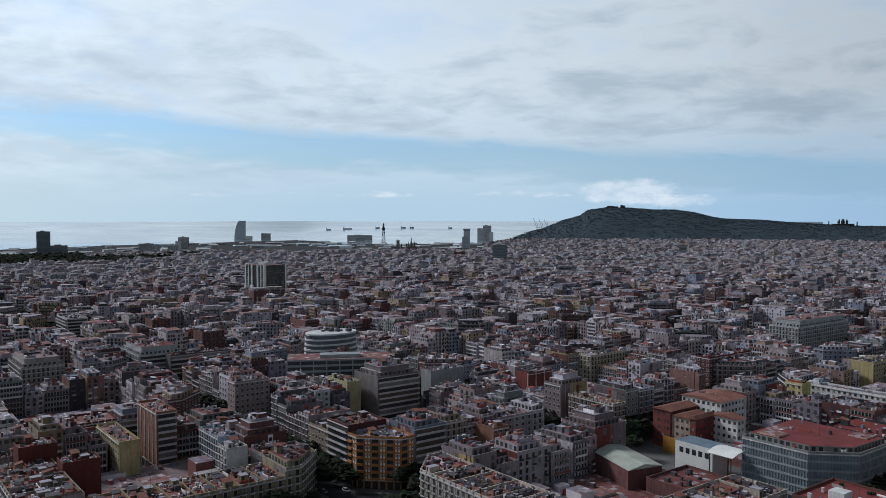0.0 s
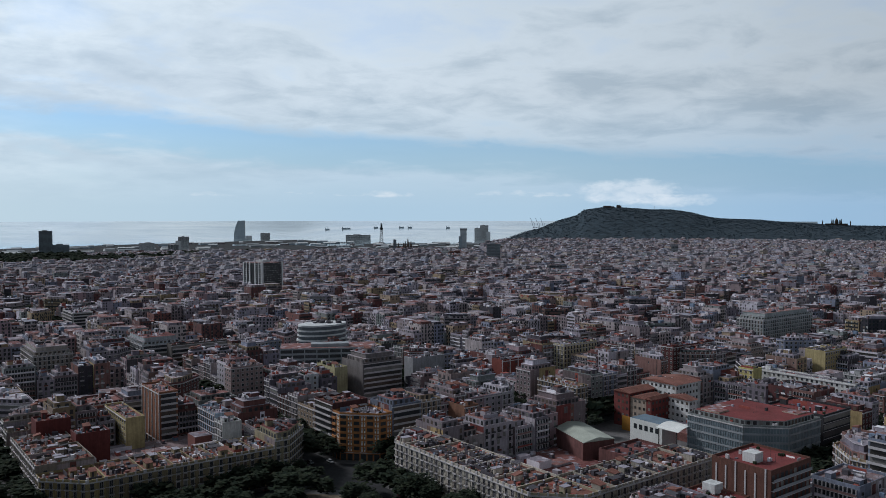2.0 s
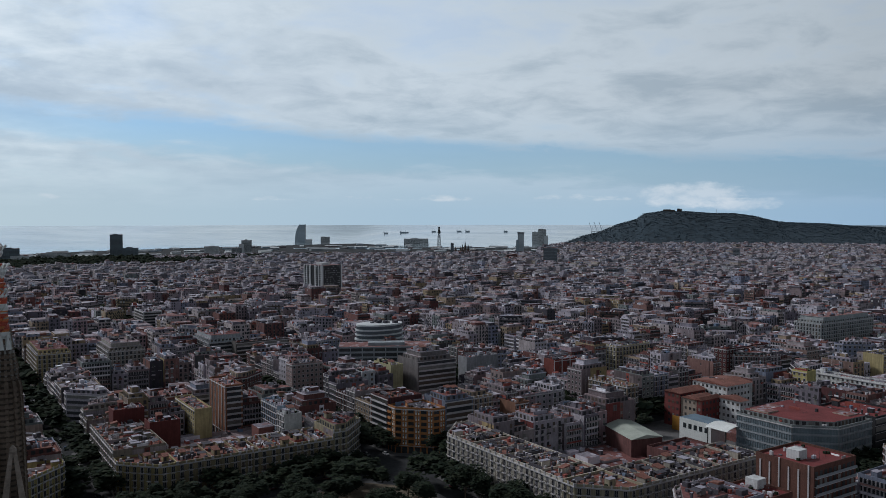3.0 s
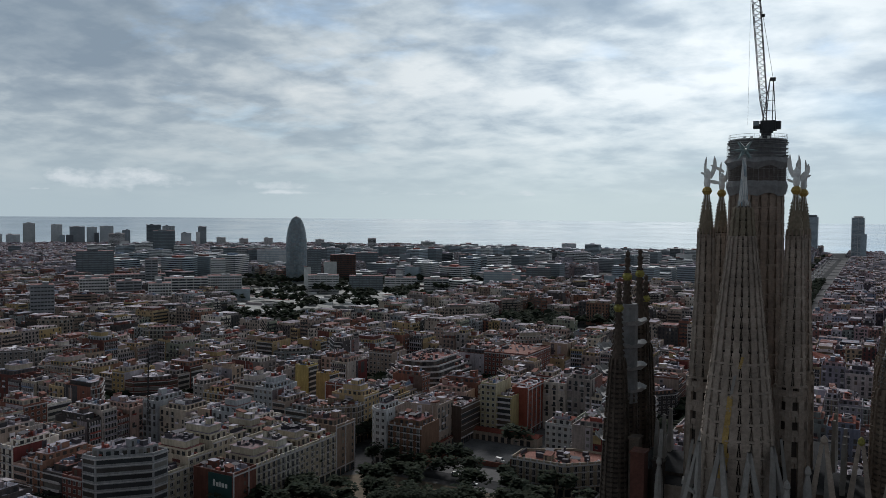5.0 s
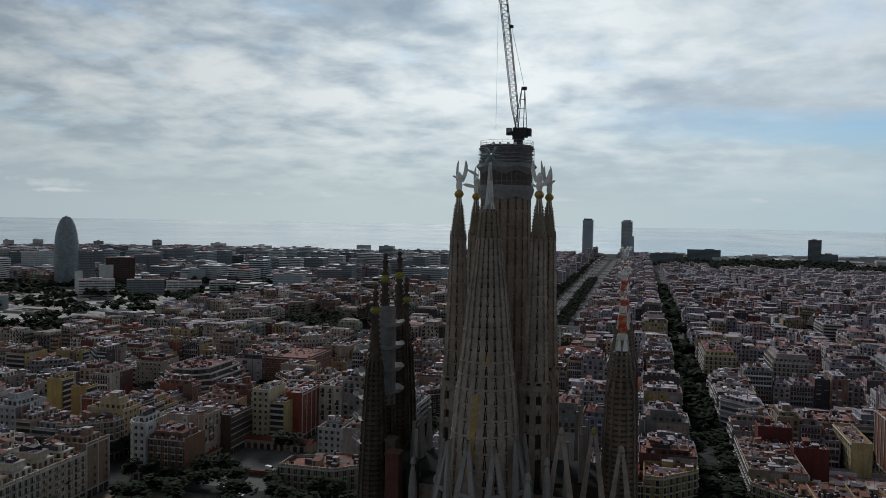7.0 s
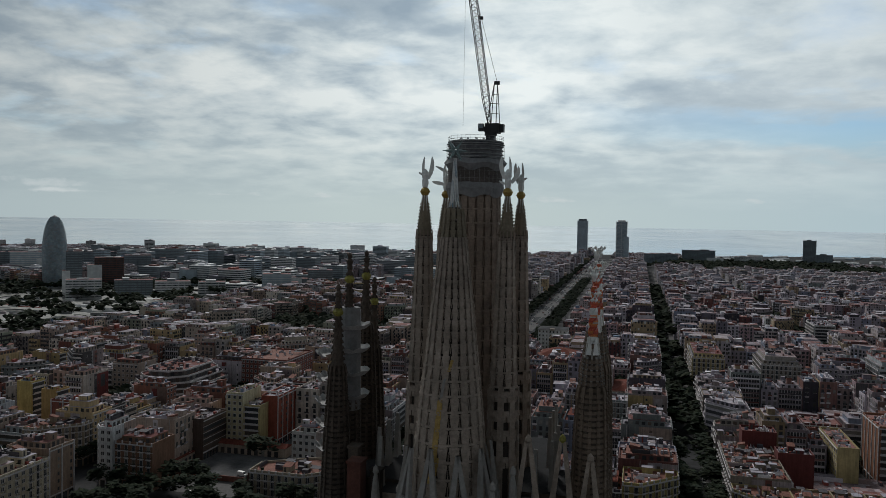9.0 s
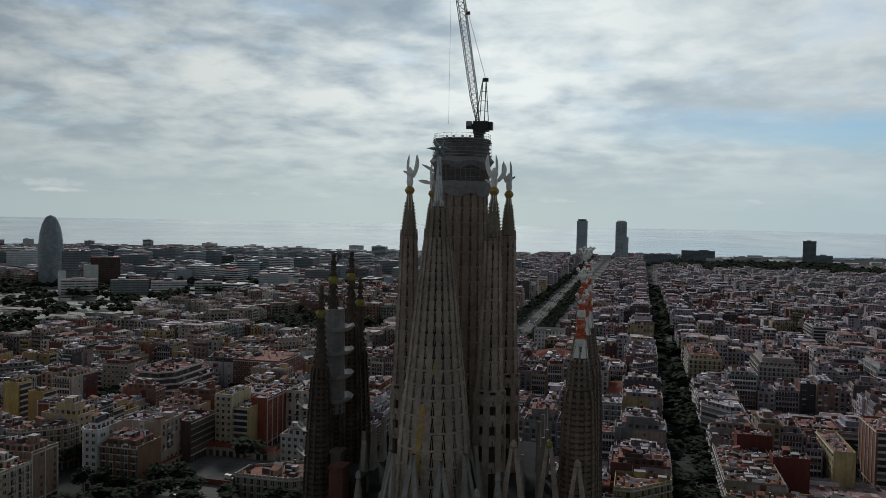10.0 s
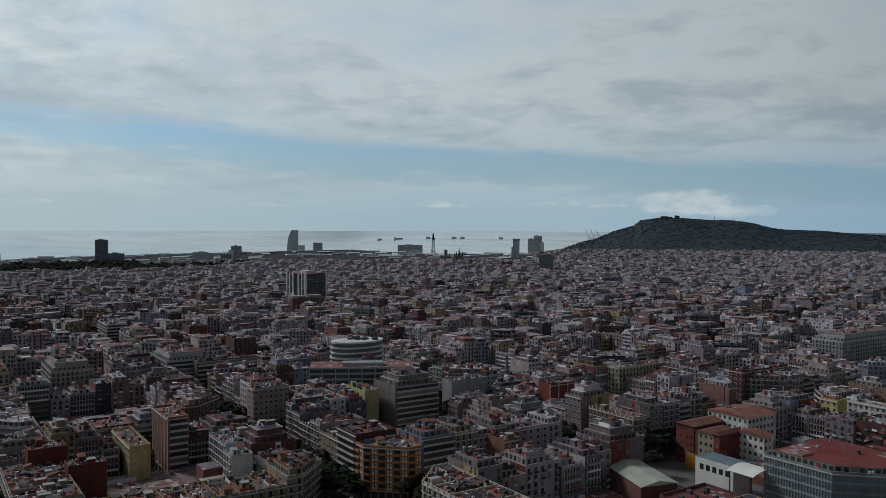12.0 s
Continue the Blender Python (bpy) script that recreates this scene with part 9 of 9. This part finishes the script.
def crown_shape(rng, r, h, count, size, make=leaf_quad):
    s = Shape()
    lobes = [(rng.uniform(-0.5, 0.5) * r, rng.uniform(-0.5, 0.5) * r, rng.uniform(-0.2, 0.35) * h, rng.uniform(0.45, 0.7)) for _ in range(6)]
    for _ in range(count):
        lx, ly, lz, k = rng.choice(lobes)
        a, e = rng.uniform(0, 6.28), math.asin(rng.uniform(-0.75, 1))
        q = k * rng.uniform(0.75, 1.08)
        make(s, lx + q * r * math.cos(a) * math.cos(e), ly + q * r * math.sin(a) * math.cos(e), lz + q * h * 0.55 * math.sin(e), size * rng.uniform(0.6, 1.3), rng, "leaf")
    return s


def trunk_shape(rng, h, r):
    s = Shape()
    s.lathe([(0.32, -0.3), (0.24, h * 0.4), (0.17, h)], "bark", 7)
    for _ in range(6):
        a, z = rng.uniform(0, 6.28), h * rng.uniform(0.55, 0.95)
        s.bar((0, 0, z), (math.cos(a) * r * 0.6, math.sin(a) * r * 0.6, z + r * rng.uniform(0.3, 0.8)), 0.09, "bark", 5)
    return s


TREES = []
for _k in range(5):
    _r = random.Random(100 + _k)
    _h, _w = _r.uniform(5.0, 6.5), _r.uniform(3.6, 4.8)
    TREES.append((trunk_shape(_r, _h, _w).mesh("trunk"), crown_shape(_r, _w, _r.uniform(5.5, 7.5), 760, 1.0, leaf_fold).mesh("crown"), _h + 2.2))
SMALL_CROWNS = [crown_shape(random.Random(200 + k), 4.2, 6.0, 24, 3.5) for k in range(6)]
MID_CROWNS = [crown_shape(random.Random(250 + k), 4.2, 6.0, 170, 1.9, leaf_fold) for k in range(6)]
FAR_CROWNS = [crown_shape(random.Random(300 + k), 4.6, 6.0, 9, 5.0) for k in range(6)]


def plant(x, y, z, rng, scale=1.0):
    trunk, crown, h = TREES[rng.randrange(5)]
    k = scale * rng.uniform(0.85, 1.2)
    ob = thing("tree", None, "leafy dark green plane tree", "tree", "trees of the streets and parks", at=Matrix.Translation((x, y, z)) @ Matrix.Rotation(rng.uniform(0, 6.28), 4, "Z") @ Matrix.Scale(k, 4))
    part("trunk", trunk, ob)
    part("crown", crown, ob, at=Matrix.Translation((0, 0, h)))


def build_trees():
    rng = random.Random(77)
    spots = []
    for i, j in PARKS:
        bx, by = GRID_X + PITCH * i, GRID_Y + PITCH * j
        s = Shape()
        e, c = BLOCK - 1, CHAMFER
        ring = [(-e + c, -e), (e - c, -e), (e, -e + c), (e, e - c), (e - c, e), (-e + c, e), (-e, e - c), (-e, -e + c)]
        s.hexa([(x, y, 0.1) for x, y in ring], [(x, y, 0.25) for x, y in ring], "soil")
        thing("park_ground", s, "bare earth and paths of the square under the trees", "park ground", kind="structure", at=Matrix.Translation((bx, by, 0)))
        thing("pavement", PAVE, "grey slab pavement round the square", "pavement", kind="structure", at=Matrix.Translation((bx, by, 0)))
        for _ in range(95):
            x, y = rng.uniform(-52, 52), rng.uniform(-52, 52)
            if abs(x) + abs(y) < 92:
                spots.append((bx + x, by + y, 0.2, 1.15))
    spots.append((-118.0, 128.0, 0.4, 1.7))
    for i in range(-9, 11):
        for j in range(-2, 11):
            bx, by = GRID_X + PITCH * i, GRID_Y + PITCH * j
            az, r = azimuth(bx, by)
            if r > 1500 or not -66 < az < 74:
                continue
            for side in range(4):
                for k in range(12):
                    if rng.random() < (0.12 if r < 700 else 0.35):
                        continue
                    if (i, j, side) in ((-2, 0, 3),) or (i in (0, -1) and j > 3 and side == (2 if i == 0 else 3)):
                        continue
                    u, e = -46 + 92 * (k + rng.uniform(-0.2, 0.2)) / 11, BLOCK + 3.6
                    x, y = ((u, -e), (u, e), (-e, u), (e, u))[side]
                    spots.append((bx + x, by + y, ground_z(bx, by) + 0.15, 1.3 if i in (0, 1) and side in (2, 3) else 1.1))
    spots = [(math.hypot(x - MID[0], y - MID[1]), x, y, z, k) for x, y, z, k in spots]
    spots = [q for q in spots if q[0] > 95 and not (q[2] > 440 and -32 < q[1] - avenue_x(q[2]) < 44) and not (250 < q[1] < 352 and -75 < q[2] < 62)]
    spots.sort()
    # the nearest in view stand singly
    single = [q for q in spots if -62 < azimuth(q[1], q[2])[0] < 70 and q[0] > 150][:290]
    chosen = set(single)
    for d, x, y, z, k in single:
        plant(x, y, z, rng, k)
    s = Shape()
    for q in spots:
        if q in chosen:
            continue
        d, x, y, z, k = q
        pool = MID_CROWNS if d < 430 else SMALL_CROWNS if d < 750 else FAR_CROWNS
        k *= rng.uniform(0.85, 1.2)
        s.add(pool[rng.randrange(6)], x, y, z + 7.0 * k, rng.uniform(0, 6.28), k, k, k)
    # gardens round the square by the bullet tower, and the large park towards the shore
    for lo, hi, ra, rb, n in ((-44, -30, 860, 930, 170), (-45, -40, 1320, 1420, 90), (-40, -31, 1405, 1430, 50), (2, 13, 2120, 2760, 2600), (13, 20, 2140, 2490, 900), (-1, 3, 2300, 2420, 60), (-28, -20, 770, 920, 420), (18, 24, 2600, 2700, 120)):
        for _ in range(n):
            az, r = rng.uniform(lo, hi), rng.uniform(ra, rb)
            x, y = polar(az, r)
            k = rng.uniform(0.9, 1.6) * (1.1 if r > 2000 else 0.75)
            s.add(FAR_CROWNS[rng.randrange(6)], x, y, ground_z(x, y) + 6.5 * k, rng.uniform(0, 6.28), k, k, k)
    sq = Shape()
    ring = [polar(az, 985) for az in range(-45, -26, 3)] + [polar(az, 1440) for az in range(-27, -48, -3)]
    sq.hexa([(x, y, -8) for x, y in ring], [(x, y, ground_z(x, y) + 0.3) for x, y in ring], "court_pale")
    thing("square_paving", sq, "pale paved square with paths between the gardens", "paved square", kind="structure")
    ln = Shape()
    for _ in range(150):
        x, y = polar(rng.uniform(-45, -29), rng.uniform(1000, 1390))
        w, d, h = rng.uniform(6, 34), rng.uniform(1.5, 4), rng.choice((0.5, 0.8, 3.0))
        z = ground_z(x, y) + 0.3
        ln.box(x - w / 2, y - d / 2, z, x + w / 2, y + d / 2, z + h, rng.choice(("white_paint", "bits", "court")), bottom=False)
    thing("square_canopies", ln, "low white walls, canopies and benches of the paved square", "low walls", kind="stuff")
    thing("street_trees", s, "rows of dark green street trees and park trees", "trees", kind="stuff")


def build_avenue():
    """The broad avenue to the shore, with kerbs, lane lines and small far-off cars."""
    rng = random.Random(31)
    s, ln, cars = Shape(), Shape(), Shape()
    trees = Shape()
    for k in range(20):
        y0, y1 = 480 + 115 * k, 480 + 115 * (k + 1)
        xa, xb = avenue_x(y0), avenue_x(y1)
        z0, z1 = ground_z(0, y0), ground_z(0, y1)
        s.hexa([(xa - 15, y0, z0 - 1), (xa + 15, y0, z0 - 1), (xb + 15, y1, z1 - 1), (xb - 15, y1, z1 - 1)], [(xa - 15, y0, z0 + 0.06), (xa + 15, y0, z0 + 0.06), (xb + 15, y1, z1 + 0.06), (xb - 15, y1, z1 + 0.06)], "road_pale")
        for u in (-7.5, 0.0, 7.5):
            for q in range(8):
                y = y0 + 115 * q / 8
                x = avenue_x(y) + u
                ln.box(x - 0.2, y, ground_z(0, y) + 0.06, x + 0.2, y + 6, ground_z(0, y) + 0.1, "white_paint")
        for _ in range(16):
            y, u = rng.uniform(y0, y1), rng.choice((-12.5, -9.5, -5, -2.5, 2.5, 5, 9.5, 12.5))
            x, z = avenue_x(y) + u, ground_z(0, y) + 0.06
            tall = 1.6 if rng.random() < 0.15 else 0.7
            cars.box(x - 0.9, y - 2.1, z + 0.2, x + 0.9, y + 2.1, z + 0.2 + tall, "bits")
            cars.box(x - 0.75, y - 1.2, z + 0.2 + tall, x + 0.75, y + 1.1, z + 0.8 + tall, "glass")
        for q in range(11):
            y = y0 + 115 * (q + rng.uniform(-0.25, 0.25)) / 11
            for u in (-22.0, -15.5, 14.5, 20.0, 27.0):
                if rng.random() < 0.9 and not (u > 0 and y > 1500):
                    c = rng.uniform(0.7, 1.0) * (0.8 if u > 0 else 1.05)
                    trees.add((SMALL_CROWNS if y < 900 else FAR_CROWNS)[rng.randrange(6)], avenue_x(y) + u + rng.uniform(-1, 1), y, ground_z(0, y) + 6.6 * c, rng.uniform(0, 6.28), c, c, c)
    thing("avenue_trees", trees, "rows of dark plane trees along the broad avenue", "trees", kind="stuff")
    thing("road", s, "broad pale avenue running down to the shore", "road", kind="structure")
    thing("lane_line", ln, "white lane lines of the avenue", "road marking", kind="stuff")
    thing("distant_cars", cars, "small distant cars along the avenue", "cars", kind="stuff")


M["road_pale"] = material("worn pale asphalt", (0.045, 0.047, 0.052), rough=0.95, grain=0.12, stain=0.2, scale=0.3, spec=0.08)
build_avenue()


CAR_COLOURS = [(0.55, 0.55, 0.56), (0.04, 0.04, 0.045), (0.25, 0.26, 0.27), (0.65, 0.65, 0.64), (0.10, 0.02, 0.02), (0.03, 0.05, 0.10), (0.35, 0.36, 0.37)]
M["car_paint"] = material("car paint", ramp_stops=CAR_COLOURS, by="colour", rough=0.3, grain=0.03, stain=0.04, spec=0.5)
M["tyre"] = material("black tyre rubber", (0.02, 0.02, 0.02), rough=0.9)


def car_meshes():
    """A small hatchback: lower body with sloping bonnet, glazed cabin under a roof, wheels."""
    b = Shape()
    low = [(-0.86, -2.0, 0.25), (0.86, -2.0, 0.25), (0.86, 2.0, 0.25), (-0.86, 2.0, 0.25)]
    mid = [(-0.9, -2.05, 0.55), (0.9, -2.05, 0.55), (0.9, 2.05, 0.55), (-0.9, 2.05, 0.55)]
    top = [(-0.84, -1.95, 0.78), (0.84, -1.95, 0.78), (0.84, 1.98, 0.92), (-0.84, 1.98, 0.92)]
    b.hexa(low, mid, "car_paint", bottom=True)
    b.hexa(mid, top, "car_paint")
    c = Shape()
    c.hexa([(-0.8, -1.15, 0.82), (0.8, -1.15, 0.82), (0.8, 1.85, 0.92), (-0.8, 1.85, 0.92)], [(-0.62, -0.45, 1.4), (0.62, -0.45, 1.4), (0.62, 1.45, 1.42), (-0.62, 1.45, 1.42)], "glass")
    r = Shape()
    r.hexa([(-0.64, -0.48, 1.4), (0.64, -0.48, 1.4), (0.64, 1.48, 1.42), (-0.64, 1.48, 1.42)], [(-0.58, -0.4, 1.47), (0.58, -0.4, 1.47), (0.58, 1.4, 1.49), (-0.58, 1.4, 1.49)], "car_paint", bottom=True)
    w = Shape()
    n = 10
    ring = [(0.31 * math.cos(2 * math.pi * k / n), 0.31 * math.sin(2 * math.pi * k / n)) for k in range(n)]
    w.hexa([(-0.1, y, z) for y, z in ring], [(0.1, y, z) for y, z in ring], "tyre", bottom=True)
    return b.mesh("car_body"), c.mesh("car_windows"), r.mesh("car_roof"), w.mesh("wheel")


def build_cars():
    rng = random.Random(61)
    body, cabin, roof, wheel = car_meshes()
    lanes = [("x", -50.5), ("x", -42.0), ("y", 71.5), ("y", 80.5), ("y", 205.0), ("y", 213.5), ("y", -61.5), ("y", -53.0), ("x", 84.0), ("x", 92.0)]
    words = ("white", "black", "dark grey", "pale", "dark red", "dark blue", "silver")
    for along_axis, at_line in lanes:
        u = -170.0 if along_axis == "x" else -30.0
        while u < 330:
            u += rng.uniform(16, 60)
            x, y = (u, at_line) if along_axis == "x" else (at_line, u)
            k = rng.randrange(7)
            car = thing("car", None, words[k] + " hatchback car standing on the street", "car", "cars on the streets",
                        at=Matrix.Translation((x, y, ground_z(x, y))) @ Matrix.Rotation((math.pi / 2 if along_axis == "x" else 0.0) + math.pi * rng.randrange(2), 4, "Z"))
            for name, me in (("car_body", body), ("windows", cabin), ("car_roof", roof)):
                part({"windows": "window_band"}.get(name, name), me, car).color = (*CAR_COLOURS[k], 1)
            for wx in (-0.8, 0.8):
                for wy in (-1.3, 1.3):
                    part("wheel", wheel, car, at=Matrix.Translation((wx, wy, 0.31)))


build_cars()


def build_mast():
    """A slim lattice aerial mast on a roof."""
    x, y, z0, z1 = MAST
    ob = thing("aerial_mast", None, "slim dark lattice aerial mast rising from a roof", "mast", at=Matrix.Translation((x, y, z0)))
    s = Shape()
    h, n = z1 - z0, 14
    for k in range(n):
        a, b = h * k / n, h * (k + 1) / n
        for q in range(3):
            u, v = 2.09 * q, 2.09 * (q + 1)
            s.bar((0.45 * math.cos(u), 0.45 * math.sin(u), a), (0.45 * math.cos(u), 0.45 * math.sin(u), b), 0.13, "steel")
            s.bar((0.45 * math.cos(u), 0.45 * math.sin(u), a), (0.45 * math.cos(v), 0.45 * math.sin(v), b), 0.05, "steel")
    part("lattice_shaft", s, ob)
    s = Shape()
    s.bar((0, 0, h), (0, 0, h + 3), 0.06, "steel")
    s.box(-0.9, -0.08, h - 2.0, 0.9, 0.08, h - 1.6, "steel")
    part("antenna_head", s, ob)


MAST = (-273.8, 42.5, 16.0, 50.7)
build_mast()
build_hill()
build_trees()
